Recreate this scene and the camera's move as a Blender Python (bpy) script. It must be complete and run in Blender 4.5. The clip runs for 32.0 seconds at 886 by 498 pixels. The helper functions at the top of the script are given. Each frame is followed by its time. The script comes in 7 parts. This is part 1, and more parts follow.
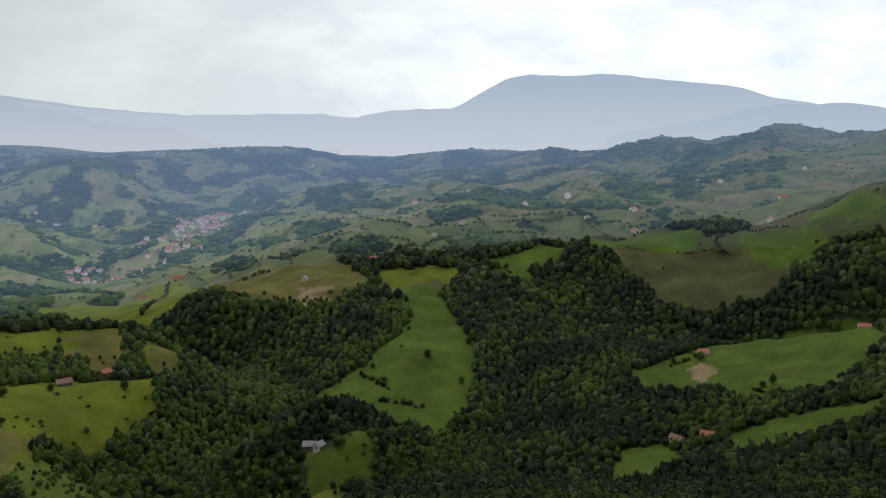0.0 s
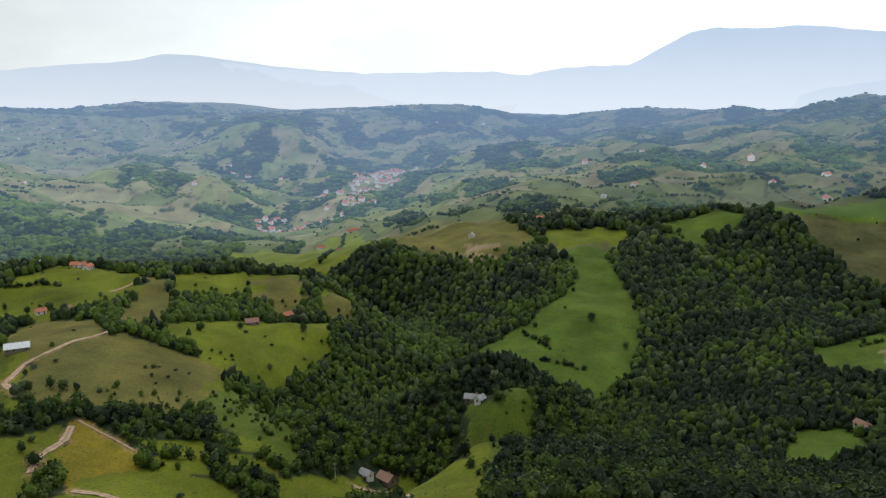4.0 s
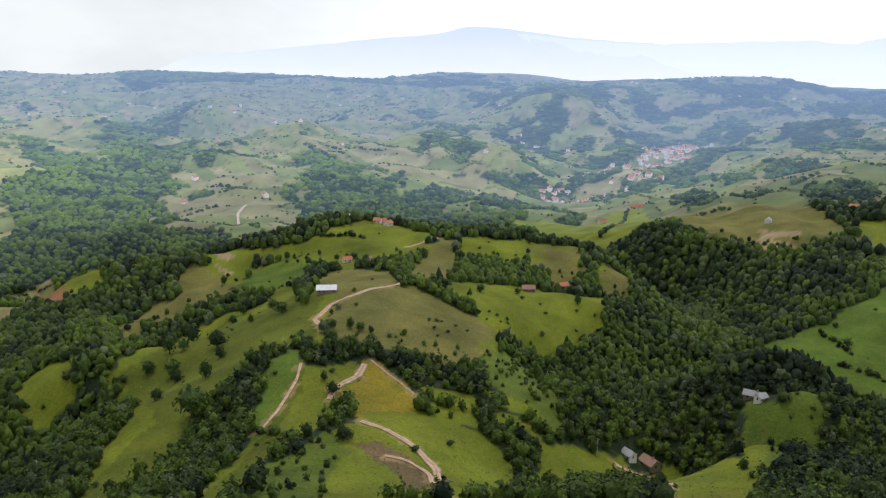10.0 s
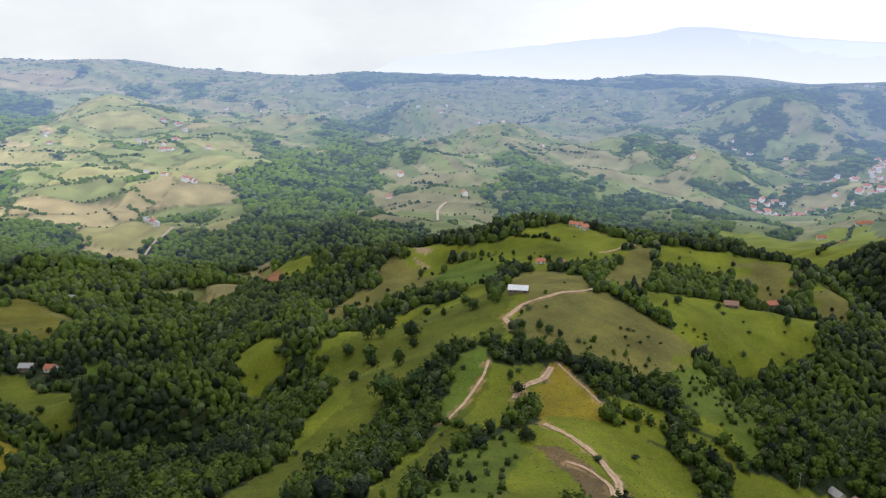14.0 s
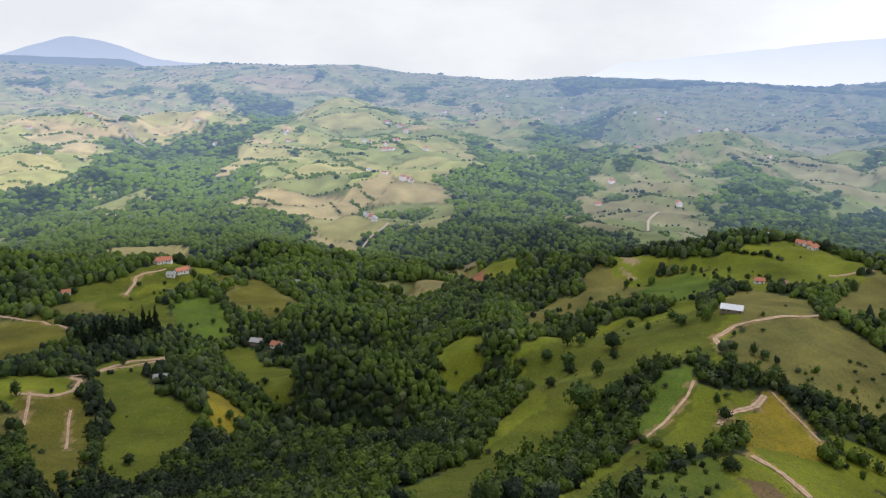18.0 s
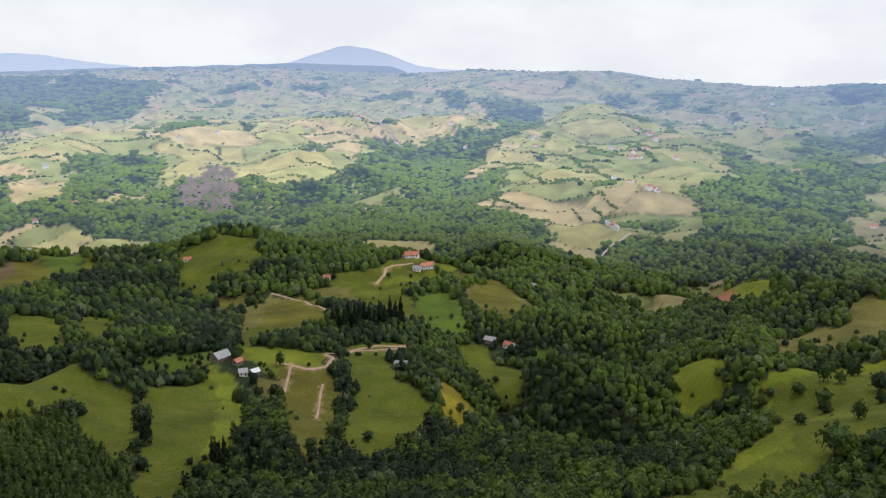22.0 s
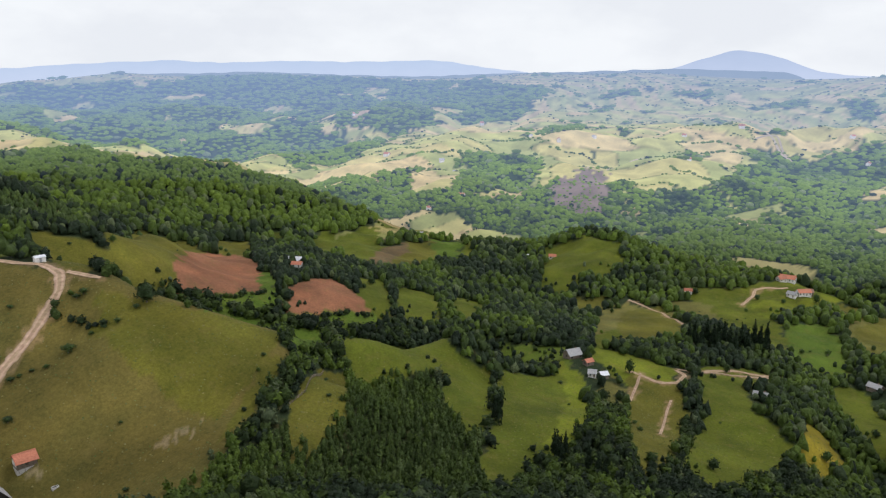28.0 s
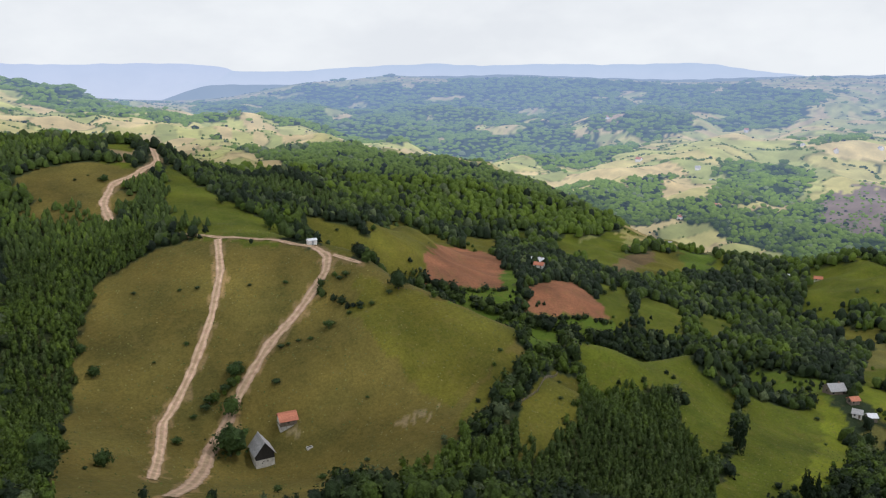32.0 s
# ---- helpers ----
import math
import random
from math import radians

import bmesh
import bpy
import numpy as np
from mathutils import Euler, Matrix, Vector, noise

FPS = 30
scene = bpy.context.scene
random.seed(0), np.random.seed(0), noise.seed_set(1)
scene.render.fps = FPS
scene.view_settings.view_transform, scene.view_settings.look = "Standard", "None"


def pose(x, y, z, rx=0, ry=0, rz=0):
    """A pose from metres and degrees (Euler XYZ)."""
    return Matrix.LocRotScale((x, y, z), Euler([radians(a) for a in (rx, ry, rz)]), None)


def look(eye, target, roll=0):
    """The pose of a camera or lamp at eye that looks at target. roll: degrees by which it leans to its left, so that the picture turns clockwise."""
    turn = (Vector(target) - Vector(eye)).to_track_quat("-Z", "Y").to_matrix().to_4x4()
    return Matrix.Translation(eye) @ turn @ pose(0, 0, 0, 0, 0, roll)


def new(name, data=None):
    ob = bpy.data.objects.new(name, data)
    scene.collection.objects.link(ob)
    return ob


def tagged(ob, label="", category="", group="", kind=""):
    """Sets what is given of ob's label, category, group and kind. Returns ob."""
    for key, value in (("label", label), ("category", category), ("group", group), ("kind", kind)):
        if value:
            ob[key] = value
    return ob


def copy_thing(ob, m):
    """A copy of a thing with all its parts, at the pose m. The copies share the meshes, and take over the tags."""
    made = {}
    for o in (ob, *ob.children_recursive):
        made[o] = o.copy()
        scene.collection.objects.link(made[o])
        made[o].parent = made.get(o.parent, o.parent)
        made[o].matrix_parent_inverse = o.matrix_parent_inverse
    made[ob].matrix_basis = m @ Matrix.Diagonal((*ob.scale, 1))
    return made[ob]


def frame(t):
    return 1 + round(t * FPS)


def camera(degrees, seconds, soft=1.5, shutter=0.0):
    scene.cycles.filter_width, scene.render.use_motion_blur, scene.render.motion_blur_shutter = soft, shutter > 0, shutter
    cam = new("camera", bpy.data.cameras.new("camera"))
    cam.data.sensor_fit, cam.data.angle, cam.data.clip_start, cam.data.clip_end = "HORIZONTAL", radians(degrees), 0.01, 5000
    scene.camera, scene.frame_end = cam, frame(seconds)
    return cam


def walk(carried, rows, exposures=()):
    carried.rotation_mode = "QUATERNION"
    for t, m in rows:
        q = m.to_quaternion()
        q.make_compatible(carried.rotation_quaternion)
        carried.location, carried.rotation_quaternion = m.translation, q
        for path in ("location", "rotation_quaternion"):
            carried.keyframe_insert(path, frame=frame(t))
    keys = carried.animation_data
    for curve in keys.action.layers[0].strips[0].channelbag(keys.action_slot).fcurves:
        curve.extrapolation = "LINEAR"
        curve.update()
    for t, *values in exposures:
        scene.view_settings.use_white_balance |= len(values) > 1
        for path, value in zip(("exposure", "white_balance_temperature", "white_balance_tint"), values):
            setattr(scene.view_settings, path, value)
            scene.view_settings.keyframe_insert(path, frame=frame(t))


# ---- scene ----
cam = camera(60.63, 32.0, soft=1.25)
# seconds, bearing, tilt and lean of a camera that hovers over one spot and pans to its left
ROWS = [
    (0, 0.00, -8.82, -0.26), (0.5, 1.56, -9.71, -0.25), (1, 3.10, -10.61, -0.24), (1.5, 4.64, -11.51, -0.23), (2, 6.19, -12.02, -0.22),
    (2.5, 7.76, -12.00, -0.22), (3, 9.33, -11.98, -0.20), (3.5, 11.00, -11.97, -0.17), (5.5, 17.82, -11.92, -0.09),
    (6, 19.48, -11.91, -0.08), (6.5, 21.18, -11.90, -0.10), (7, 22.94, -12.07, -0.09), (7.5, 24.81, -13.19, -0.07),
    (8, 26.67, -14.10, -0.08), (8.5, 28.55, -14.08, -0.08), (9, 30.44, -14.06, -0.10), (9.5, 32.31, -14.07, -0.08),
    (10, 34.16, -14.07, -0.06), (10.5, 36.03, -14.05, -0.06), (11, 37.89, -14.03, -0.02), (11.5, 39.75, -14.00, 0.03),
    (12, 41.65, -14.01, 0.07), (12.5, 43.53, -13.98, 0.09), (13, 45.39, -13.98, 0.10), (13.5, 47.26, -13.96, 0.06),
    (14, 49.16, -13.95, 0.05), (14.5, 51.06, -13.94, 0.06), (16.5, 58.71, -13.89, 0.10), (17, 60.67, -13.86, 0.11),
    (17.5, 62.73, -13.84, 0.12), (18, 65.02, -13.57, 0.11), (18.5, 67.32, -13.38, 0.13), (19, 69.63, -13.33, 0.16),
    (19.5, 71.91, -13.28, 0.16), (20, 74.19, -13.23, 0.16), (20.5, 76.51, -13.19, 0.21), (21, 78.78, -13.14, 0.25),
    (21.5, 81.09, -13.10, 0.24), (22, 83.38, -13.07, 0.23), (22.5, 85.72, -13.03, 0.19), (23, 88.06, -12.98, 0.17),
    (23.5, 90.31, -12.94, 0.16), (24, 92.62, -12.89, 0.15), (24.5, 94.88, -12.83, 0.15), (25, 97.16, -12.79, 0.13),
    (25.5, 99.45, -12.75, 0.08), (27.5, 108.71, -12.61, -0.03), (28, 111.04, -12.62, -0.07), (28.5, 113.33, -12.59, -0.10),
    (29, 115.62, -12.55, -0.13), (29.5, 117.99, -12.55, -0.18), (30, 120.32, -12.52, -0.21), (30.5, 122.69, -12.50, -0.25),
    (31, 125.04, -12.50, -0.29), (31.5, 127.34, -12.49, -0.33), (32, 129.76, -12.48, -0.33),
]
walk(cam, [(t, pose(0, 0, 120, 90 + tilt, lean, turn)) for t, turn, tilt, lean in ROWS],
     exposures=((0, -1.08, 5900, 13), (1, -0.84, 5880, 12), (2, -0.55, 5850, 11), (6, -0.64, 5900, 13), (9, -0.3, 5880, 15), (13, -0.3, 5880, 17), (20, -0.33, 5900, 19), (26, -0.3, 5890, 19), (32, -0.38, 5860, 18)))

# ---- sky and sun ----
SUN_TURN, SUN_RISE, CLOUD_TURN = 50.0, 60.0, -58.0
world = bpy.data.worlds.new("sky")
scene.world = world
world.use_nodes = True
wn, wl = world.node_tree.nodes, world.node_tree.links
sky = wn.new("ShaderNodeTexSky")
sky.sky_type, sky.sun_disc = "NISHITA", False
sky.sun_elevation, sky.sun_rotation = radians(SUN_RISE), radians(-SUN_TURN)
sky_dim = wn.new("ShaderNodeVectorMath")
sky_dim.operation = "SCALE"
sky_dim.inputs["Scale"].default_value = 0.13
wl.new(sky.outputs["Color"], sky_dim.inputs[0])
direction = wn.new("ShaderNodeTexCoord")
stretch = wn.new("ShaderNodeMapping")
stretch.inputs["Scale"].default_value = (1, 1, 2.4)
wl.new(direction.outputs["Generated"], stretch.inputs["Vector"])
puffs = wn.new("ShaderNodeTexNoise")
puffs.inputs["Scale"].default_value, puffs.inputs["Detail"].default_value, puffs.inputs["Roughness"].default_value = 4.6, 9, 0.58
wl.new(stretch.outputs["Vector"], puffs.inputs["Vector"])
cover_ramp = wn.new("ShaderNodeValToRGB")
cover_ramp.color_ramp.elements[0].position, cover_ramp.color_ramp.elements[1].position = 0.17, 0.29
wl.new(puffs.outputs["Fac"], cover_ramp.inputs["Fac"])
tone = wn.new("ShaderNodeValToRGB")
tone.color_ramp.elements[0].position, tone.color_ramp.elements[1].position = 0.40, 0.62
tone.color_ramp.elements[0].color = (0.80, 0.84, 0.82, 1)
tone.color_ramp.elements[1].color = (1.16, 1.185, 1.07, 1)
wl.new(puffs.outputs["Fac"], tone.inputs["Fac"])
clouds = wn.new("ShaderNodeMix")
clouds.data_type = "RGBA"
wl.new(cover_ramp.outputs["Color"], clouds.inputs["Factor"])
wl.new(sky_dim.outputs["Vector"], clouds.inputs["A"])
height_of = wn.new("ShaderNodeSeparateXYZ")
wl.new(direction.outputs["Generated"], height_of.inputs["Vector"])
deck = wn.new("ShaderNodeMapRange")
deck.interpolation_type = "SMOOTHSTEP"
deck.inputs["From Min"].default_value, deck.inputs["From Max"].default_value = 0.12, 0.8
deck.inputs["To Min"].default_value, deck.inputs["To Max"].default_value = 1.09, 0.64
wl.new(height_of.outputs["Z"], deck.inputs["Value"])
heavier = wn.new("ShaderNodeVectorMath")
heavier.operation = "SCALE"
soft_tone = wn.new("ShaderNodeMix")
soft_tone.data_type = "RGBA"
soft_tone.inputs["A"].default_value = (1.06, 1.075, 0.955, 1)
wl.new(tone.outputs["Color"], soft_tone.inputs["B"])
wl.new(soft_tone.outputs["Result"], heavier.inputs[0])
wl.new(deck.outputs["Result"], heavier.inputs["Scale"])
# added brightness toward CLOUD_TURN, a side of the sky set apart from the sun
cloudward = wn.new("ShaderNodeVectorMath")
cloudward.operation = "DOT_PRODUCT"
cloudward.inputs[1].default_value = (-math.sin(radians(CLOUD_TURN)), math.cos(radians(CLOUD_TURN)), 0)
wl.new(direction.outputs["Generated"], cloudward.inputs[0])
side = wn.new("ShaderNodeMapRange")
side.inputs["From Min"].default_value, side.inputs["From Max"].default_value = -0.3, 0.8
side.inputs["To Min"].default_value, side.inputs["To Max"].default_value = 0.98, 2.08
wl.new(cloudward.outputs["Value"], side.inputs["Value"])
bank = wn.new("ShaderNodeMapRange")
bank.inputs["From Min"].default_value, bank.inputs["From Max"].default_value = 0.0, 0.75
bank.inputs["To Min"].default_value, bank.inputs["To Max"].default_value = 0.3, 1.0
wl.new(cloudward.outputs["Value"], bank.inputs["Value"])
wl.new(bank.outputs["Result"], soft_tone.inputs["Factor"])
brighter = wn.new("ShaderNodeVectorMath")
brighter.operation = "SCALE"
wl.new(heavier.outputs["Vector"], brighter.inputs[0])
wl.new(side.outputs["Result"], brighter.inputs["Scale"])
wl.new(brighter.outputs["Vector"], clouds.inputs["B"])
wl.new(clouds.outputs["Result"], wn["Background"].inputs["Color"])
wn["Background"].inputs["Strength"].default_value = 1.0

sun = new("sun", bpy.data.lights.new("sun", "SUN"))
sun.data.energy, sun.data.angle, sun.data.color = 1.8, radians(10), (1.0, 0.955, 0.89)
sun.matrix_world = look((0, 0, 500), (0 + 500 * math.sin(radians(SUN_TURN)), -500 * math.cos(radians(SUN_TURN)), 500 - 500 * math.tan(radians(SUN_RISE))))

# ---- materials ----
# colour of the haze that the far materials emit
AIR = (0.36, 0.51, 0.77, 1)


def stock(name):
    """A node material with its shader, and shorthands to add nodes and links."""
    m = bpy.data.materials.new(name)
    m.use_nodes = True
    n, l = m.node_tree.nodes, m.node_tree.links
    return m, n, l, n["Principled BSDF"]


def grain(n, l, size, detail=5, rough=0.55):
    """Noise at a size in metres, in world coordinates."""
    g = n.new("ShaderNodeNewGeometry")
    t = n.new("ShaderNodeTexNoise")
    t.inputs["Scale"].default_value, t.inputs["Detail"].default_value, t.inputs["Roughness"].default_value = 1 / size, detail, rough
    l.new(g.outputs["Position"], t.inputs["Vector"])
    return t.outputs["Fac"]


def blend(n, l, kind, fac, a, b):
    """A colour mix; fac, a and b are sockets or values."""
    m = n.new("ShaderNodeMix")
    m.data_type, m.blend_type = "RGBA", kind
    for key, v in (("Factor", fac), ("A", a), ("B", b)):
        s = m.inputs[key]
        if hasattr(v, "links"):
            l.new(v, s)
        else:
            s.default_value = v
    return m.outputs["Result"]


def ramp(n, l, fac, *stops):
    r = n.new("ShaderNodeValToRGB")
    e = r.color_ramp.elements
    while len(e) < len(stops):
        e.new(0.5)
    for k, (p, c) in zip(e, stops):
        k.position, k.color = p, (*c, 1)
    l.new(fac, r.inputs["Fac"])
    return r.outputs["Color"]


def relief(n, l, shader, fac, depth, strength=0.6):
    b = n.new("ShaderNodeBump")
    b.inputs["Distance"].default_value, b.inputs["Strength"].default_value = depth, strength
    l.new(fac, b.inputs["Height"])
    l.new(b.outputs["Normal"], shader.inputs["Normal"])


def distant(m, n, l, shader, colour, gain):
    """A backdrop kilometres off glows: sunlight and haze are painted in as emission."""
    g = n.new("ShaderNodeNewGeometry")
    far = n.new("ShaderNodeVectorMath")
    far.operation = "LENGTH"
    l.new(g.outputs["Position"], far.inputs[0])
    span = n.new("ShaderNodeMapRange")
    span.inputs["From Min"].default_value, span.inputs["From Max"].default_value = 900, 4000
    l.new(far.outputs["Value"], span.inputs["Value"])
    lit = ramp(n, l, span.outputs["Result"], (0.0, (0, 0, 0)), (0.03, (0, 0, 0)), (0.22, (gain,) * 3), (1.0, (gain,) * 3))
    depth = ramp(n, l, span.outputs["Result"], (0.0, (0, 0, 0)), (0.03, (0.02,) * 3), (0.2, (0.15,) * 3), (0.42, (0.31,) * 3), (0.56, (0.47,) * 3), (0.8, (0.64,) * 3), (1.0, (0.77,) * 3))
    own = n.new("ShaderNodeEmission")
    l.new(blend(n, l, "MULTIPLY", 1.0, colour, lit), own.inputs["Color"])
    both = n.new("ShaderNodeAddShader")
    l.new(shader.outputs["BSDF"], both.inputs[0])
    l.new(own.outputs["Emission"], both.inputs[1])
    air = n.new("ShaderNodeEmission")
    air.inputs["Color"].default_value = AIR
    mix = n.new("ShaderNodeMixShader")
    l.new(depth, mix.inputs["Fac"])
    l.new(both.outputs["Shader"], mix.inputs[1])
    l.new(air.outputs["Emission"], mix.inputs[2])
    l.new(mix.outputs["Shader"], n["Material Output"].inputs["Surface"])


def ground_material(name, backdrop):
    m, n, l, s = stock(name)
    a = n.new("ShaderNodeAttribute")
    a.attribute_name = "cover"
    coarse, fine = (60, 9) if backdrop else (26, 1.3)
    c = blend(n, l, "OVERLAY", 0.22 if backdrop else 0.6, a.outputs["Color"], ramp(n, l, grain(n, l, coarse, 8, 0.65), (0.32, (0.24, 0.28, 0.26)), (0.68, (0.74, 0.68, 0.60))))
    c = blend(n, l, "OVERLAY", 0.2 if backdrop else 0.7, c, ramp(n, l, grain(n, l, fine, 7, 0.8), (0.28, (0.18, 0.20, 0.18)), (0.72, (0.80, 0.78, 0.74))))
    if not backdrop:
        dry = ramp(n, l, grain(n, l, 7, 8, 0.75), (0.52, (0, 0, 0)), (0.68, (0.45, 0.45, 0.45)))
        c = blend(n, l, "MIX", dry, c, (0.155, 0.122, 0.036, 1))
    l.new(c, s.inputs["Base Color"])
    s.inputs["Roughness"].default_value, s.inputs["Specular IOR Level"].default_value = 0.95, 0.1
    relief(n, l, s, grain(n, l, fine, 7, 0.75), 0.7 if not backdrop else 0.6, 0.8 if not backdrop else 0.3)
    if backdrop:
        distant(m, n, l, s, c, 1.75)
    return m


def leaf_material(name, backdrop=False, base=(0.045, 0.085, 0.018)):
    m, n, l, s = stock(name)
    a = n.new("ShaderNodeAttribute")
    a.attribute_name = "tint"
    g = n.new("ShaderNodeNewGeometry")
    shade = ramp(n, l, g.outputs["Random Per Island"], (0.0, (0.33, 0.36, 0.33)), (0.6, (0.5, 0.5, 0.5)), (1.0, (0.72, 0.70, 0.55)))
    c = blend(n, l, "OVERLAY", 0.3 if backdrop else 0.8, a.outputs["Color"], shade)
    c = blend(n, l, "OVERLAY", 0.4 if backdrop else 0.7, c, ramp(n, l, grain(n, l, 5.0 if backdrop else 1.1, 5, 0.7), (0.3, (0.18, 0.20, 0.18)), (0.7, (0.70, 0.70, 0.64))))
    l.new(c, s.inputs["Base Color"])
    s.inputs["Roughness"].default_value, s.inputs["Specular IOR Level"].default_value = 0.70, 0.15
    relief(n, l, s, grain(n, l, 4.0 if backdrop else 1.0, 4, 0.7), 3.0 if backdrop else 1.1, 1.0)
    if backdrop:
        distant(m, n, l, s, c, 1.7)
    return m


def plain_material(name, dark, light, size=1.0, rough=0.8, metal=0.0, backdrop=False, depth=0.03):
    m, n, l, s = stock(name)
    c = ramp(n, l, grain(n, l, size, 7, 0.65), (0.3, dark), (0.7, light))
    o = n.new("ShaderNodeObjectInfo")
    c = blend(n, l, "OVERLAY", 0.35, c, ramp(n, l, o.outputs["Random"], (0, (0.3, 0.3, 0.3)), (1, (0.7, 0.7, 0.7))))
    l.new(c, s.inputs["Base Color"])
    s.inputs["Roughness"].default_value, s.inputs["Metallic"].default_value = rough, metal
    relief(n, l, s, grain(n, l, size * 0.3, 5, 0.7), depth, 0.5)
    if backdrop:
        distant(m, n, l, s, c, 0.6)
    return m


GROUND, FAR_GROUND = ground_material("meadow and soil", False), ground_material("far fields", True)
LEAF, FAR_LEAF = leaf_material("foliage"), leaf_material("far foliage", True)
BARK = plain_material("bark", (0.05, 0.038, 0.028), (0.14, 0.11, 0.085), 0.4, 0.9)
RUTTED = plain_material("rutted pale dirt", (0.30, 0.188, 0.118), (0.53, 0.365, 0.25), 2.2, 0.95, depth=0.04)
rut_nodes, rut_links = RUTTED.node_tree.nodes, RUTTED.node_tree.links
rut_paint = rut_nodes.new("ShaderNodeAttribute")
rut_paint.attribute_name = "rut"
rut_links.new(blend(rut_nodes, rut_links, "MULTIPLY", 1.0, rut_nodes["Principled BSDF"].inputs["Base Color"].links[0].from_socket, rut_paint.outputs["Color"]), rut_nodes["Principled BSDF"].inputs["Base Color"])
FAR_DIRT = plain_material("far dirt", (0.30, 0.24, 0.17), (0.46, 0.38, 0.29), 3.0, 0.95, backdrop=True)


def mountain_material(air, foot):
    """Rock and forest of a far range, all but lost in haze painted as emission."""
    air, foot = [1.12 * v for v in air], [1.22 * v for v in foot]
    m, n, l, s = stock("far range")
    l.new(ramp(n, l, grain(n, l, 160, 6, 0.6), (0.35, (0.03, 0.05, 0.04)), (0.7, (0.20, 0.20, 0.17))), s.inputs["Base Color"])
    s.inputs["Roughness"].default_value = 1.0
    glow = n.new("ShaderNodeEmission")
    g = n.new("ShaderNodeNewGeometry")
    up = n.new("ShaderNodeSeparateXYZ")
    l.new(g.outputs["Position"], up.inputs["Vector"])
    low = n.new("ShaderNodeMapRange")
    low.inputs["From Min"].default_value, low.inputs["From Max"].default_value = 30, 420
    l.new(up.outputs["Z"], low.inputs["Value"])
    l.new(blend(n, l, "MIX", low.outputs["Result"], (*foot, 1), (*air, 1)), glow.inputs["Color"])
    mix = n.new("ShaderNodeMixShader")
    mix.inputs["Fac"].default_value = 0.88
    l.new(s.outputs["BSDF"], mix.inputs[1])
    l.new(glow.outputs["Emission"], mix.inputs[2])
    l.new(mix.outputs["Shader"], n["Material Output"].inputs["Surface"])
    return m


WALL_WHITE = plain_material("limewashed wall", (0.50, 0.47, 0.42), (0.74, 0.71, 0.66), 0.9, 0.9)
WALL_WOOD = plain_material("weathered boards", (0.10, 0.075, 0.055), (0.22, 0.18, 0.14), 0.5, 0.9)
WALL_DARK = plain_material("tarred boards", (0.012, 0.011, 0.010), (0.035, 0.03, 0.027), 0.4, 0.85)
WALL_STONE = plain_material("pale rubble wall", (0.34, 0.32, 0.29), (0.60, 0.57, 0.52), 0.7, 0.95)
ROOF_RED = plain_material("red clay tile roof", (0.30, 0.095, 0.05), (0.48, 0.19, 0.11), 0.5, 0.85)
ROOF_BROWN = plain_material("weathered brown tile roof", (0.17, 0.095, 0.065), (0.33, 0.20, 0.14), 0.6, 0.9)
ROOF_GREY = plain_material("grey shingle roof", (0.20, 0.20, 0.20), (0.38, 0.37, 0.36), 0.6, 0.8)
ROOF_PALE = plain_material("pale metal sheet roof", (0.45, 0.46, 0.48), (0.68, 0.68, 0.70), 1.5, 0.5)
PANE = plain_material("dark window pane", (0.015, 0.017, 0.02), (0.03, 0.035, 0.04), 1.0, 0.15)
FAR_WALL = plain_material("far limewashed wall", (0.42, 0.39, 0.35), (0.66, 0.62, 0.56), 3.0, 0.9, backdrop=True)
FAR_RED = plain_material("far red roof", (0.27, 0.10, 0.065), (0.44, 0.20, 0.13), 3.0, 0.9, backdrop=True)
FAR_GREY = plain_material("far grey roof", (0.25, 0.24, 0.24), (0.42, 0.41, 0.40), 3.0, 0.9, backdrop=True)

# ---- the land ----
LAND = []


def land(*nodes):
    """Adds survey nodes (x, y, z) of the land's ridges, spurs, slopes and valley floors."""
    LAND.extend(nodes)


land((254, 419, -33), (638, 1105, 16), (550, 953, 61), (343, 599, -35), (398, 695, -90), (1391, 2436, 88), (1265, 2214, 122), (173, 304, -29), (397, 729, -36), (890, 1679, 54), (211, 437, -50), (275, 578, -49))
land((413, 889, -22), (535, 1159, -44), (461, 999, 10), (1203, 2655, 95), (1093, 2414, 130), (310, 713, -107), (268, 614, -50), (715, 1868, 31), (163, 441, -63), (215, 603, -59), (421, 1205, -59), (363, 1038, -3))
land((892, 2601, 105), (982, 2861, 66), (120, 361, -57), (286, 906, -46), (136, 553, -74), (243, 1022, -17), (282, 1185, -73), (502, 2142, 1), (658, 2824, 63), (724, 3107, 18), (74, 434, -71), (131, 789, -75))
land((223, 1382, -29), (519, 3259, 34), (571, 3585, -19), (124, 992, -25), (144, 1151, -81), (36, 388, -71), (51, 558, -80), (163, 1893, -29), (27, 619, -72), (117, 3498, 41), (129, 3848, -14), (26, 950, -48))
land((7, 480, -84), (15, 1300, -41), (-1, 430, -72), (-5, 310, -35), (-9, 490, -80), (-14, 760, -56), (-13, 620, -62), (-28, 840, -52), (-26, 539, -74), (-170, 3396, 16), (-187, 3735, -40), (-76, 1198, -47))
land((-22, 344, -40), (-33, 451, -76), (-28, 389, -34), (-210, 2692, -73), (-89, 996, -46), (-304, 3286, -19), (-315, 3285, -26), (-39, 383, -43), (-39, 348, -22), (-39, 313, -56), (-341, 2477, -59), (-56, 396, -27))
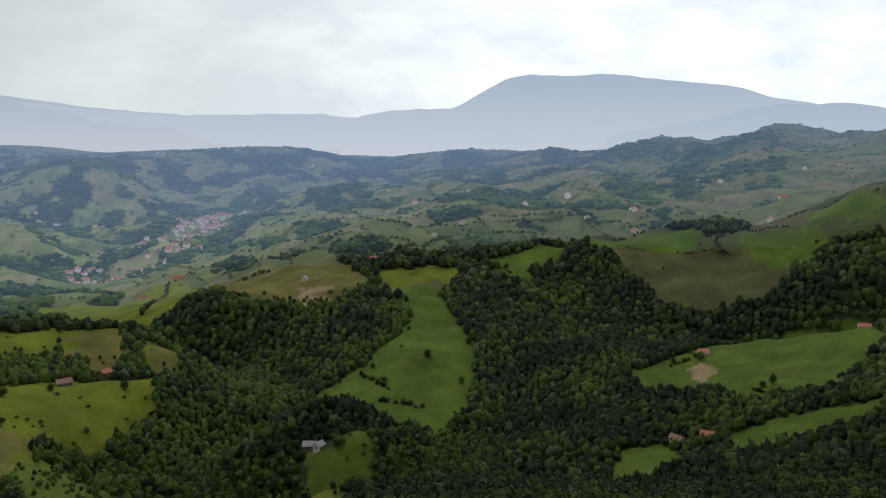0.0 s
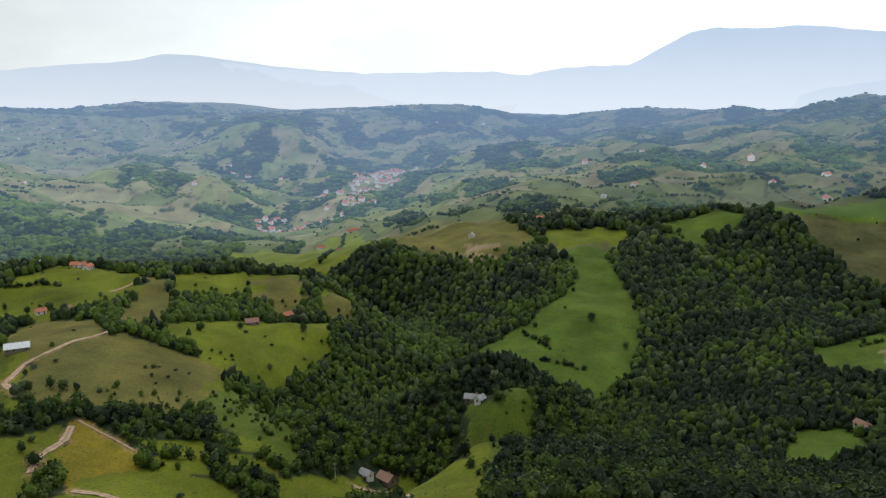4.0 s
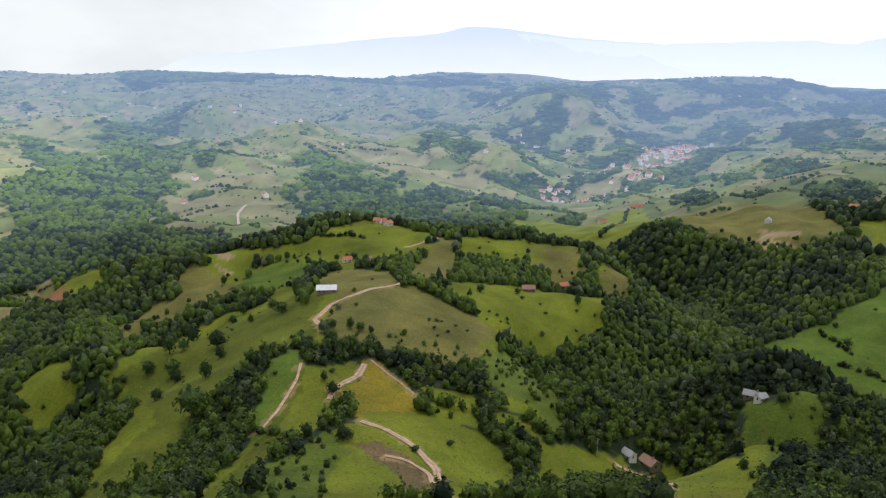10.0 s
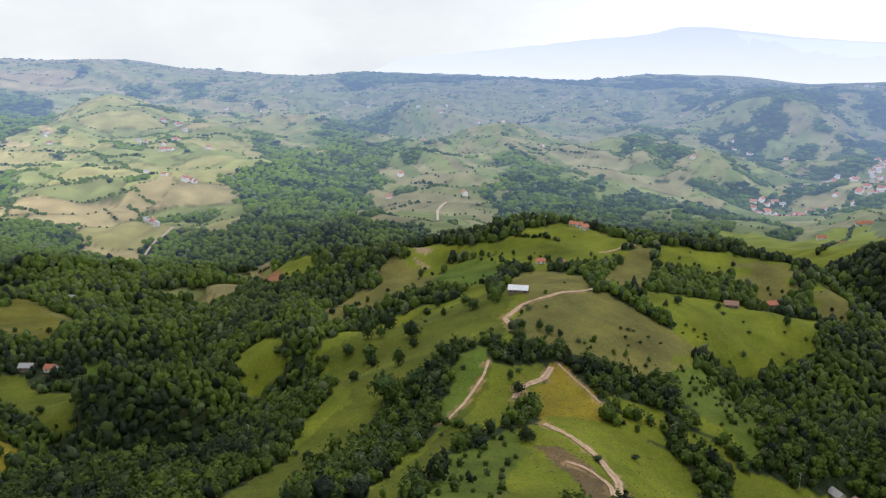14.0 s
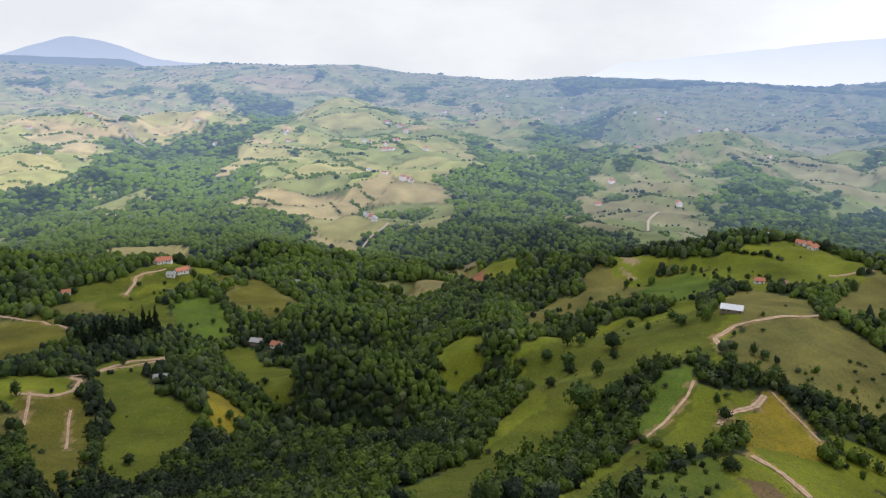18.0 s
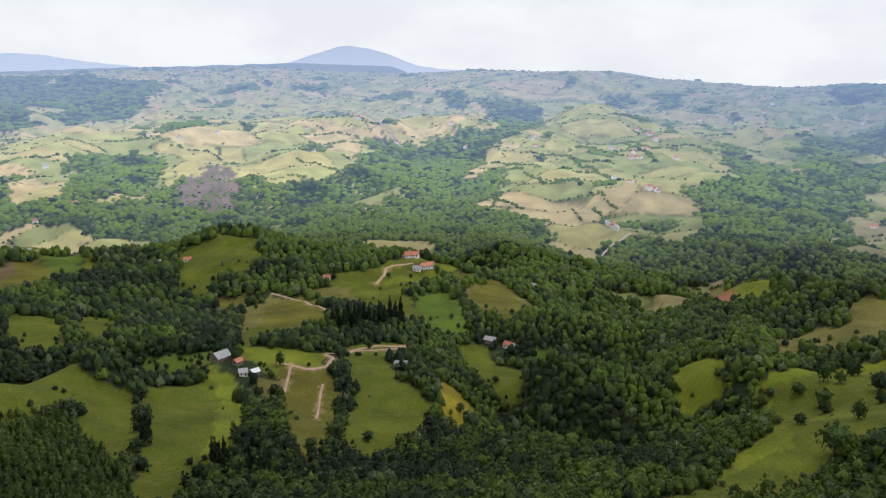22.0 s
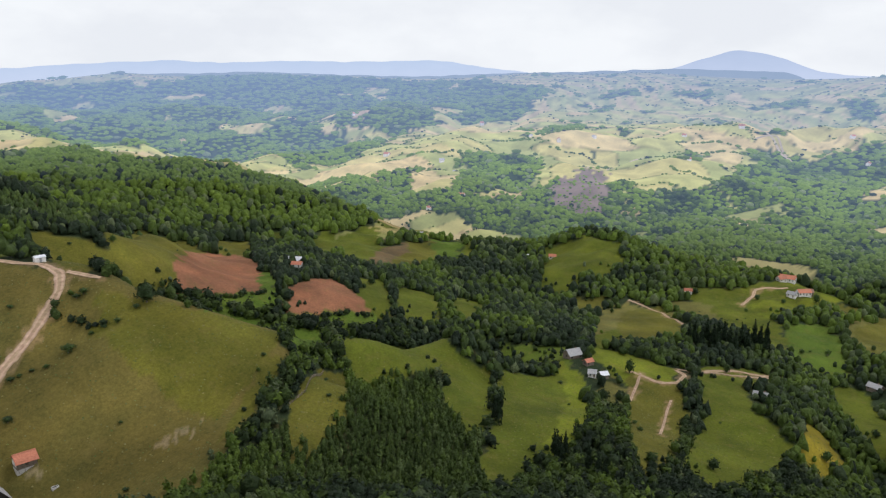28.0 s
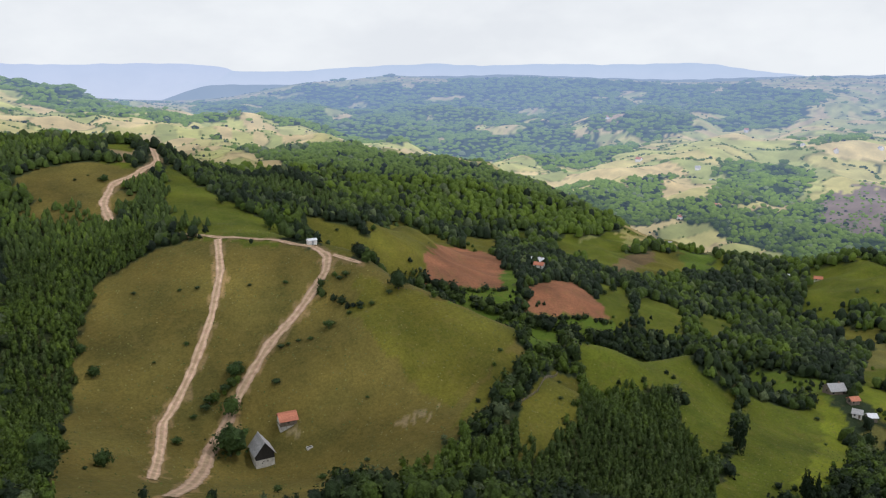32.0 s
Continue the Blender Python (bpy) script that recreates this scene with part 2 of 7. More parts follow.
land((-65, 459, -69), (-140, 838, -57), (-282, 1676, -89), (-122, 710, -78), (-50, 286, -24), (-65, 369, -41), (-65, 359, -36), (-627, 3342, 50), (-689, 3676, -2), (-693, 3675, -7), (-630, 3341, 46), (-79, 382, -33))
land((-91, 443, -75), (-182, 841, -66), (-313, 1365, -92), (-131, 555, -80), (-70, 292, -58), (-147, 602, -92), (-625, 2421, -146), (-740, 2700, -101), (-141, 511, -72), (-306, 1109, -87), (-938, 3372, 46), (-1032, 3709, -9))
land((-1054, 3703, -10), (-958, 3366, 44), (-140, 480, -81), (-244, 793, -65), (-101, 319, -62), (-698, 2192, -147), (-245, 701, -127), (-211, 604, -69), (-205, 575, -53), (-238, 666, -108), (-720, 1973, -173), (-398, 1079, -123))
land((-129, 347, -59), (-1131, 2993, 21), (-125, 327, -41), (-985, 2514, -98), (-997, 2509, -8), (-211, 529, -57), (-710, 1762, -155), (-258, 629, -57), (-299, 730, -115), (-203, 490, -49), (-296, 706, -96), (-255, 609, -41))
land((-563, 1336, -151), (-799, 1888, -167), (-198, 448, -59), (-729, 1591, -190), (-242, 527, -53), (-428, 926, -111), (-1617, 3494, -42), (-1470, 3176, 16), (-124, 267, -43), (-182, 389, -72), (-799, 1669, -141), (-283, 585, -42))
land((-328, 679, -96), (-209, 421, -49), (-855, 1697, -162), (-1201, 2362, -2), (-117, 227, -38), (-250, 484, -46), (-254, 488, -47), (-338, 636, -49), (-392, 737, -108), (-1697, 3175, 57), (-1867, 3492, 3), (-545, 1013, -121))
land((-176, 325, -41), (-1840, 3382, -27), (-1673, 3075, 29), (-908, 1669, -91), (-844, 1476, -159), (-1192, 2083, -112), (-747, 1301, -165), (-216, 372, -44), (-216, 360, -37), (-1566, 2321, -69), (-242, 356, -29), (-2032, 2972, 62))
land((-2235, 3269, 8), (-122, 177, -13), (-369, 535, -32), (-404, 559, -35), (-469, 649, -91), (-1297, 1777, -109), (-152, 205, -20), (-913, 1190, -125), (-523, 659, -93), (-451, 568, -36), (-299, 375, -24), (-837, 994, -132))
land((-2256, 2676, 34), (-2481, 2944, -21), (-180, 208, -19), (-1153, 1317, -111), (-569, 643, -91), (-491, 554, -33), (-227, 253, -24), (-2343, 2600, 46), (-2577, 2860, -9), (-322, 342, -23), (-284, 295, -23), (-1632, 1634, -106))
land((-1484, 1486, -60), (-886, 882, -135), (-613, 601, -101), (-529, 518, -42), (-2773, 2671, -7), (-2521, 2428, 48), (-249, 239, -18), (-2567, 2379, 55), (-2824, 2617, 2), (-338, 312, -33), (-1183, 1077, -97), (-200, 181, -19))
land((-506, 439, -62), (-951, 811, -134), (-1993, 1669, -47), (-169, 140, -8), (-536, 435, -52), (-344, 274, -40), (-565, 446, -57), (-655, 518, -118), (-1761, 1319, -104), (-1161, 869, -121), (-483, 356, -65), (-231, 166, -30))
land((-936, 668, -114), (-3161, 2198, 14), (-2874, 1998, 66), (-362, 250, -46), (-3171, 2183, 26), (-2883, 1984, 78), (-330, 225, -49), (-604, 410, -66), (-431, 292, -73), (-639, 430, -75), (-741, 499, -140), (-2352, 1520, -33))
land((-517, 324, -80), (-1699, 1056, -93), (-892, 554, -113), (-980, 602, -122), (-3287, 2005, 6), (-2988, 1822, 59), (-3287, 2004, 5), (-2988, 1822, 58), (-462, 279, -57), (-1288, 769, -117), (-1806, 1072, -89), (-3016, 1775, 53))
land((-3318, 1953, -1), (-302, 177, -39), (-762, 443, -143), (-657, 382, -78), (-1648, 946, -90), (-806, 460, -153), (-695, 397, -85), (-1173, 668, -123), (-1004, 561, -113), (-1274, 692, -106), (-387, 209, -49), (-819, 436, -166))
land((-706, 376, -96), (-953, 508, -125), (-1331, 692, -94), (-382, 198, -71), (-1786, 901, -75), (-3125, 1576, 73), (-3438, 1733, 21), (-2804, 1322, 39), (-3166, 1492, 78), (-3483, 1641, 27), (-317, 148, -59), (-595, 262, -89))
land((-735, 317, -133), (-809, 347, -122), (-1930, 827, -57), (-1292, 539, -110), (-1342, 550, -93), (-484, 191, -77), (-485, 187, -110), (-616, 237, -121), (-2519, 971, -28), (-3595, 1378, 44), (-3268, 1253, 93), (-1225, 434, -134))
land((-2217, 780, -4), (-2438, 858, -48), (-1181, 409, -126), (-378, 131, -66), (-369, 125, -90), (-1025, 342, -143), (-836, 276, -126), (-2616, 848, -57), (-2378, 771, -10), (-1066, 342, -151), (-1810, 577, -53), (-3465, 1082, 82))
land((-3150, 983, 126), (-3246, 1011, 121), (-3571, 1112, 75), (-1532, 462, -85), (-1390, 414, -107), (-547, 159, -69), (-2259, 649, 0), (-2484, 714, -43), (-1449, 389, -91), (-319, 85, -49), (-919, 239, -123), (-852, 220, -114))
land((-426, 109, -56), (-679, 169, -100), (-476, 117, -83), (-603, 144, -80), (-526, 121, -87), (-2731, 616, -11), (-1367, 303, -110), (-421, 88, -94), (-1326, 252, -121), (-963, 181, -108), (-708, 131, -92), (-3895, 713, 88))
land((-3541, 648, 135), (-561, 100, -85), (-1089, 156, -116), (-792, 111, -89), (-919, 129, -158), (-1982, 266, -86), (-417, 53, -66), (-2980, 350, 46), (-1590, 175, -114), (-766, 74, -79), (-2464, 232, -60), (-2240, 211, -17))
land((-937, 73, -142), (-808, 63, -74), (-1248, 72, -115), (-474, 26, -69), (-379, 20, -62), (-400, 18, -64), (-1999, 75, -66), (-2199, 61, 2), (-2419, 68, -39), (-2249, 60, -18), (-2474, 66, -62), (-750, 19, -75))
land((-540, 11, -72), (-305, 3, -50), (-1420, 6, -121), (-570, -5, -70), (-3200, -48, 67), (-1649, -54, -60), (-460, -15, -60), (-2998, -116, 42), (-719, -32, -76), (-659, -35, -80), (-1947, -105, -68), (-1297, -81, -122))
land((-1048, -68, -105), (-389, -29, -58), (-618, -46, -71), (-334, -26, -43), (-777, -63, -74), (-1940, -200, -28), (-507, -57, -61), (-3675, -426, 151), (-4043, -469, 104), (-298, -35, -32), (-2879, -348, 19), (-665, -84, -79))
land((-977, -132, -129), (-842, -113, -62), (-3564, -509, 153), (-3920, -560, 108), (-1880, -274, -67), (-1483, -224, -96), (-939, -145, -72), (-1089, -168, -134), (-3913, -611, 97), (-3557, -556, 143), (-286, -46, -29), (-394, -70, -50))
land((-758, -137, -67), (-325, -59, -32), (-1425, -266, -99), (-442, -83, -48), (-588, -119, -73), (-1022, -211, -129), (-881, -182, -70), (-2005, -425, -25), (-2738, -585, 23), (-326, -78, -33), (-699, -171, -85), (-3832, -997, 102))
land((-3484, -907, 148), (-851, -223, -87), (-279, -77, -27), (-255, -71, -25), (-491, -139, -54), (-1441, -415, -87), (-1024, -302, -140), (-882, -260, -79), (-793, -246, -84), (-371, -121, -35), (-430, -140, -77), (-1330, -437, -95))
land((-2564, -847, 6), (-378, -130, -17), (-1178, -417, -120), (-2171, -788, -60), (-1974, -717, -18), (-531, -206, -53), (-2864, -1185, 55), (-254, -106, -14), (-1243, -526, -87), (-993, -421, -127), (-856, -363, -67), (-248, -106, -14))
land((-266, -116, -16), (-1545, -709, -64), (-340, -157, -17), (-395, -183, -56), (-1070, -531, -128), (-923, -458, -65), (-322, -161, -6), (-687, -348, -54), (-2225, -1140, 17), (-3188, -1672, 135), (-3507, -1839, 88), (-2562, -1358, -3))
land((-300, -161, -10), (-2103, -1157, -68), (-1445, -797, -70), (-305, -171, -2), (-354, -198, -37), (-257, -145, -2), (-200, -114, -9), (-269, -155, -9), (-442, -255, -24), (-926, -557, -36), (-1074, -646, -96), (-514, -328, -27))
land((-316, -206, -22), (-272, -178, 10), (-753, -493, -42), (-320, -210, -25), (-276, -181, 8), (-2960, -2049, 151), (-3256, -2254, 105), (-672, -469, -49), (-3244, -2272, 85), (-2949, -2065, 133), (-232, -173, 7), (-316, -236, -21))
land((-272, -204, 11), (-2402, -1797, -4), (-918, -692, 0), (-1065, -803, -57), (-261, -202, 20), (-303, -234, -10), (-447, -353, -19), (-188, -149, 0), (-179, -144, 0), (-2094, -1704, 12), (-1819, -1566, -34), (-716, -624, -18))
land((-254, -226, 27), (-295, -262, -3), (-211, -191, 4), (-304, -286, -7), (-262, -247, 24), (-452, -425, -8), (-488, -463, -28), (-421, -399, 15), (-210, -200, 9), (-2601, -2489, 142), (-2861, -2738, 96), (-2846, -2753, 98))
land((-2588, -2503, 144), (-1284, -1261, -26), (-1490, -1463, -107), (-250, -252, 35), (-290, -293, 5), (-406, -414, -10), (-350, -357, 27), (-269, -275, 30), (-312, -319, -2), (-885, -925, 13), (-1026, -1073, -46), (-654, -689, -6))
land((-393, -427, 30), (-456, -495, -10), (-978, -1070, 9), (-209, -229, 18), (-2221, -2441, 14), (-1342, -1483, -6), (-1476, -1632, -46), (-163, -183, -13), (-212, -240, 16), (-412, -480, -4), (-355, -414, 34), (-2500, -2928, 61))
land((-2273, -2662, 109), (-259, -305, 36), (-2479, -2945, 59), (-2254, -2678, 107), (-1032, -1254, -33), (-890, -1081, 27), (-391, -481, 47), (-454, -558, 8), (-1802, -2272, 24), (-169, -217, -5), (-169, -217, -7), (-852, -1111, -1))
land((-988, -1289, -66), (-919, -1248, 30), (-354, -484, 42), (-411, -562, 3), (-1048, -1464, 39), (-1215, -1698, -32), (-152, -213, -16), (-255, -377, 43), (-214, -320, 41), (-1863, -2963, 24), (-276, -452, 51), (-110, -191, 1))
land((-373, -655, 28), (-322, -565, 65), (-147, -262, 3), (-1060, -1928, 51), (-1166, -2121, 15), (-115, -216, -2), (-181, -340, 35), (-345, -683, 33), (-297, -589, 70), (-209, -421, 42), (-150, -311, 20), (-788, -1729, 47))
land((-230, -511, 63), (-1059, -2419, 55), (-962, -2199, 90), (-119, -275, 3), (-286, -710, 34), (-247, -612, 72), (-986, -2514, 120), (-1084, -2765, 84), (-642, -1681, 64), (-262, -707, 39), (-226, -609, 75), (-115, -309, 19))
land((-137, -376, 26), (-80, -221, 14))

EYE = 120.0
NODE = np.array(LAND, float)
RANGE = np.hypot(NODE[:, 0], NODE[:, 1])
NODE_U, NODE_V, NODE_S = np.arctan2(-NODE[:, 0], NODE[:, 1]), np.log(RANGE), (NODE[:, 2] - EYE) / RANGE


def kernel(u, v):
    d = np.hypot(u[:, None] - NODE_U, v[:, None] - NODE_V)
    return np.sqrt(d * d + 0.0016)


NODE_K = kernel(NODE_U, NODE_V)
SIZE = len(NODE)
SYSTEM = np.zeros((SIZE + 1, SIZE + 1))
SYSTEM[:SIZE, :SIZE] = -NODE_K + 0.004 * np.eye(SIZE)
SYSTEM[SIZE, :SIZE] = SYSTEM[:SIZE, SIZE] = 1
WEIGHT = np.linalg.solve(SYSTEM, np.append(NODE_S, 0))


def wave(x, y, size, seed):
    """A cheap smooth noise, about -1 to 1, with waves of that size in metres."""
    g = np.random.default_rng(seed)
    out = 0
    for k in range(7):
        a, p, s = g.uniform(0, 6.283), g.uniform(0, 6.283), size * g.uniform(0.6, 1.6)
        out = out + np.sin((x * np.cos(a) + y * np.sin(a)) * 6.283 / s + p + 1.3 * np.sin((x * np.sin(a) - y * np.cos(a)) * 4.1 / s + p * 3))
    return out / 3.2


def turn_of(x, y):
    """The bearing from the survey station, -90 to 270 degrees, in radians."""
    return (np.arctan2(-x, y) + math.pi / 2) % (2 * math.pi) - math.pi / 2


def height(x, y):
    """The ground's height at plan places."""
    x, y = np.asarray(x, float).ravel(), np.asarray(y, float).ravel()
    out = np.empty(len(x))
    for i in range(0, len(x), 20000):
        s = slice(i, i + 20000)
        r0 = np.hypot(x[s], y[s])
        r = np.maximum(r0, 175)
        u, v = turn_of(x[s], y[s]), np.log(np.minimum(r, 3700))
        slope = WEIGHT[SIZE] - kernel(u, v) @ WEIGHT[:SIZE]
        slope = slope + 0.0072 * wave(u * 100, v * 100, 15, 3) * np.clip((r - 700) / 900, 0, 1) * np.clip((3400 - r) / 800, 0, 1)
        slope = slope + 0.0026 * wave(u * 100, v * 100, 5, 4) * np.clip((r - 250) / 600, 0.15, 1) * np.clip((3600 - r) / 800, 0, 1)
        slope = slope + (-0.031 - slope) * np.clip((r - 3700) / 300, 0, 1)
        away = np.maximum(np.clip((np.degrees(u) - 185) / 40, 0, 1), np.clip((-45 - np.degrees(u)) / 30, 0, 1))
        slope = slope + ((5 - EYE) / r - slope) * away
        z = EYE + slope * r
        out[s] = 5 + (z - 5) * np.clip(r0 / 175, 0, 1)
    return out

COLOUR = {"green": (0.120, 0.146, 0.013), "olive": (0.128, 0.124, 0.037), "deep": (0.074, 0.118, 0.016), "flower": (0.200, 0.165, 0.016),
          "scrub": (0.080, 0.115, 0.017), "tan": (0.25, 0.19, 0.12), "soil": (0.22, 0.102, 0.060), "rock": (0.118, 0.092, 0.078), "pasture": (0.108, 0.093, 0.025),
          # green and olive have darker copies, grass among them: painted cloud shade
          "grass": (0.080, 0.100, 0.011), "olive_shaded": (0.098, 0.098, 0.016), "earth": (0.115, 0.085, 0.048), "stone": (0.21, 0.172, 0.10),
          "wood": (0.025, 0.038, 0.018), "pine": (0.022, 0.030, 0.012), "field": (0.11, 0.135, 0.035)}
PATCHES, TRACKS, HEDGES, SITES = [], [], [], []


def cover(kind, *corners):
    """A patch of land cover by its corners in plan; later ones lie over earlier ones."""
    PATCHES.append((kind, np.array(corners, float)))


def track(width, *nodes):
    """A dirt track of that width along nodes in plan."""
    TRACKS.append((width, np.array(nodes, float)))


def site(*places):
    """Plots that are kept clear for buildings."""
    SITES.extend(places)


def hedge(*nodes):
    """A hedgerow of bushes and small trees along nodes in plan."""
    HEDGES.append((1.0, np.array(nodes, float)))


def belt(*nodes):
    """A belt of taller trees along nodes in plan."""
    for shift in (-2.5, 2.5):
        HEDGES.append((1.75, np.array(nodes, float) + shift))


cover("wood", (-1684, 26), (-2046, 109), (-1982, 311), (-1836, 322), (-1512, 152), (-1233, 73), (-1315, 10))
cover("wood", (-1898, 1146), (-2141, 1426), (-2193, 1755), (-2031, 1579), (-1680, 1138), (-1625, 1015))
cover("wood", (-2728, 1787), (-2816, 1964), (-2573, 2177), (-2370, 2474), (-2402, 2034), (-2581, 1746))
cover("wood", (-2281, 2382), (-2100, 2680), (-1740, 3111), (-1527, 2741), (-1826, 2660), (-2078, 2485))
cover("wood", (-865, 3114), (-623, 3325), (-366, 3361), (-251, 3025), (-492, 2889), (-758, 2977))
cover("field", (-1431, -26), (-1509, 115), (-1375, 76), (-1313, -3))
cover("field", (-1041, 6), (-1077, 38), (-1021, 22))
cover("wood", (-2787, -2266), (-3097, -1704), (-3222, -1090), (-3012, -692), (-2569, -711), (-2423, -825), (-2759, -1295), (-2645, -1465), (-2134, -1373), (-1894, -1564))
cover("rock", (-1463, -333), (-1608, -322), (-1624, -263), (-1464, -214), (-1272, -216), (-1299, -261), (-1316, -306))
cover("wood", (-1700, -2704), (-2251, -2675), (-2866, -2007), (-3201, -1233), (-2731, -1151), (-2637, -1573), (-2027, -1415), (-1305, -1233), (-1214, -1407), (-1035, -1468))
cover("wood", (-882, -2366), (-1042, -2042), (-1043, -1479), (-889, -1505), (-718, -1413), (-765, -1759), (-739, -1991))
cover("wood", (-703, -958), (-858, -938), (-864, -758), (-891, -620), (-1290, -763), (-866, -436), (-803, -396), (-700, -447), (-639, -519), (-568, -554), (-609, -708))
cover("wood", (-1029, 2280), (-906, 2505), (-618, 2718), (-458, 2408), (-356, 2117), (-421, 1973), (-676, 2476), (-787, 2310), (-772, 2123), (-810, 2013), (-915, 2123), (-997, 2203))
cover("wood", (-1014, 2702), (-815, 2848), (-656, 2799), (-601, 2644), (-895, 2473))
cover("wood", (-467, 2926), (-219, 2817), (-143, 2273), (-326, 2368))
cover("wood", (-144, 2041), (8, 1788), (115, 1453), (121, 1399), (-4, 1365), (-119, 1689))
cover("wood", (88, 2130), (305, 2341), (301, 1875), (361, 1822), (590, 1957), (526, 1699), (397, 1685), (261, 1621), (134, 1556))
cover("wood", (582, 1677), (625, 1507), (574, 1405), (444, 1425), (399, 1544))
cover("wood", (437, 2742), (835, 2432), (977, 2151), (886, 2012), (667, 2167), (458, 2328))
cover("wood", (707, 2095), (824, 1806), (777, 1729), (678, 1963))
cover("wood", (-977, 1844), (-945, 1982), (-885, 1911), (-814, 1621), (-858, 1617))
cover("wood", (-844, 1850), (-772, 1954), (-615, 1647), (-690, 1614), (-740, 1630))
cover("wood", (-899, 1518), (-808, 1560), (-758, 1602), (-632, 1269), (-643, 1166), (-640, 1070))
cover("wood", (-177, 1209), (-122, 1206), (-82, 1161), (-84, 1067), (-146, 1047))
cover("wood", (-325, 1636), (-193, 1564), (-191, 1376), (-297, 1493))
cover("wood", (-399, 1305), (-343, 1319), (-299, 1116), (-348, 1134))
cover("wood", (-531, 1100), (-526, 1183), (-463, 1020), (-465, 943))
cover("wood", (-449, 1548), (-351, 1534), (-328, 1478), (-446, 1538))
cover("wood", (14, 1198), (110, 1261), (149, 1267), (71, 979), (26, 952))
cover("wood", (-216, 3072), (-60, 3300), (112, 3355), (340, 2614), (434, 2726), (312, 2397), (189, 2194), (-8, 2337), (-147, 2339))
cover("wood", (-841, 3113), (-624, 3309), (-329, 3289), (-509, 3049), (-779, 3049))
cover("wood", (-1111, 3095), (-922, 3239), (-841, 3113), (-1011, 2999))
cover("wood", (-1280, 2183), (-1147, 2212), (-1056, 2156), (-1130, 2081), (-1248, 2124))
cover("wood", (-1401, 2672), (-1186, 2939), (-773, 3118), (-336, 3457), (152, 3127), (668, 2585), (969, 2219), (625, 1398), (497, 1490), (282, 1450), (75, 1462), (-95, 1606), (-358, 2071), (-475, 1896), (-534, 1612), (-500, 1373), (-702, 1638), (-766, 1545), (-780, 1665), (-882, 1708), (-987, 2013), (-1127, 2092), (-1075, 2165), (-1245, 2187), (-1183, 2284), (-1285, 2371))
cover("wood", (-1689, 2605), (-1524, 2697), (-1243, 2292), (-1357, 2322), (-1555, 2490))
cover("wood", (-1395, 1951), (-1319, 2013), (-1212, 1973), (-949, 1516), (-1049, 1514))
cover("wood", (-1676, 2276), (-1617, 2360), (-1394, 2050), (-1483, 2004))
cover("wood", (-1261, 2149), (-1103, 2189), (-1037, 2119), (-1183, 2009))
cover("wood", (-961, 1416), (-896, 1487), (-838, 1540), (-733, 1477), (-583, 1079), (-348, 576), (-622, 902), (-730, 985), (-858, 1151))
cover("field", (-1861, 2542), (-1802, 2549), (-1723, 2525), (-1719, 2486), (-1792, 2442))
cover("field", (-1762, 2399), (-1715, 2449), (-1642, 2496), (-1518, 2461), (-1519, 2396), (-1644, 2402), (-1701, 2313))
cover("field", (-1563, 2340), (-1503, 2402), (-1322, 2295), (-1248, 2229), (-1306, 2199), (-1339, 2130), (-1319, 2013), (-1387, 2014), (-1477, 2178))
cover("field", (-1319, 2190), (-1264, 2224), (-1182, 2169), (-1261, 2149))
cover("field", (-1255, 2259), (-1271, 2421), (-1202, 2526), (-1153, 2419), (-1180, 2316), (-1158, 2288), (-1204, 2249))
cover("field", (-1103, 2309), (-1099, 2383), (-1059, 2470), (-1010, 2395), (-977, 2559), (-906, 2391), (-910, 2305), (-974, 2352), (-1045, 2300))
cover("field", (-1012, 2425), (-1124, 2780), (-1094, 2939), (-1045, 2743))
cover("field", (-1028, 2640), (-990, 2770), (-977, 2671))
cover("field", (-993, 2981), (-893, 2956), (-888, 2861), (-911, 2793), (-946, 2800))
cover("field", (-862, 2926), (-791, 3000), (-700, 3003), (-750, 2928), (-838, 2880))
cover("field", (-821, 2507), (-791, 2603), (-774, 2543), (-803, 2478))
cover("field", (-630, 2694), (-604, 2872), (-495, 2873), (-443, 2819), (-401, 2434), (-486, 2486), (-604, 2672))
cover("field", (-717, 2884), (-558, 2976), (-604, 2872), (-676, 2802))
cover("field", (-579, 3090), (-484, 3080), (-535, 2978))
cover("field", (-1455, 1963), (-1346, 1904), (-1114, 1572), (-1124, 1510))
cover("field", (-985, 1589), (-1186, 1956), (-1164, 2035), (-920, 1678), (-858, 1584), (-896, 1558), (-953, 1546))
cover("field", (-1104, 1482), (-1068, 1543), (-987, 1517), (-916, 1501), (-899, 1492), (-928, 1458), (-975, 1400), (-1065, 1425))
cover("field", (-1068, 2113), (-1003, 2121), (-896, 2028), (-846, 1965), (-843, 1867), (-901, 1930))
cover("field", (-875, 1905), (-751, 1659), (-759, 1585), (-795, 1596), (-850, 1725))
cover("field", (-909, 1684), (-959, 1922), (-873, 1717), (-857, 1582))
cover("field", (-1017, 1359), (-968, 1390), (-916, 1329), (-929, 1236))
cover("field", (-314, 2884), (-215, 2880), (-165, 2323), (-244, 2332))
cover("field", (-211, 2180), (-169, 2271), (-51, 2245), (-1, 2125), (-53, 2313), (48, 2272), (107, 2133), (169, 2135), (166, 1769), (126, 1926), (13, 1787), (-35, 1585), (-123, 2058), (-193, 1995))
cover("field", (190, 2423), (259, 2430), (358, 2404), (415, 2444), (371, 2375), (269, 2362))
cover("field", (201, 2156), (286, 2223), (323, 2266), (434, 2267), (512, 2191), (404, 1890), (341, 1834), (296, 1879))
cover("field", (503, 2462), (580, 2428), (539, 2322))
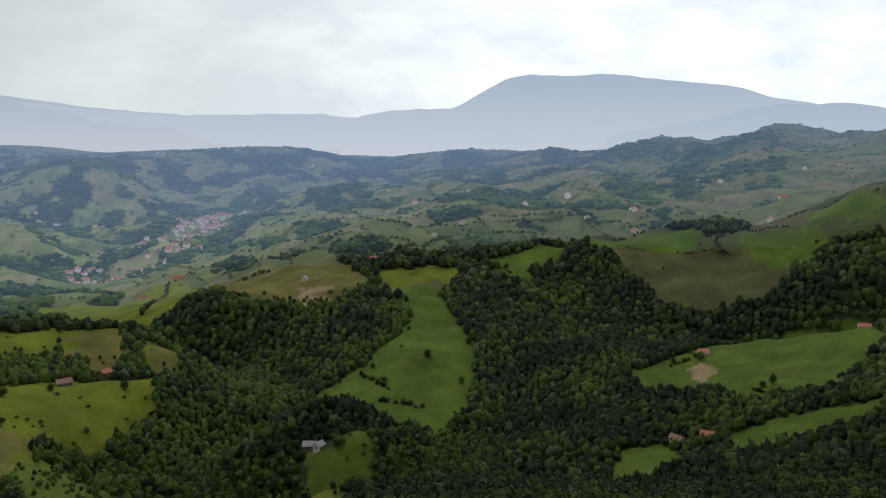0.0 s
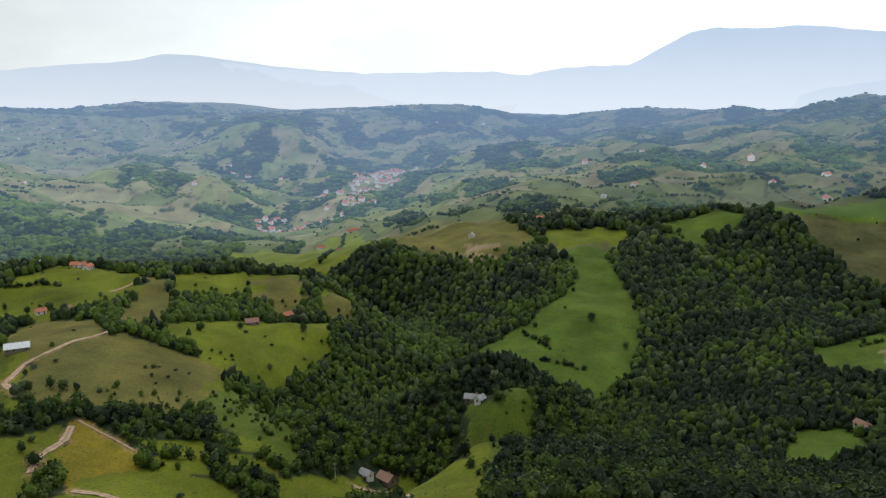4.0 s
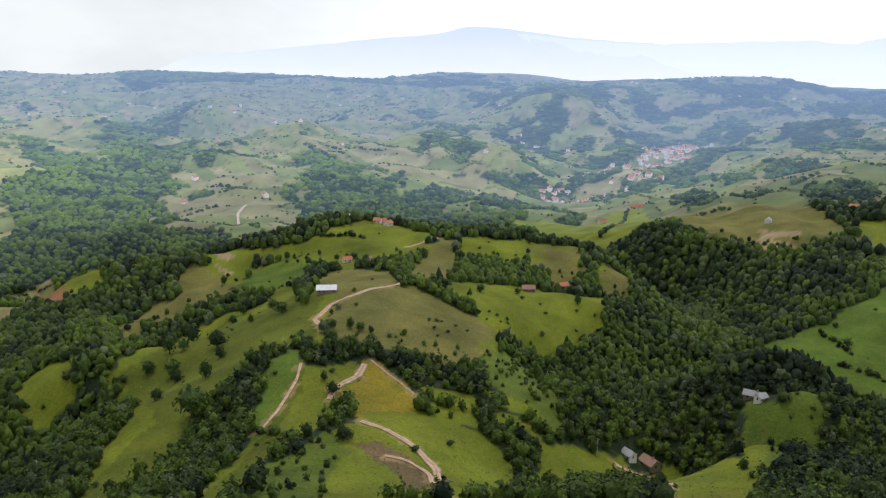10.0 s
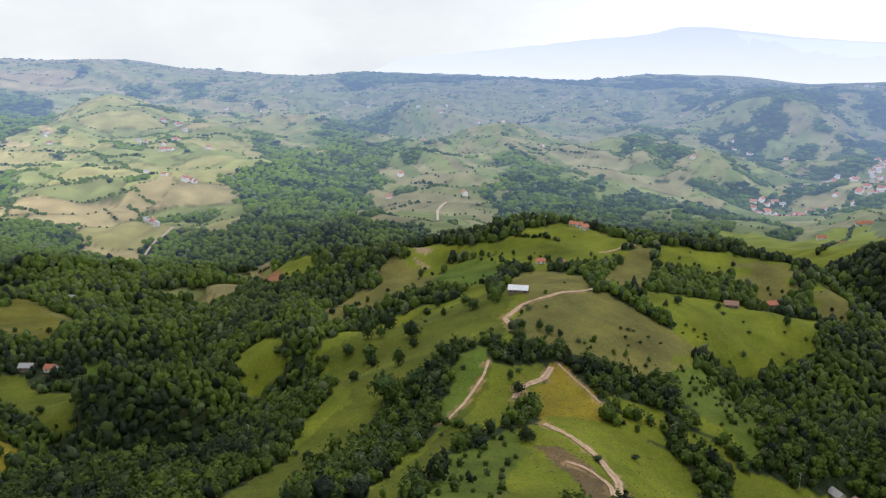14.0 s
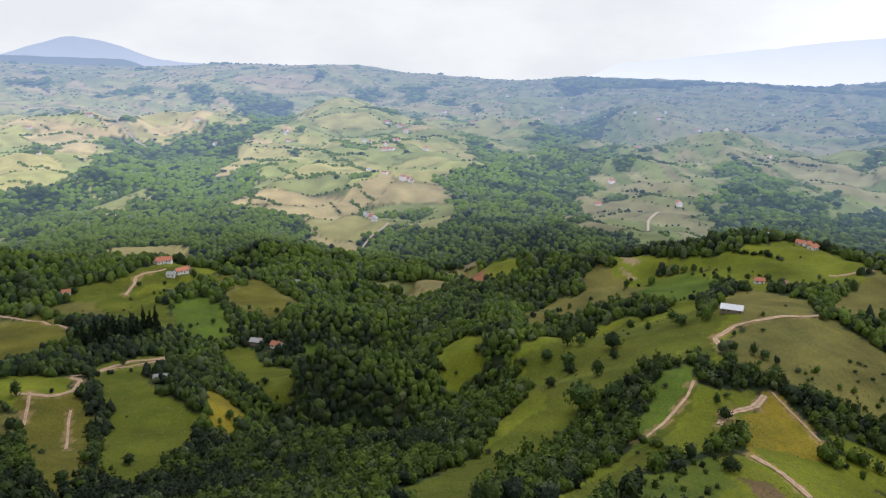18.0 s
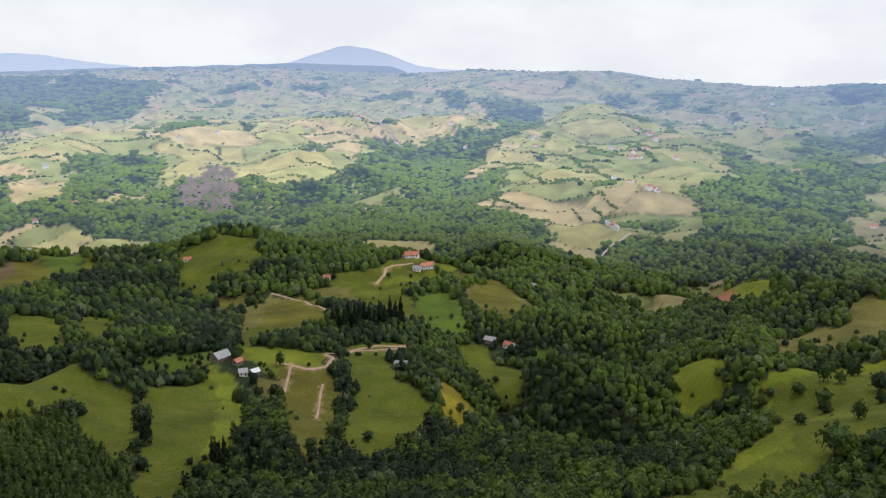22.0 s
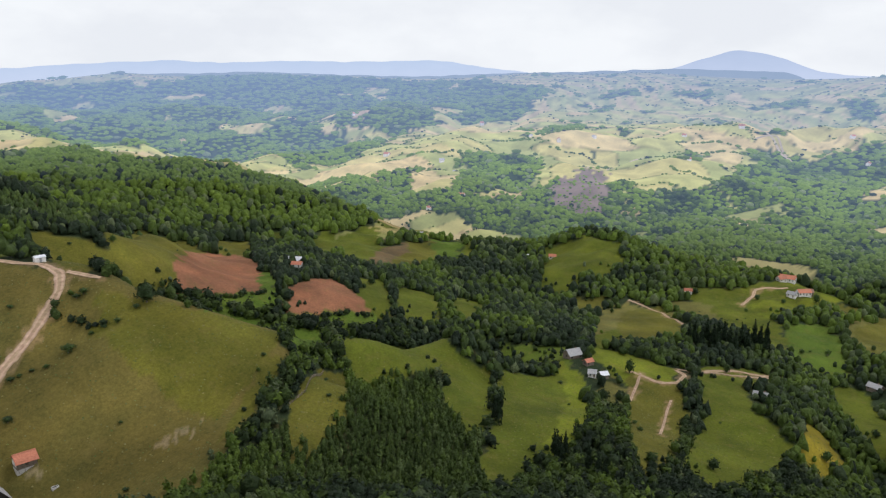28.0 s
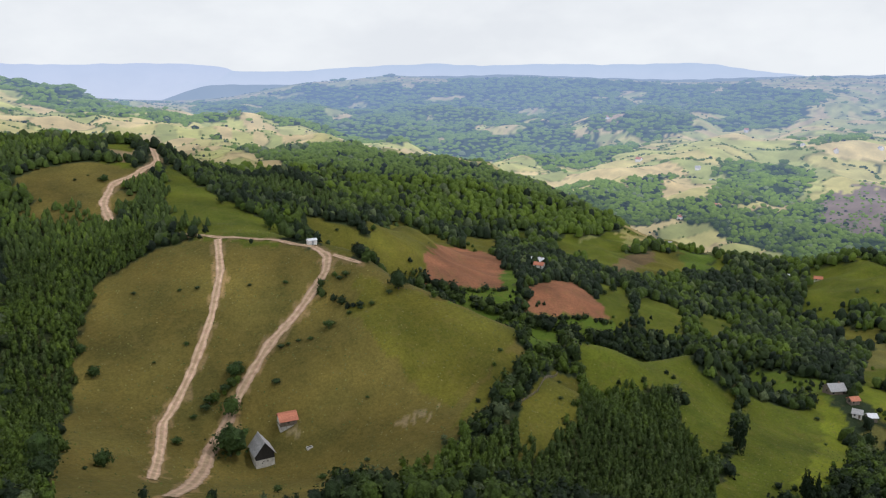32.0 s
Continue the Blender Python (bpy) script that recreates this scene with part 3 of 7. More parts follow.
cover("field", (325, 1561), (400, 1601), (391, 1521))
cover("field", (519, 2226), (606, 2007), (571, 1930), (500, 2018))
cover("field", (418, 1586), (525, 1654), (524, 1614), (440, 1547))
cover("field", (549, 1623), (591, 1684), (662, 1662), (616, 1542), (560, 1557))
cover("field", (637, 1932), (710, 1997), (717, 1908), (652, 1863))
cover("field", (645, 1677), (701, 1706), (736, 1663), (701, 1579), (653, 1638))
cover("field", (804, 2074), (885, 2019), (872, 1984), (802, 2033))
cover("field", (-800, 1990), (-742, 2153), (-761, 2434), (-584, 2268), (-603, 2140), (-647, 1961), (-584, 1646), (-655, 1731))
cover("field", (-733, 1502), (-751, 1597), (-657, 1592), (-583, 1385), (-636, 1324))
cover("wood", (19, 1198), (47, 1237), (142, 1278), (126, 998), (95, 973), (51, 950), (16, 949))
cover("wood", (218, 1362), (273, 1399), (283, 1369), (242, 1327), (214, 1337))
cover("wood", (-526, 1764), (-431, 1721), (-350, 1488), (-417, 1518), (-496, 1661))
cover("wood", (400, 1433), (433, 1444), (447, 1423), (410, 1396))
cover("wood", (-2755, 535), (-2811, 646), (-2256, 584), (-2184, 536), (-2177, 454), (-2180, 416))
cover("wood", (-2867, 939), (-2863, 1019), (-2777, 1026), (-2720, 963), (-2781, 937))
cover("wood", (-2808, 1122), (-2794, 1247), (-2640, 1154), (-2620, 1083))
cover("wood", (-2610, 1709), (-2578, 1852), (-2482, 1728), (-2525, 1678))
cover("wood", (-2542, 1150), (-2617, 1230), (-2468, 1220))
cover("wood", (-2767, -518), (-2922, -465), (-2756, -424), (-2624, -470))
cover("wood", (-2218, -536), (-2269, -424), (-2075, -383), (-2012, -441), (-1940, -477))
cover("wood", (-2933, 336), (-2981, 429), (-2754, 415), (-2736, 351))
cover("wood", (-2861, 453), (-2860, 625), (-2756, 687), (-2217, 449), (-2695, 466))
cover("wood", (-3016, 70), (-3037, 219), (-2856, 164))
cover("wood", (-3097, -235), (-3199, -96), (-3000, -112))
cover("wood", (-3024, -515), (-3157, -399), (-3077, -352), (-2977, -472))
cover("wood", (-1728, 856), (-1681, 966), (-1483, 921), (-1762, 1132), (-1831, 1215), (-1859, 1311), (-1807, 1397), (-1859, 1311), (-1646, 1107), (-1730, 1336), (-1430, 1138), (-1314, 967), (-1199, 867), (-1065, 722), (-914, 608), (-860, 702), (-811, 661), (-841, 549), (-899, 463), (-895, 429), (-911, 272), (-969, 324), (-1088, 374), (-1123, 420), (-1035, 458), (-1085, 518), (-1097, 543), (-1275, 614), (-1327, 587), (-1354, 655), (-1403, 764), (-1542, 815))
cover("wood", (-1332, 1346), (-1169, 1273), (-1011, 1300), (-910, 1247), (-919, 1469), (-826, 1553), (-746, 1483), (-606, 977), (-781, 920), (-887, 896))
cover("field", (-1073, 1223), (-1045, 1324), (-960, 1217), (-998, 1156))
cover("field", (-946, 1237), (-969, 1388), (-882, 1227), (-880, 1151))
cover("wood", (-1399, 1936), (-1447, 2125), (-1277, 2060), (-958, 1574), (-1025, 1534), (-1097, 1543))
cover("wood", (-1270, 2178), (-1111, 2204), (-1049, 2297), (-946, 2306), (-871, 2291), (-755, 2198), (-733, 2063), (-802, 1986), (-894, 2086), (-1069, 2161), (-1211, 2114))
cover("wood", (-869, 1899), (-827, 2007), (-624, 1704), (-622, 1612), (-732, 1637))
cover("wood", (-949, 2716), (-810, 2884), (-687, 2503), (-779, 2493), (-863, 2582))
cover("wood", (-1537, 2703), (-1492, 2980), (-1205, 2852), (-1154, 2469), (-1281, 2296))
cover("wood", (-1281, 313), (-1239, 324), (-1147, 301), (-1079, 258))
cover("wood", (-1223, 479), (-1198, 535), (-1150, 512), (-1162, 471))
cover("wood", (-1866, 926), (-1919, 1052), (-1674, 946), (-1714, 863))
cover("wood", (-1342, -811), (-1396, -736), (-1296, -643), (-1481, -646), (-1295, -536), (-1325, -494), (-1323, -419), (-1432, -384), (-1555, -343), (-1491, -283), (-1497, -188), (-859, -108), (-1182, -301), (-1198, -420), (-1177, -529), (-1156, -568), (-1271, -706))
cover("wood", (-2034, 10), (-2074, 101), (-2068, 190), (-2184, 368), (-2173, 456), (-2260, 550), (-2046, 446), (-1892, 310), (-1633, 189), (-1521, 122), (-1494, -1), (-1587, -25), (-1913, 39))
cover("wood", (-1498, -181), (-1587, -25), (-1490, -12), (-1494, 120), (-1633, 189), (-1667, 275), (-1654, 332), (-1438, 261), (-1337, 215), (-1280, 216), (-1270, 278), (-1276, 333), (-1164, 298), (-958, 206), (-982, 141), (-1060, 88), (-1008, -37), (-870, -105))
cover("field", (-1395, -31), (-1478, 32), (-1494, 98), (-1326, 50), (-1315, -24))
cover("field", (-1036, 9), (-1081, 50), (-1026, 32))
cover("wood", (-1745, -603), (-1783, -531), (-1808, -454), (-1641, -387), (-1474, -407), (-1326, -441), (-1325, -494), (-1452, -516))
cover("wood", (-1377, -670), (-1519, -649), (-1409, -593), (-1283, -562), (-1286, -501), (-1214, -445), (-1174, -508), (-1251, -642))
cover("wood", (-1511, -357), (-1555, -200), (-859, -108), (-1182, -301), (-1225, -389), (-1339, -413), (-1406, -377))
cover("wood", (-2712, -2035), (-3076, -1170), (-2673, -666), (-2433, -721), (-2393, -860), (-2208, -936), (-1908, -921), (-1587, -861), (-1428, -874), (-1707, -1310))
cover("field", (-2265, -1330), (-2182, -1208), (-2135, -1168), (-2128, -1235))
cover("field", (-2155, -1177), (-2163, -1110), (-2087, -1006), (-2089, -1128))
cover("tan", (-2634, -1406), (-2257, -1135), (-2239, -1127), (-2220, -1181))
cover("wood", (-893, -686), (-899, -613), (-1271, -706), (-1156, -568), (-799, -394), (-711, -431), (-647, -507))
cover("rock", (-1521, -342), (-1622, -320), (-1618, -257), (-1460, -221), (-1280, -224), (-1314, -261), (-1355, -295))
cover("pine", (-218, -597), (-236, -585), (-308, -557), (-345, -508), (-371, -432), (-568, -537), (-345, -357), (-339, -419), (-315, -432), (-307, -502), (-310, -560), (-276, -565), (-215, -535), (-184, -511))
cover("pine", (-170, -477), (-204, -444), (-204, -353), (-186, -343), (-159, -338), (-124, -292), (-84, -221), (-65, -174), (-57, -180))
cover("pine", (-234, -464), (-266, -483), (-263, -424), (-236, -350), (-213, -358), (-206, -409))
cover("pine", (-204, -142), (-239, -145), (-280, -152), (-323, -131), (-308, -117), (-283, -92), (-210, -66), (-160, -148), (-190, -146))
cover("deep", (-52, 819), (-9, 853), (9, 745), (29, 641), (21, 560), (7, 519), (-5, 488), (-25, 393), (-68, 533), (-113, 509), (-97, 557), (-64, 620), (-34, 694), (-26, 752))
cover("green", (-266, 436), (-249, 469), (-205, 521), (-198, 467), (-202, 421), (-221, 413), (-243, 398))
cover("green", (-233, 379), (-218, 384), (-207, 363), (-206, 333))
cover("green", (-335, 556), (-311, 594), (-261, 604), (-249, 580), (-263, 537), (-295, 569), (-308, 539), (-315, 521))
cover("green", (-228, 555), (-238, 590), (-202, 563))
# meadows on the right: cloud shade put in by choosing the deep green
cover("deep", (151, 587), (195, 606), (342, 733), (410, 707), (332, 551), (299, 511), (247, 469), (228, 475), (202, 491), (192, 519), (171, 529), (148, 547))
cover("tan", (190, 570), (207, 581), (209, 553), (192, 537))
cover("deep", (172, 435), (212, 441), (259, 424), (247, 404), (218, 399), (173, 394), (162, 397))
cover("deep", (104, 429), (138, 441), (136, 398), (110, 378), (89, 379))
cover("olive", (-332, 1029), (-232, 1078), (-138, 990), (-82, 875), (-122, 830), (-195, 844), (-253, 867))
cover("tan", (-168, 872), (-118, 839), (-121, 823), (-157, 827))
cover("green", (-570, 1003), (-485, 1034), (-444, 1206), (-339, 1051), (-310, 858), (-337, 824), (-404, 874), (-492, 940))
cover("green", (-86, 915), (11, 938), (40, 952), (-9, 863), (-53, 828))
cover("green", (-179, 208), (-178, 228), (-150, 253), (-131, 244), (-92, 183), (-128, 147), (-160, 162), (-176, 185))
cover("scrub", (-181, 133), (-180, 150), (-178, 178), (-179, 208), (-128, 147))
cover("green", (-194, 268), (-172, 281), (-162, 268), (-179, 258))
cover("green", (-172, 291), (-147, 295), (-139, 286), (-161, 282))
cover("green", (-128, 270), (-110, 298), (-98, 303), (-89, 325), (-51, 263), (-36, 222), (-32, 189), (-49, 181), (-93, 281), (-110, 284), (-124, 267))
cover("green", (-65, 333), (-43, 271), (-39, 259), (-46, 253))
cover("olive", (-48, 340), (-38, 344), (-34, 339), (-37, 332), (-45, 336))
cover("green", (-192, 67), (-207, 90), (-227, 117), (-277, 155), (-280, 178), (-270, 191), (-254, 170), (-242, 135), (-175, 76))
cover("green", (-899, -168), (-842, -113), (-799, -104), (-791, -132), (-833, -158))
cover("green", (-778, 42), (-803, 66), (-791, 105), (-784, 110), (-711, 47), (-701, 16), (-749, 24))
cover("green", (-713, -25), (-750, 19), (-701, 19), (-696, -22))
cover("olive", (-695, -59), (-706, -3), (-655, 0), (-672, -31))
cover("olive", (-642, -99), (-684, -80), (-661, -57), (-584, -78), (-531, -86))
cover("olive", (-570, -58), (-644, -52), (-601, -27), (-573, -47))
cover("olive", (-717, 100), (-764, 148), (-687, 171), (-601, 130), (-653, 100))
cover("deep", (-675, 54), (-661, 92), (-586, 89), (-579, 66), (-625, 49))
cover("green", (-487, -83), (-485, -42), (-470, -19), (-437, -45), (-466, -76))
cover("green", (-440, -92), (-415, -73), (-360, -58), (-293, -55), (-282, -64))
cover("olive", (-421, -60), (-419, -47), (-398, -53), (-401, -61))
cover("green", (-877, 477), (-849, 521), (-627, 372), (-654, 350))
cover("soil", (-883, 442), (-679, 366), (-625, 334), (-680, 344))
cover("green", (-373, 220), (-384, 246), (-441, 301), (-364, 242), (-359, 223), (-366, 212))
cover("olive", (-463, 281), (-507, 345), (-454, 290))
cover("pasture", (-235, -302), (-240, -281), (-245, -254), (-348, -309), (-277, -181), (-245, -171), (-203, -160), (-168, -148), (-162, -159), (-157, -215))
cover("olive_shaded", (-349, -356), (-565, -536), (-584, -485), (-549, -439), (-383, -329), (-344, -345))
cover("grass", (-707, -399), (-757, -383), (-736, -339), (-640, -331))
cover("grass", (-509, -269), (-549, -263), (-485, -224), (-461, -235))
cover("grass", (-542, -250), (-557, -216), (-508, -206), (-495, -224))
cover("grass", (-580, -215), (-568, -181), (-541, -186))
cover("grass", (-867, -199), (-865, -146), (-833, -109), (-771, -112), (-762, -139), (-724, -137), (-720, -159), (-750, -178))
cover("grass", (-867, -427), (-877, -356), (-860, -334), (-866, -382), (-826, -395))
cover("olive_shaded", (-722, -352), (-801, -340), (-788, -313), (-700, -297), (-650, -305))
cover("pasture", (-214, -320), (-239, -281), (-239, -263), (-242, -233), (-273, -179), (-238, -169), (-201, -162), (-175, -167), (-153, -172), (-122, -146), (-65, -174), (-94, -236), (-124, -292), (-159, -338), (-186, -343), (-206, -340))
cover("pasture", (-186, -499), (-209, -522), (-246, -514), (-271, -491), (-230, -461), (-204, -444), (-190, -480))
cover("grass", (-276, -565), (-302, -563), (-290, -540), (-266, -537))
cover("tan", (-263, -539), (-293, -543), (-278, -516), (-256, -517))
cover("grass", (-287, -498), (-296, -484), (-263, -390), (-238, -304), (-223, -312), (-228, -349), (-246, -404), (-264, -452))
cover("green", (-485, 483), (-472, 515), (-464, 550), (-439, 567), (-370, 534), (-371, 485), (-383, 473), (-394, 450), (-420, 452), (-452, 457))
cover("green", (-560, 422), (-564, 452), (-512, 472), (-481, 486), (-464, 470), (-488, 457), (-511, 457), (-508, 433), (-500, 420), (-527, 422))
cover("tan", (-565, 446), (-543, 449), (-526, 445), (-536, 433))
cover("deep", (-479, 408), (-499, 432), (-481, 457), (-439, 444), (-424, 422), (-429, 395), (-461, 392), (-445, 373), (-451, 366))
cover("olive", (-539, 389), (-551, 412), (-534, 414), (-479, 408), (-464, 392), (-481, 379), (-476, 351), (-508, 366))
cover("green", (-696, 371), (-685, 385), (-642, 399), (-638, 383), (-654, 367))
cover("olive", (-458, 277), (-523, 339), (-519, 359), (-497, 367), (-475, 345), (-484, 323), (-456, 280))
cover("green", (-398, 391), (-341, 344), (-303, 332), (-296, 306), (-270, 286), (-278, 281), (-282, 264), (-302, 260), (-310, 247), (-294, 216), (-278, 190), (-269, 177), (-279, 165), (-293, 180), (-328, 225), (-356, 229), (-365, 219), (-370, 230), (-432, 298), (-434, 320), (-431, 339), (-398, 355), (-412, 379))
cover("olive", (-394, 417), (-381, 429), (-330, 421), (-304, 395), (-301, 356), (-304, 338), (-318, 337), (-330, 333))
cover("olive", (-285, 300), (-290, 333), (-294, 382), (-278, 385), (-253, 380), (-219, 386), (-207, 335), (-210, 312), (-233, 314), (-243, 302), (-260, 298), (-271, 292))
cover("olive", (-317, 418), (-339, 469), (-367, 542), (-357, 540), (-319, 493), (-305, 457), (-306, 424))
cover("green", (-358, 542), (-336, 571), (-308, 587), (-301, 566), (-315, 536), (-335, 524))
cover("olive", (-299, 568), (-289, 591), (-257, 596), (-246, 584), (-252, 566), (-249, 552), (-260, 541), (-276, 567))
cover("olive", (-227, 558), (-232, 595), (-207, 577), (-189, 559), (-207, 556))
cover("green", (-295, 421), (-277, 450), (-253, 487), (-219, 498), (-203, 518), (-193, 486), (-198, 463), (-202, 423), (-212, 413), (-228, 413), (-234, 404), (-262, 420), (-275, 413))
cover("deep", (-261, 252), (-240, 237), (-229, 218), (-215, 191), (-226, 188), (-239, 206), (-254, 226), (-259, 240))
cover("green", (-236, 233), (-231, 245), (-230, 264), (-221, 255), (-214, 227), (-197, 200), (-212, 191), (-225, 214))
cover("flower", (-208, 239), (-225, 262), (-222, 268), (-194, 255), (-177, 243), (-187, 212))
cover("soil", (-567, -447), (-537, -380), (-408, -285), (-393, -292), (-385, -307))
cover("soil", (-415, -269), (-482, -283), (-475, -256), (-453, -224), (-429, -246))
cover("deep", (-475, -342), (-482, -325), (-425, -284), (-430, -302))
cover("grass", (-392, -237), (-411, -227), (-442, -197), (-361, -130), (-376, -117), (-364, -110), (-300, -94), (-282, -98), (-302, -115), (-343, -130), (-342, -141), (-306, -143), (-294, -151), (-303, -163))
cover("grass", (-379, -115), (-417, -84), (-372, -72), (-297, -63), (-274, -68), (-250, -66), (-241, -79), (-289, -88), (-347, -100))
cover("olive_shaded", (-234, -151), (-272, -161), (-287, -157), (-246, -136), (-222, -134), (-209, -136), (-216, -144))
cover("grass", (-729, -410), (-803, -389), (-685, -340), (-644, -347))
cover("grass", (-533, -280), (-559, -269), (-481, -225), (-459, -235), (-477, -247))
cover("grass", (-557, -250), (-561, -219), (-513, -201), (-505, -223))
cover("grass", (-591, -215), (-594, -192), (-544, -176))
cover("grass", (-886, -212), (-869, -152), (-838, -108), (-810, -142), (-750, -144), (-727, -151), (-746, -179), (-812, -188))
cover("deep", (-834, -335), (-876, -315), (-783, -283), (-771, -304))
cover("olive_shaded", (-441, -50), (-444, -32), (-447, -19), (-412, -14), (-326, -16), (-299, -26), (-339, -36))
cover("grass", (-471, -9), (-493, 18), (-441, 20), (-409, 38), (-381, 33), (-346, 17), (-326, -2), (-341, -11), (-416, -4))
cover("flower", (-454, 47), (-438, 64), (-424, 69), (-387, 52), (-412, 45))
cover("grass", (-549, 76), (-547, 99), (-504, 99), (-505, 122), (-438, 100), (-470, 86), (-515, 74))
cover("deep", (-530, 133), (-524, 145), (-424, 115), (-513, 128))
cover("olive_shaded", (-641, -83), (-686, -51), (-590, -25), (-556, -50), (-546, -70))
cover("grass", (-744, -32), (-744, 7), (-775, 31), (-797, 61), (-753, 53), (-711, 29), (-691, 7), (-704, -25))
cover("deep", (-666, 53), (-700, 81), (-626, 92), (-582, 74), (-587, 56))
cover("olive_shaded", (-686, 100), (-802, 157), (-687, 151), (-688, 177), (-602, 129), (-653, 110))
cover("olive_shaded", (-769, 88), (-779, 124), (-800, 151), (-751, 109))
cover("grass", (-497, -17), (-531, 23), (-525, 39), (-480, -9))
# two high meadows on the right, deep green for the cloud shade over them
cover("deep", (47, 948), (85, 965), (123, 984), (168, 984), (145, 931), (114, 903), (92, 895), (67, 927))
cover("deep", (168, 984), (237, 998), (262, 1006), (349, 1020), (325, 967), (296, 943), (251, 961), (214, 959))
cover("deep", (400, 974), (456, 912), (437, 885), (431, 844), (399, 815), (383, 849), (376, 894), (375, 946))
cover("deep", (459, 979), (504, 943), (528, 904), (498, 880), (461, 923))
cover("wood", (-245, 826), (-195, 844), (-114, 818), (-58, 807), (-31, 760), (-48, 669), (-67, 607), (-131, 594), (-204, 727), (-286, 771), (-319, 810))
cover("wood", (-317, 498), (-317, 538), (-298, 560), (-276, 567), (-258, 537), (-258, 498), (-282, 466), (-303, 469))
cover("wood", (-156, 105), (-173, 101), (-220, 160), (-245, 208), (-254, 226), (-261, 240), (-244, 219), (-226, 196), (-208, 175), (-193, 149))
cover("wood", (-195, 179), (-201, 190), (-198, 200), (-202, 215), (-202, 229), (-187, 215), (-184, 195), (-185, 181), (-182, 162), (-158, 133), (-142, 112), (-148, 109), (-175, 141), (-191, 164))
cover("deep", (-258, 236), (-258, 251), (-240, 237), (-231, 223), (-226, 207), (-214, 189), (-205, 173), (-227, 195), (-235, 207), (-250, 222))
cover("green", (-240, 238), (-235, 250), (-226, 260), (-221, 255), (-216, 236), (-210, 221), (-200, 208), (-202, 197), (-200, 183), (-196, 166), (-176, 136), (-150, 108), (-156, 105), (-193, 149), (-210, 184), (-225, 214), (-236, 233))
cover("flower", (-228, 268), (-225, 274), (-187, 256), (-183, 244), (-187, 231), (-196, 226), (-209, 236), (-220, 257))
cover("green", (-189, 218), (-178, 242), (-164, 251), (-150, 252), (-138, 244), (-125, 231), (-122, 183), (-142, 201), (-157, 207), (-175, 209))
cover("green", (-183, 192), (-182, 209), (-153, 202), (-136, 192), (-122, 183), (-125, 129), (-155, 162), (-163, 182))
cover("scrub", (-141, 112), (-166, 147), (-181, 177), (-184, 195), (-168, 184), (-150, 157), (-125, 130))
cover("earth", (-168, 189), (-161, 195), (-150, 198), (-132, 190), (-123, 178), (-121, 161), (-146, 183), (-159, 183))
cover("stone", (-191, -180), (-201, -178), (-207, -174), (-200, -169), (-189, -170), (-187, -174))
cover("stone", (-209, -176), (-214, -176), (-228, -176), (-234, -176), (-229, -174), (-214, -173), (-207, -173))
cover("scrub", (-68, 359), (-49, 345), (-43, 386), (-33, 343), (-33, 331), (-38, 265), (-48, 273))
cover("scrub", (-198, 326), (-207, 371), (-189, 372), (-136, 304), (-141, 297), (-165, 305))
cover("green", (-96, 327), (-56, 273), (-38, 231), (-30, 190), (-48, 181), (-71, 238))
cover("green", (-131, 269), (-111, 300), (-104, 303), (-104, 282), (-116, 273), (-126, 266))
cover("olive_shaded", (-623, -489), (-659, -476), (-607, -428), (-573, -421), (-587, -462))
cover("grass", (-706, -483), (-716, -465), (-684, -451), (-683, -465))
cover("grass", (-730, -442), (-748, -420), (-685, -374), (-633, -363), (-676, -405))
cover("earth", (-716, -348), (-793, -351), (-767, -334), (-656, -309), (-637, -316), (-590, -309))
cover("grass", (-780, -418), (-813, -401), (-777, -377), (-664, -330), (-678, -359))
cover("olive_shaded", (-781, -340), (-834, -335), (-734, -290), (-720, -314))
cover("grass", (-882, -310), (-846, -284), (-770, -272))
cover("olive_shaded", (-685, -132), (-695, -101), (-663, -96), (-642, -119))
cover("grass", (-532, -86), (-571, -72), (-530, -67), (-505, -79))
cover("grass", (-765, 48), (-790, 78), (-784, 90), (-743, 63))
cover("grass", (-672, 7), (-696, 28), (-663, 47), (-607, 49), (-614, 26))
cover("grass", (-689, -9), (-700, 7), (-660, 22), (-642, 2))
cover("scrub", (-481, -141), (-478, -92), (-437, -85), (-453, -110), (-466, -137))
cover("olive_shaded", (-362, -361), (-576, -545), (-561, -463), (-377, -335), (-354, -345))
cover("grass", (-736, -396), (-727, -364), (-652, -331), (-639, -349))
cover("grass", (-475, -240), (-535, -256), (-475, -226))
cover("grass", (-538, -238), (-550, -216), (-504, -205), (-499, -220))
cover("grass", (-565, -212), (-566, -186), (-521, -178))
cover("olive_shaded", (-239, -248), (-242, -229), (-271, -178), (-238, -169), (-207, -167), (-211, -200), (-217, -233))
cover("green", (-421, 185), (-433, 220), (-400, 215), (-399, 191))
# the flank facing left: its shade is put in by the darker grass colour
cover("grass", (-190, 68), (-212, 92), (-236, 122), (-266, 157), (-272, 179), (-355, 218), (-365, 220), (-376, 256), (-414, 332), (-359, 331), (-371, 372), (-312, 328), (-291, 298), (-271, 282), (-284, 271), (-290, 252), (-276, 219), (-268, 192), (-254, 173), (-236, 142), (-194, 104), (-164, 83))
cover("grass", (-149, 100), (-176, 131), (-209, 184), (-233, 224), (-247, 244), (-242, 242), (-218, 209), (-198, 174), (-166, 131), (-146, 107))
cover("wood", (-378, 366), (-387, 386), (-331, 338), (-315, 315))
cover("stone", (-165, -217), (-171, -210), (-171, -205), (-165, -209), (-163, -214))
cover("green", (-133, 271), (-116, 292), (-106, 304), (-98, 290), (-124, 251))
cover("green", (-67, 334), (-56, 331), (-38, 252), (-43, 248))
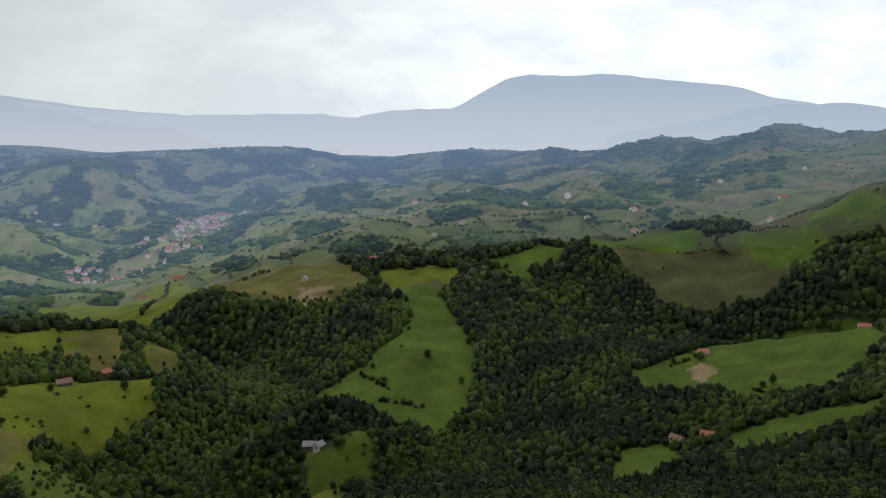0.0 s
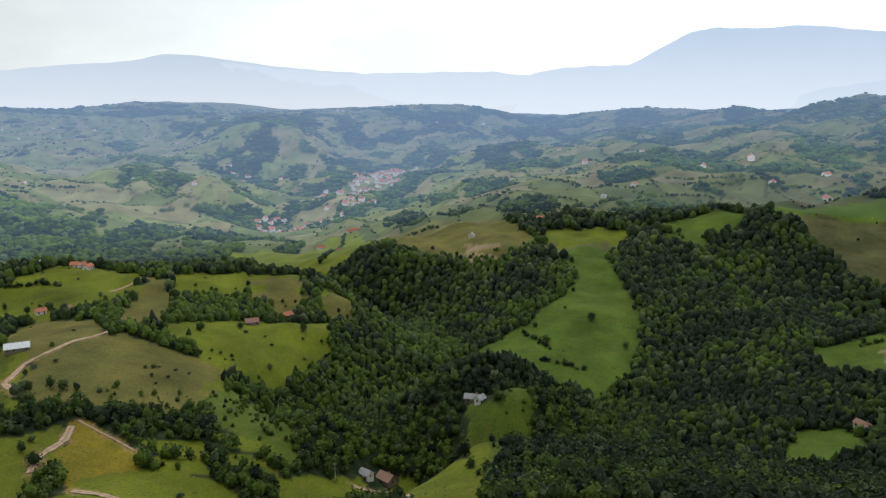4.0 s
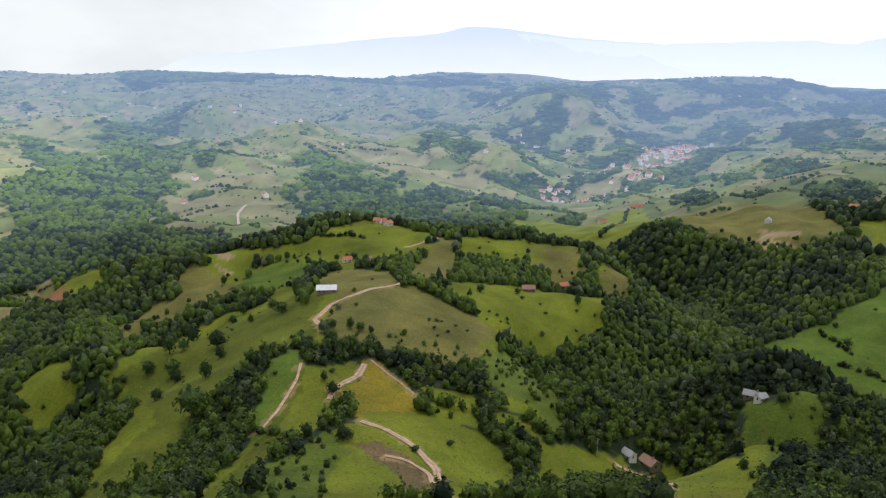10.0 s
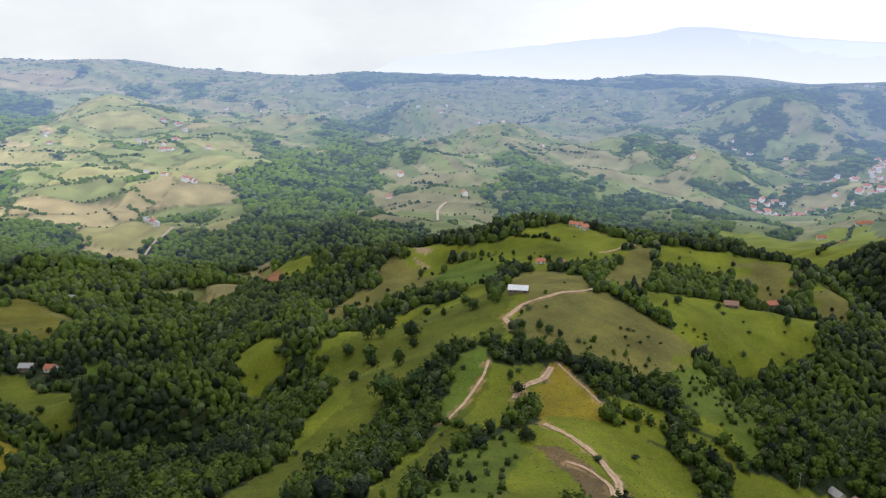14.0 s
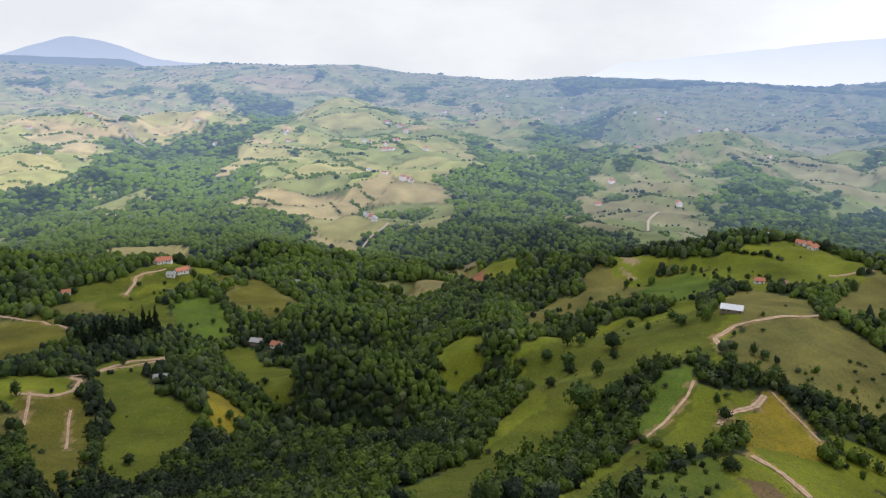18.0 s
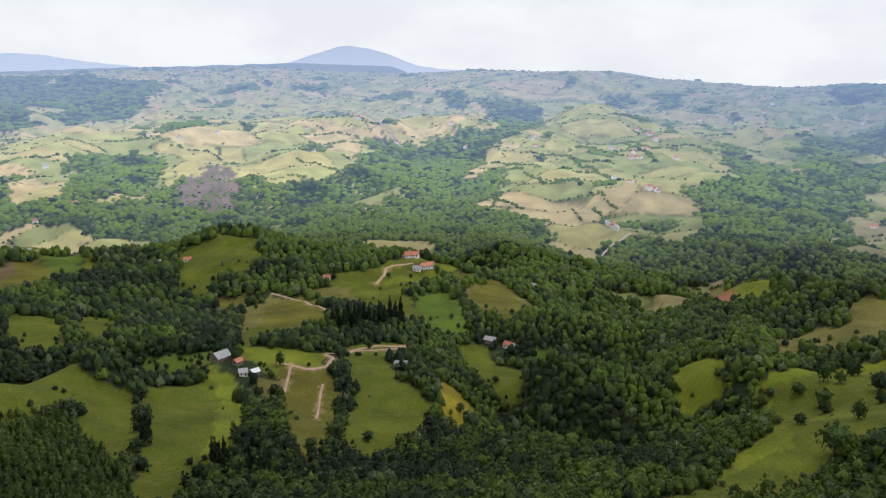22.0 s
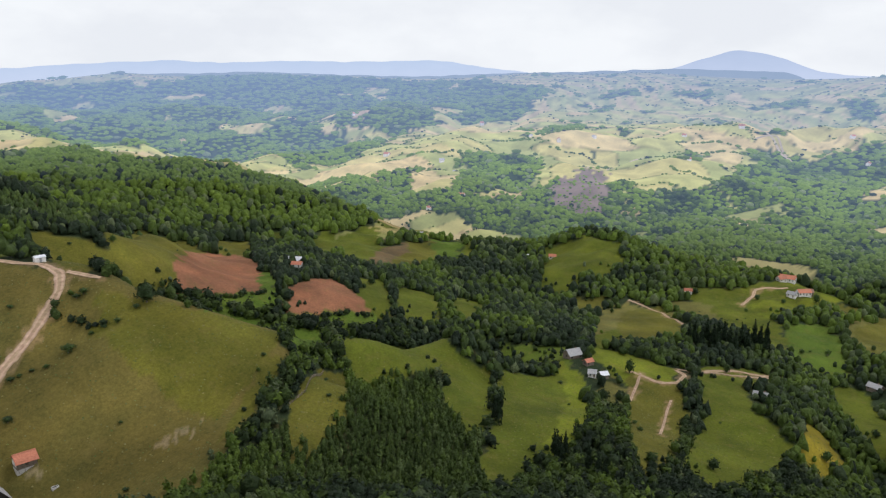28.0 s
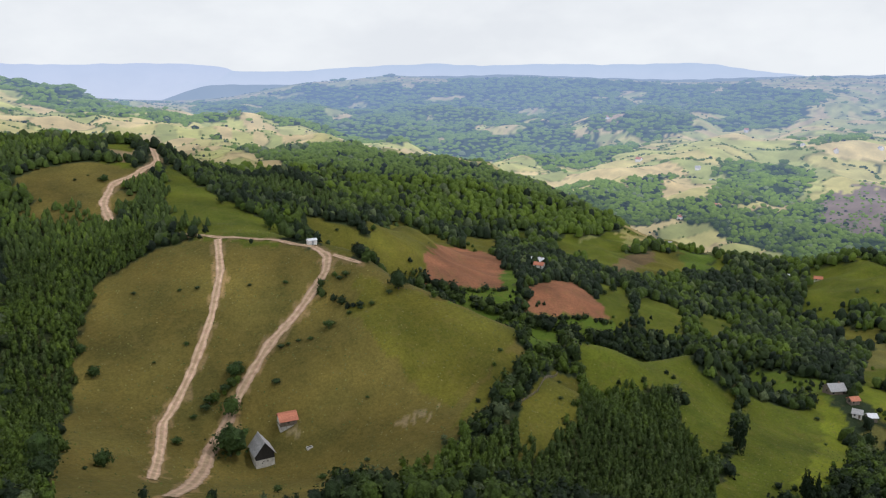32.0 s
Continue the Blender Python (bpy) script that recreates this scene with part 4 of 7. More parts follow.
cover("grass", (-300, -514), (-286, -445), (-276, -382), (-290, -353), (-234, -309), (-229, -332), (-230, -365), (-242, -419))
cover("olive_shaded", (-311, -373), (-326, -374), (-341, -351), (-350, -340), (-336, -337), (-240, -263), (-300, -355))
cover("soil", (-372, -325), (-548, -447), (-570, -420), (-470, -328), (-405, -296), (-376, -307))
cover("deep", (-361, -304), (-418, -287), (-396, -268), (-250, -205))
cover("soil", (-422, -278), (-474, -289), (-495, -279), (-459, -233), (-432, -245))
cover("deep", (-395, -260), (-459, -226), (-433, -213), (-280, -179))

track(3.4, (-110, 164), (-138, 199), (-155, 207), (-170, 210), (-181, 209))
track(2, (-111, 163), (-135, 191), (-146, 193), (-153, 189))
track(3.2, (-208, 220), (-215, 231), (-219, 252), (-226, 265))
track(3, (-272, 286), (-289, 296), (-297, 319), (-296, 348), (-296, 386))
track(2.6, (-374, 493), (-370, 512), (-368, 534))
track(1.4, (-211, 182), (-220, 202), (-233, 226), (-242, 238))
track(2.5, (-107, 295), (-98, 302), (-92, 307))
track(2, (-67, 240), (-50, 181))
track(4, (-904, 770), (-981, 835), (-992, 866))
track(4, (-974, 307), (-1082, 373), (-1109, 401), (-1133, 430))
track(3, (-492, -8), (-516, 11), (-528, 41))
track(5, (-2082, 44), (-2116, 94), (-2007, 129))
track(3, (-686, -81), (-662, -50), (-597, -24))
track(3, (-706, 16), (-733, 25), (-755, 28), (-771, 57))
track(3.2, (-444, -49), (-441, -32), (-452, -21), (-468, -18), (-474, -24))
track(3, (-477, -24), (-497, 2), (-529, 40))
track(6, (-2154, 47), (-2098, 84), (-2016, 126))
track(5, (-1615, -292), (-1726, -266), (-1874, -232), (-1904, -179))
track(4.4, (-90, -165), (-139, -224), (-166, -241), (-188, -251), (-212, -257), (-230, -262), (-239, -271), (-241, -283))
track(3, (-241, -283), (-233, -307), (-217, -327), (-210, -352))
track(3.4, (-102, -196), (-133, -244), (-156, -261), (-180, -281), (-199, -301), (-215, -326))
track(3, (-245, -254), (-241, -269))
track(5, (-203, -410), (-216, -445), (-234, -469), (-265, -489), (-293, -515), (-314, -558))
track(1.1, (-227, 271), (-208, 264), (-189, 256))
track(1.6, (-405, -44), (-428, -43), (-446, -43))
track(1.4, (-365, -24), (-407, -24), (-423, -23))

hedge((-1802, 328), (-1672, 370), (-1564, 444))
hedge((-1609, 335), (-1469, 367), (-1453, 439), (-1426, 437))
hedge((-1792, 529), (-1713, 588), (-1646, 632))
hedge((-1845, 406), (-1778, 489), (-1646, 500), (-1481, 513))
hedge((-1397, 234), (-1314, 296))
hedge((-1917, 666), (-1837, 701), (-1693, 704))
hedge((-1376, 385), (-1353, 454), (-1275, 457))
hedge((-1322, 428), (-1152, 416))
hedge((-1162, 459), (-1185, 515))
hedge((-1620, 269), (-1609, 335))
hedge((-2144, 726), (-2181, 796))
hedge((-1449, 463), (-1403, 516))
hedge((-2029, -139), (-2046, 10))
hedge((-1874, -212), (-1976, -76), (-2000, 40))
hedge((-1678, -127), (-1626, -38))
hedge((-2187, -118), (-2106, 71))
hedge((-1841, -433), (-1867, -353), (-1774, -255))
hedge((-1904, -596), (-1874, -470), (-2031, -384))
hedge((-1629, -668), (-1702, -615), (-1620, -561))
hedge((-1519, -649), (-1524, -578), (-1558, -540))
hedge((-1805, -538), (-1681, -502))
hedge((-1835, 526), (-1757, 594), (-1726, 620))
hedge((-1703, 486), (-1589, 556))
hedge((-1452, 364), (-1451, 436), (-1418, 433))
hedge((-1619, 410), (-1550, 448), (-1554, 500))
hedge((-1961, 629), (-1850, 679), (-1592, 649))
hedge((-1188, 943), (-1106, 961))
hedge((-1067, 794), (-1042, 851))
hedge((-1366, 1171), (-1292, 1159), (-1281, 1220))
hedge((-1102, 901), (-1077, 965))
hedge((-1829, 778), (-1730, 842))
hedge((-2122, 990), (-2032, 1064))
hedge((-1851, 1955), (-1750, 2049))
hedge((-1789, 1835), (-1779, 2023))
hedge((-1271, 1364), (-1149, 1453))
hedge((-1290, 1513), (-1147, 1494))
hedge((-1032, 1520), (-906, 1494))
hedge((-1432, 2268), (-1224, 2267))
hedge((-1106, 1224), (-1017, 1288))
hedge((-1151, 2076), (-874, 1637))
hedge((-218, 2014), (-33, 1833))
hedge((-130, 1395), (6, 1326))
hedge((88, 1373), (223, 1377))
hedge((34, 1275), (162, 1296))
hedge((-275, 1988), (-113, 1594))
hedge((-67, 1058), (14, 1208))
hedge((-341, 1490), (-294, 1744))
hedge((319, 1343), (469, 1404))
hedge((-278, 1007), (-234, 1015))
hedge((-358, 877), (-432, 1174))
hedge((204, 1650), (402, 1602))
hedge((604, 1956), (787, 1722))
hedge((116, 1335), (221, 1365), (326, 1377))
hedge((-47, 531), (-11, 522))
hedge((-65, 588), (-40, 552))
hedge((214, 502), (228, 475))
hedge((182, 585), (210, 597))
hedge((-231, 186), (-185, 181))
hedge((-243, 180), (-216, 185))
hedge((-554, 438), (-558, 477))
hedge((-486, 495), (-425, 505))
hedge((-231, -255), (-219, -257), (-223, -232))
hedge((-174, -248), (-166, -245), (-152, -244))
hedge((-356, -303), (-415, -285))
hedge((-392, -258), (-453, -225))
hedge((-250, -211), (-399, -274))
belt((-348, -313), (-366, -293), (-379, -275), (-394, -255), (-410, -234), (-428, -218), (-449, -199), (-412, -165), (-405, -128), (-427, -92))
site((-317, 337), (-247, 476), (-239, 518), (-239, 509), (-98, 315), (-106, 309), (-65, 360), (-60, 352), (-480, 542), (-454, 564), (-441, 557), (-454, 557), (-395, 445), (-376, 448), (-612, 401), (213, 598), (209, 594), (143, 436), (161, 435), (405, 707), (-88, 991), (-95, 978), (-447, 1105), (-391, 1039), (-434, 1206))
site((-426, 1211), (27, 942), (648, 1439), (-800, 58), (-794, 52), (-760, 70), (-754, 60), (-766, 75), (-723, -31), (-470, 26), (-447, -85), (-435, -73), (-421, -68), (-424, -62), (-553, 101), (-539, 113), (-781, 190), (-526, -333), (-509, -321), (-677, -469), (-854, -359), (-826, -342), (-840, -213), (-833, -186), (-168, -216))
site((-153, -212))


def inside(x, y, poly):
    """Which of the points lie in the polygon."""
    out = np.zeros(len(x), bool)
    near = np.where((x > poly[:, 0].min()) & (x < poly[:, 0].max()) & (y > poly[:, 1].min()) & (y < poly[:, 1].max()))[0]
    px, py, hit = x[near], y[near], np.zeros(len(near), bool)
    for (ax, ay), (bx, by) in zip(poly, np.roll(poly, -1, 0)):
        hit ^= ((ay > py) != (by > py)) & (px < (bx - ax) * (py - ay) / (by - ay + 1e-9) + ax)
    out[near] = hit
    return out


def cells(x, y, size, seed):
    """Voronoi plots of about that size: each point's plot number, 0 to 1, and its distance from the plot's border."""
    def h(i, j, k):
        v = np.sin(i * 127.1 + j * 311.7 + seed * 17.3 + k * 74.7) * 43758.5453
        return v - np.floor(v)
    gx, gy = x / size, y / size
    ix, iy = np.floor(gx), np.floor(gy)
    d1, d2, who = np.full(len(x), 9.0), np.full(len(x), 9.0), np.zeros(len(x))
    for a in (-1, 0, 1):
        for b in (-1, 0, 1):
            cx, cy = ix + a, iy + b
            d = (np.abs(cx + 0.12 + 0.76 * h(cx, cy, 0) - gx) ** 3 + np.abs(cy + 0.12 + 0.76 * h(cx, cy, 1) - gy) ** 3) ** (1 / 3)
            closer = d < d1
            d2 = np.where(closer, d1, np.minimum(d2, d))
            who = np.where(closer, h(cx, cy, 2), who)
            d1 = np.where(closer, d, d1)
    return who, (d2 - d1) * size


KINDS = list(COLOUR)
OPEN = [KINDS.index(k) for k in ("green", "olive", "deep", "flower", "tan", "soil", "scrub", "pasture", "earth", "stone", "grass", "olive_shaded")]
WOOD, FIELD, PINE = KINDS.index("wood"), KINDS.index("field"), KINDS.index("pine")


def plots(x, y):
    """Plot numbers and border distances of the small farmland fields, long across the slopes and larger in the wide valleys far off."""
    t = 0.7 * wave(x, y, 1500, 13)
    a, b = x + 26 * wave(x, y, 330, 11), y + 26 * wave(x, y, 300, 12)
    return cells(a * np.cos(t) - b * np.sin(t), (a * np.sin(t) + b * np.cos(t)) * 1.12, 118, 1)


def kinds_at(x, y):
    """The kind of land cover at plan places: near the station woods with meadows, further off fields with woods."""
    r = np.hypot(x, y)
    out = np.where(r + 120 * wave(x, y, 260, 21) < 960, WOOD, FIELD)
    reach, loose = np.clip(r / 500, 0.4, 5), np.clip((r - 800) / 500, 0, 1) * 16
    jx = x + 2.5 * wave(x, y, 23, 22) * reach + loose * (wave(x, y, 190, 24) + 0.5 * wave(x, y, 70, 26))
    jy = y + 2.5 * wave(x, y, 23, 23) * reach + loose * (wave(x, y, 190, 25) + 0.5 * wave(x, y, 70, 27))
    for kind, poly in PATCHES:
        out[inside(jx, jy, poly)] = KINDS.index(kind)
    copse = wave(x, y, 210, 28) + 0.6 * wave(x, y, 80, 29)
    out = np.where((out == FIELD) & (copse > 1.35), WOOD, out)
    # clearings in the wide woods round the village valley
    glade = wave(x, y, 330, 30) + 0.5 * wave(x, y, 120, 32)
    return np.where((out == WOOD) & (r > 1250) & (turn_of(x, y) < 0.66) & (glade > 0.2) | (out == WOOD) & (r > 1700) & (turn_of(x, y) > 1.9) & (glade > 0.95), FIELD, out)


def colours_at(x, y, z):
    k = kinds_at(x, y)
    # grass grows on under the thin margins of the woods
    push = np.minimum(1 + 8.0 / np.maximum(EYE - z, 30), 1.10)
    beyond = kinds_at(x * push, y * push)
    k = np.where(((k == WOOD) | (k == PINE)) & np.isin(beyond, OPEN) & (np.hypot(x, y) < 1000) & (turn_of(x, y) > -0.12), beyond, k)
    c = np.array([COLOUR[n] for n in KINDS])[k]
    who, edge = plots(x, y)
    palette = np.array([(0.160, 0.185, 0.082), (0.185, 0.190, 0.096), (0.130, 0.162, 0.070), (0.212, 0.203, 0.120), (0.165, 0.193, 0.080), (0.118, 0.146, 0.064), (0.195, 0.182, 0.108), (0.175, 0.186, 0.088)])
    bank = np.where(edge < 4.5, 0.62, 1.0)[:, None]
    c = np.where((k == FIELD)[:, None], palette[(who * 7.99).astype(int)] * bank, c)
    # sun and cloud shade on the far fields, put into their colour by bearing
    sun_share = np.clip((np.degrees(turn_of(x, y)) - 52) / 30, 0, 1)[:, None]
    c = np.where((k == FIELD)[:, None], c * ((0.70, 0.70, 0.60) * (1 - sun_share) + np.array((1.48, 1.25, 1.02)) * sun_share), c)
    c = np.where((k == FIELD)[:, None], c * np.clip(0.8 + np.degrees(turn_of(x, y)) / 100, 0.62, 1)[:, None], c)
    near = np.hypot(x, y) < 1000
    # dry pale stubble breaks the grass; bare earth lies along the tracks
    speck = (wave(x, y, 4.5, 33) + wave(x, y, 9, 34) < 0.35) & (k == KINDS.index("stone"))
    c = np.where(speck[:, None], np.array(COLOUR["pasture"]) * 1.05, c)
    verge, at = np.full(len(x), 99.0), np.where(near)[0]
    nx, ny = x[at], y[at]
    for width, nodes in TRACKS if len(at) else ():
        if np.hypot(*nodes.mean(0)) > 1100:
            continue
        box = np.where((nx > nodes[:, 0].min() - 9) & (nx < nodes[:, 0].max() + 9) & (ny > nodes[:, 1].min() - 9) & (ny < nodes[:, 1].max() + 9))[0]
        px, py = nx[box], ny[box]
        for p, q in zip(nodes[:-1], nodes[1:]):
            d = q - p
            s = np.clip(((px - p[0]) * d[0] + (py - p[1]) * d[1]) / (d @ d), 0, 1)
            verge[at[box]] = np.minimum(verge[at[box]], np.hypot(px - p[0] - s * d[0], py - p[1] - s * d[1]) - width / 2)
    bare = near & (verge < 0.9 + 1.5 * wave(x, y, 17, 35) + 0.8 * wave(x, y, 6, 36)) & (verge > -1)
    c = np.where(bare[:, None], c * 0.45 + np.array((0.30, 0.205, 0.115)) * 0.55, c)
    faded = np.clip(0.5 + 0.45 * wave(x, y, 46, 37) + 0.25 * wave(x, y, 15, 38), 0, 1)[:, None] * np.isin(k, OPEN)[:, None]
    c = c * (1 - 0.30 * faded) + c * np.array((1.20, 1.02, 0.92)) * 0.30 * faded
    c = c * (1 + 0.16 * wave(x, y, 60, 31))[:, None]
    return k, c


def sheet(name, turns, ranges, material, close=False):
    """A piece of the land, gridded by bearings and ranges from the station."""
    u, r = np.meshgrid(turns, ranges, indexing="ij")
    x, y = (-np.sin(u) * r).ravel(), (np.cos(u) * r).ravel()
    z = height(x, y)
    nu, nr = u.shape
    i = np.arange((nu - 1) * (nr - 1))
    a = (i // (nr - 1)) * nr + i % (nr - 1)
    quads = np.stack([a, a + 1, a + nr + 1, a + nr], 1)[:, ::-1].astype(np.int32)
    mesh = bpy.data.meshes.new(name)
    mesh.vertices.add(len(x))
    mesh.vertices.foreach_set("co", np.stack([x, y, z], 1).astype(np.float32).ravel())
    mesh.loops.add(quads.size)
    mesh.loops.foreach_set("vertex_index", quads.ravel())
    mesh.polygons.add(len(quads))
    mesh.polygons.foreach_set("loop_start", np.arange(0, quads.size, 4, dtype=np.int32))
    mesh.update(calc_edges=True)
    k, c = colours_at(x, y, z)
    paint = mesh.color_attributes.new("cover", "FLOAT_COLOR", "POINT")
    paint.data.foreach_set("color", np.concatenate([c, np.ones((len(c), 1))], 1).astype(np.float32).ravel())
    mesh.materials.append(material)
    mesh.polygons.foreach_set("use_smooth", np.ones(len(quads), bool))
    return new(name, mesh)


VIEW, FAR_VIEW = np.radians(np.linspace(-40, 176, 1001)), np.radians(np.linspace(-40, 176, 1041))
REST = np.radians(np.linspace(176.0, 320.0, 60))
NEAR_R, FAR_R = np.exp(np.arange(np.log(172), np.log(1000.1), 0.0085)), np.exp(np.arange(np.log(1000), np.log(4750), 0.006))
NEAR_R[-1] = FAR_R[0] = 1000.0
tagged(sheet("ground", VIEW, NEAR_R, GROUND), "rolling hill meadows, soil and forest floor", "ground", kind="structure")
tagged(sheet("ground_behind", REST, np.geomspace(172, 4750, 50), GROUND), "rolling hill land behind the viewpoint", "ground", kind="structure")
tagged(sheet("ground_below", np.radians(np.linspace(-40, 320, 120)), np.array([0.5, 40, 90, 130, 155, 172]), GROUND), "hill ground straight below the viewpoint", "ground", kind="structure")
tagged(sheet("backdrop_hills", FAR_VIEW, FAR_R, FAR_GROUND), "hazy far hills with a patchwork of fields", "hills", kind="structure")


def mountain(name, label, reach, foot, air, mist, *crest):
    """A far mountain ridge: crest nodes are (bearing, rise) in degrees, seen at that reach in metres."""
    crest = np.array([(crest[0][0] - 5, -2.0), *crest, (crest[-1][0] + 5, -2.0)])
    t = np.arange(crest[0, 0], crest[-1, 0], 0.2)
    rise = np.interp(t, crest[:, 0], crest[:, 1])
    soft = np.convolve(np.pad(rise, 3, "edge"), np.ones(7) / 7, "valid")
    top = EYE + reach * np.tan(np.radians(soft + 0.03 * wave(t * 10, t * 3, 21, 51)))
    verts, n = [], 9
    for i, a in enumerate(np.radians(t)):
        for j in range(n):
            s = j / (n - 1)
            r = reach - (1 - s) * foot + 60 * wave(np.array([t[i] * 10]), np.array([s * 30.0]), 14, 53)[0] * (1 - s) * s
            z = -40 + (top[i] + 40) * s ** 1.25
            verts.append((-math.sin(a) * r, math.cos(a) * r, z))
        verts.append((-math.sin(a) * (reach + 60), math.cos(a) * (reach + 60), -60))
    n += 1
    faces = [(i * n + j, i * n + n + j, i * n + n + j + 1, i * n + j + 1) for i in range(len(t) - 1) for j in range(n - 1)]
    mesh = bpy.data.meshes.new(name)
    mesh.from_pydata(verts, [], faces)
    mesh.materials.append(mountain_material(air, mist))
    mesh.polygons.foreach_set("use_smooth", np.ones(len(faces), bool))
    return tagged(new(name, mesh), label, "mountain", kind="structure")


# the two colours of each range are painted haze, paler at the foot
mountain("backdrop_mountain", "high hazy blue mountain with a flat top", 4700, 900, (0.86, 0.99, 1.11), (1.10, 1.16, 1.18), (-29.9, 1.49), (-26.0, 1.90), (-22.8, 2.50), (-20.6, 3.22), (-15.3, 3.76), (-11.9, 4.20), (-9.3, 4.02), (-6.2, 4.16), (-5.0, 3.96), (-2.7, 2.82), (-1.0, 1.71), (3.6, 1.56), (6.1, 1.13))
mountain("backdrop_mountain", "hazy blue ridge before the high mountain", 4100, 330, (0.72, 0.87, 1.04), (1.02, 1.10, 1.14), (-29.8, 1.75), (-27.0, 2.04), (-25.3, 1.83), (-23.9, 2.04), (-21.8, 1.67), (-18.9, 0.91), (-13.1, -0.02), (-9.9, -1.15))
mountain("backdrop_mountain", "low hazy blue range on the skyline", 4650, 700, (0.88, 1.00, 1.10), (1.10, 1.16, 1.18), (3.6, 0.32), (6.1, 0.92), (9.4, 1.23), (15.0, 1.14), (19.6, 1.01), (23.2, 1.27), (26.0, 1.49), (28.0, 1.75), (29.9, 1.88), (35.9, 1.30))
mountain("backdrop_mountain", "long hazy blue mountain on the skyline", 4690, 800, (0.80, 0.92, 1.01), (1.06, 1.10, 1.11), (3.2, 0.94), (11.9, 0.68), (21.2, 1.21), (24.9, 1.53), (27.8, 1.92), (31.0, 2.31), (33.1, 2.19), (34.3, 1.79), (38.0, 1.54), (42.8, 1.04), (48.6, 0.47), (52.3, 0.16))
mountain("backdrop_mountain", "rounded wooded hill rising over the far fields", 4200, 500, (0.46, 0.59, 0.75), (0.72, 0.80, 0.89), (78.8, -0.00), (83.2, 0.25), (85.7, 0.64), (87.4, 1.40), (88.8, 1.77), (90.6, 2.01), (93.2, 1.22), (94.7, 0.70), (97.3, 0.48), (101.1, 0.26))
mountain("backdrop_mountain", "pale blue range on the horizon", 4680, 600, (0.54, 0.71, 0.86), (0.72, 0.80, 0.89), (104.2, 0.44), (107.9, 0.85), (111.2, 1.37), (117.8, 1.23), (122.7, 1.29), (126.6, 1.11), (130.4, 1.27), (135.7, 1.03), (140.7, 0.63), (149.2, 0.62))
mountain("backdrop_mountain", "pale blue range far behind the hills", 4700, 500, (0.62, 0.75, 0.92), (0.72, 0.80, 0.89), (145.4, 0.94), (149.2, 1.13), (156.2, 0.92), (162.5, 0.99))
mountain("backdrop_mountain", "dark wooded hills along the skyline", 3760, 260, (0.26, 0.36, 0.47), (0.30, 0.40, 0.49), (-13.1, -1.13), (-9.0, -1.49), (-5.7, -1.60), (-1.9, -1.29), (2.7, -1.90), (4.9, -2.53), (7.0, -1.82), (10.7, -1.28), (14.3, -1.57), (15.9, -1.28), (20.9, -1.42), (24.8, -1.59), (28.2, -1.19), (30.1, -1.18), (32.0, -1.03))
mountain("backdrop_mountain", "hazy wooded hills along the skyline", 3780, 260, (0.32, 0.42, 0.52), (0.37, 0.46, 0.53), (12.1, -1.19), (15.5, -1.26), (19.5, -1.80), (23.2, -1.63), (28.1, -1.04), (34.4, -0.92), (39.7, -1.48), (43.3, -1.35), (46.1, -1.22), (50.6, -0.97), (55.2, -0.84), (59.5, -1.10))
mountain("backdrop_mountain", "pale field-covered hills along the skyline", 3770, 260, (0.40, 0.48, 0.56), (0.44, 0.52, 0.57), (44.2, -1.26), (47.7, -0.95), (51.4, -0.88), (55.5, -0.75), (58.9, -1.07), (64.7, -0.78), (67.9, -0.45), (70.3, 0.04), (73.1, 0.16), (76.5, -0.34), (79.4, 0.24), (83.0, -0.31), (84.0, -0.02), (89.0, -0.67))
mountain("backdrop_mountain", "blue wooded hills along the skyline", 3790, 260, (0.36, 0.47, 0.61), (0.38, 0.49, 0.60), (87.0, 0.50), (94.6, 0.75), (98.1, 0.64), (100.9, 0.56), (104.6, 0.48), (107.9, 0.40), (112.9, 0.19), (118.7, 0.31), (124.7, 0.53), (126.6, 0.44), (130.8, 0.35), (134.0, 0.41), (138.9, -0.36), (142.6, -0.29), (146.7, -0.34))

# ---- woods ----
RNG = np.random.default_rng(5)


def ico(level):
    bm = bmesh.new()
    bmesh.ops.create_icosphere(bm, subdivisions=level, radius=1)
    bm.verts.ensure_lookup_table()
    v = np.array([p.co[:] for p in bm.verts])
    f = np.array([[p.index for p in q.verts] for q in bm.faces])
    bm.free()
    return v, f


def lump(level, seed, uneven, cone=0.0):
    """A rough crown body, one unit in radius and about two high, standing on z = 0."""
    v, f = ico(level)
    g = np.random.default_rng(seed)
    d = v / np.linalg.norm(v, axis=1)[:, None]
    q = d * 2.4 + g.uniform(0, 50, 3)
    swell = 1 + uneven * np.array([noise.noise(Vector(p)) for p in q]) + uneven * 0.45 * g.uniform(-1, 1, len(v))
    v = d * swell[:, None]
    v[:, 2] = v[:, 2] * 1.0 + 0.9
    if cone:
        v[:, :2] *= (1 - cone * np.clip(v[:, 2:3] / 1.9, 0, 1))
    if level > 1:
        f = f[v[f][:, :, 2].mean(1) > 0.32]
    return v, f


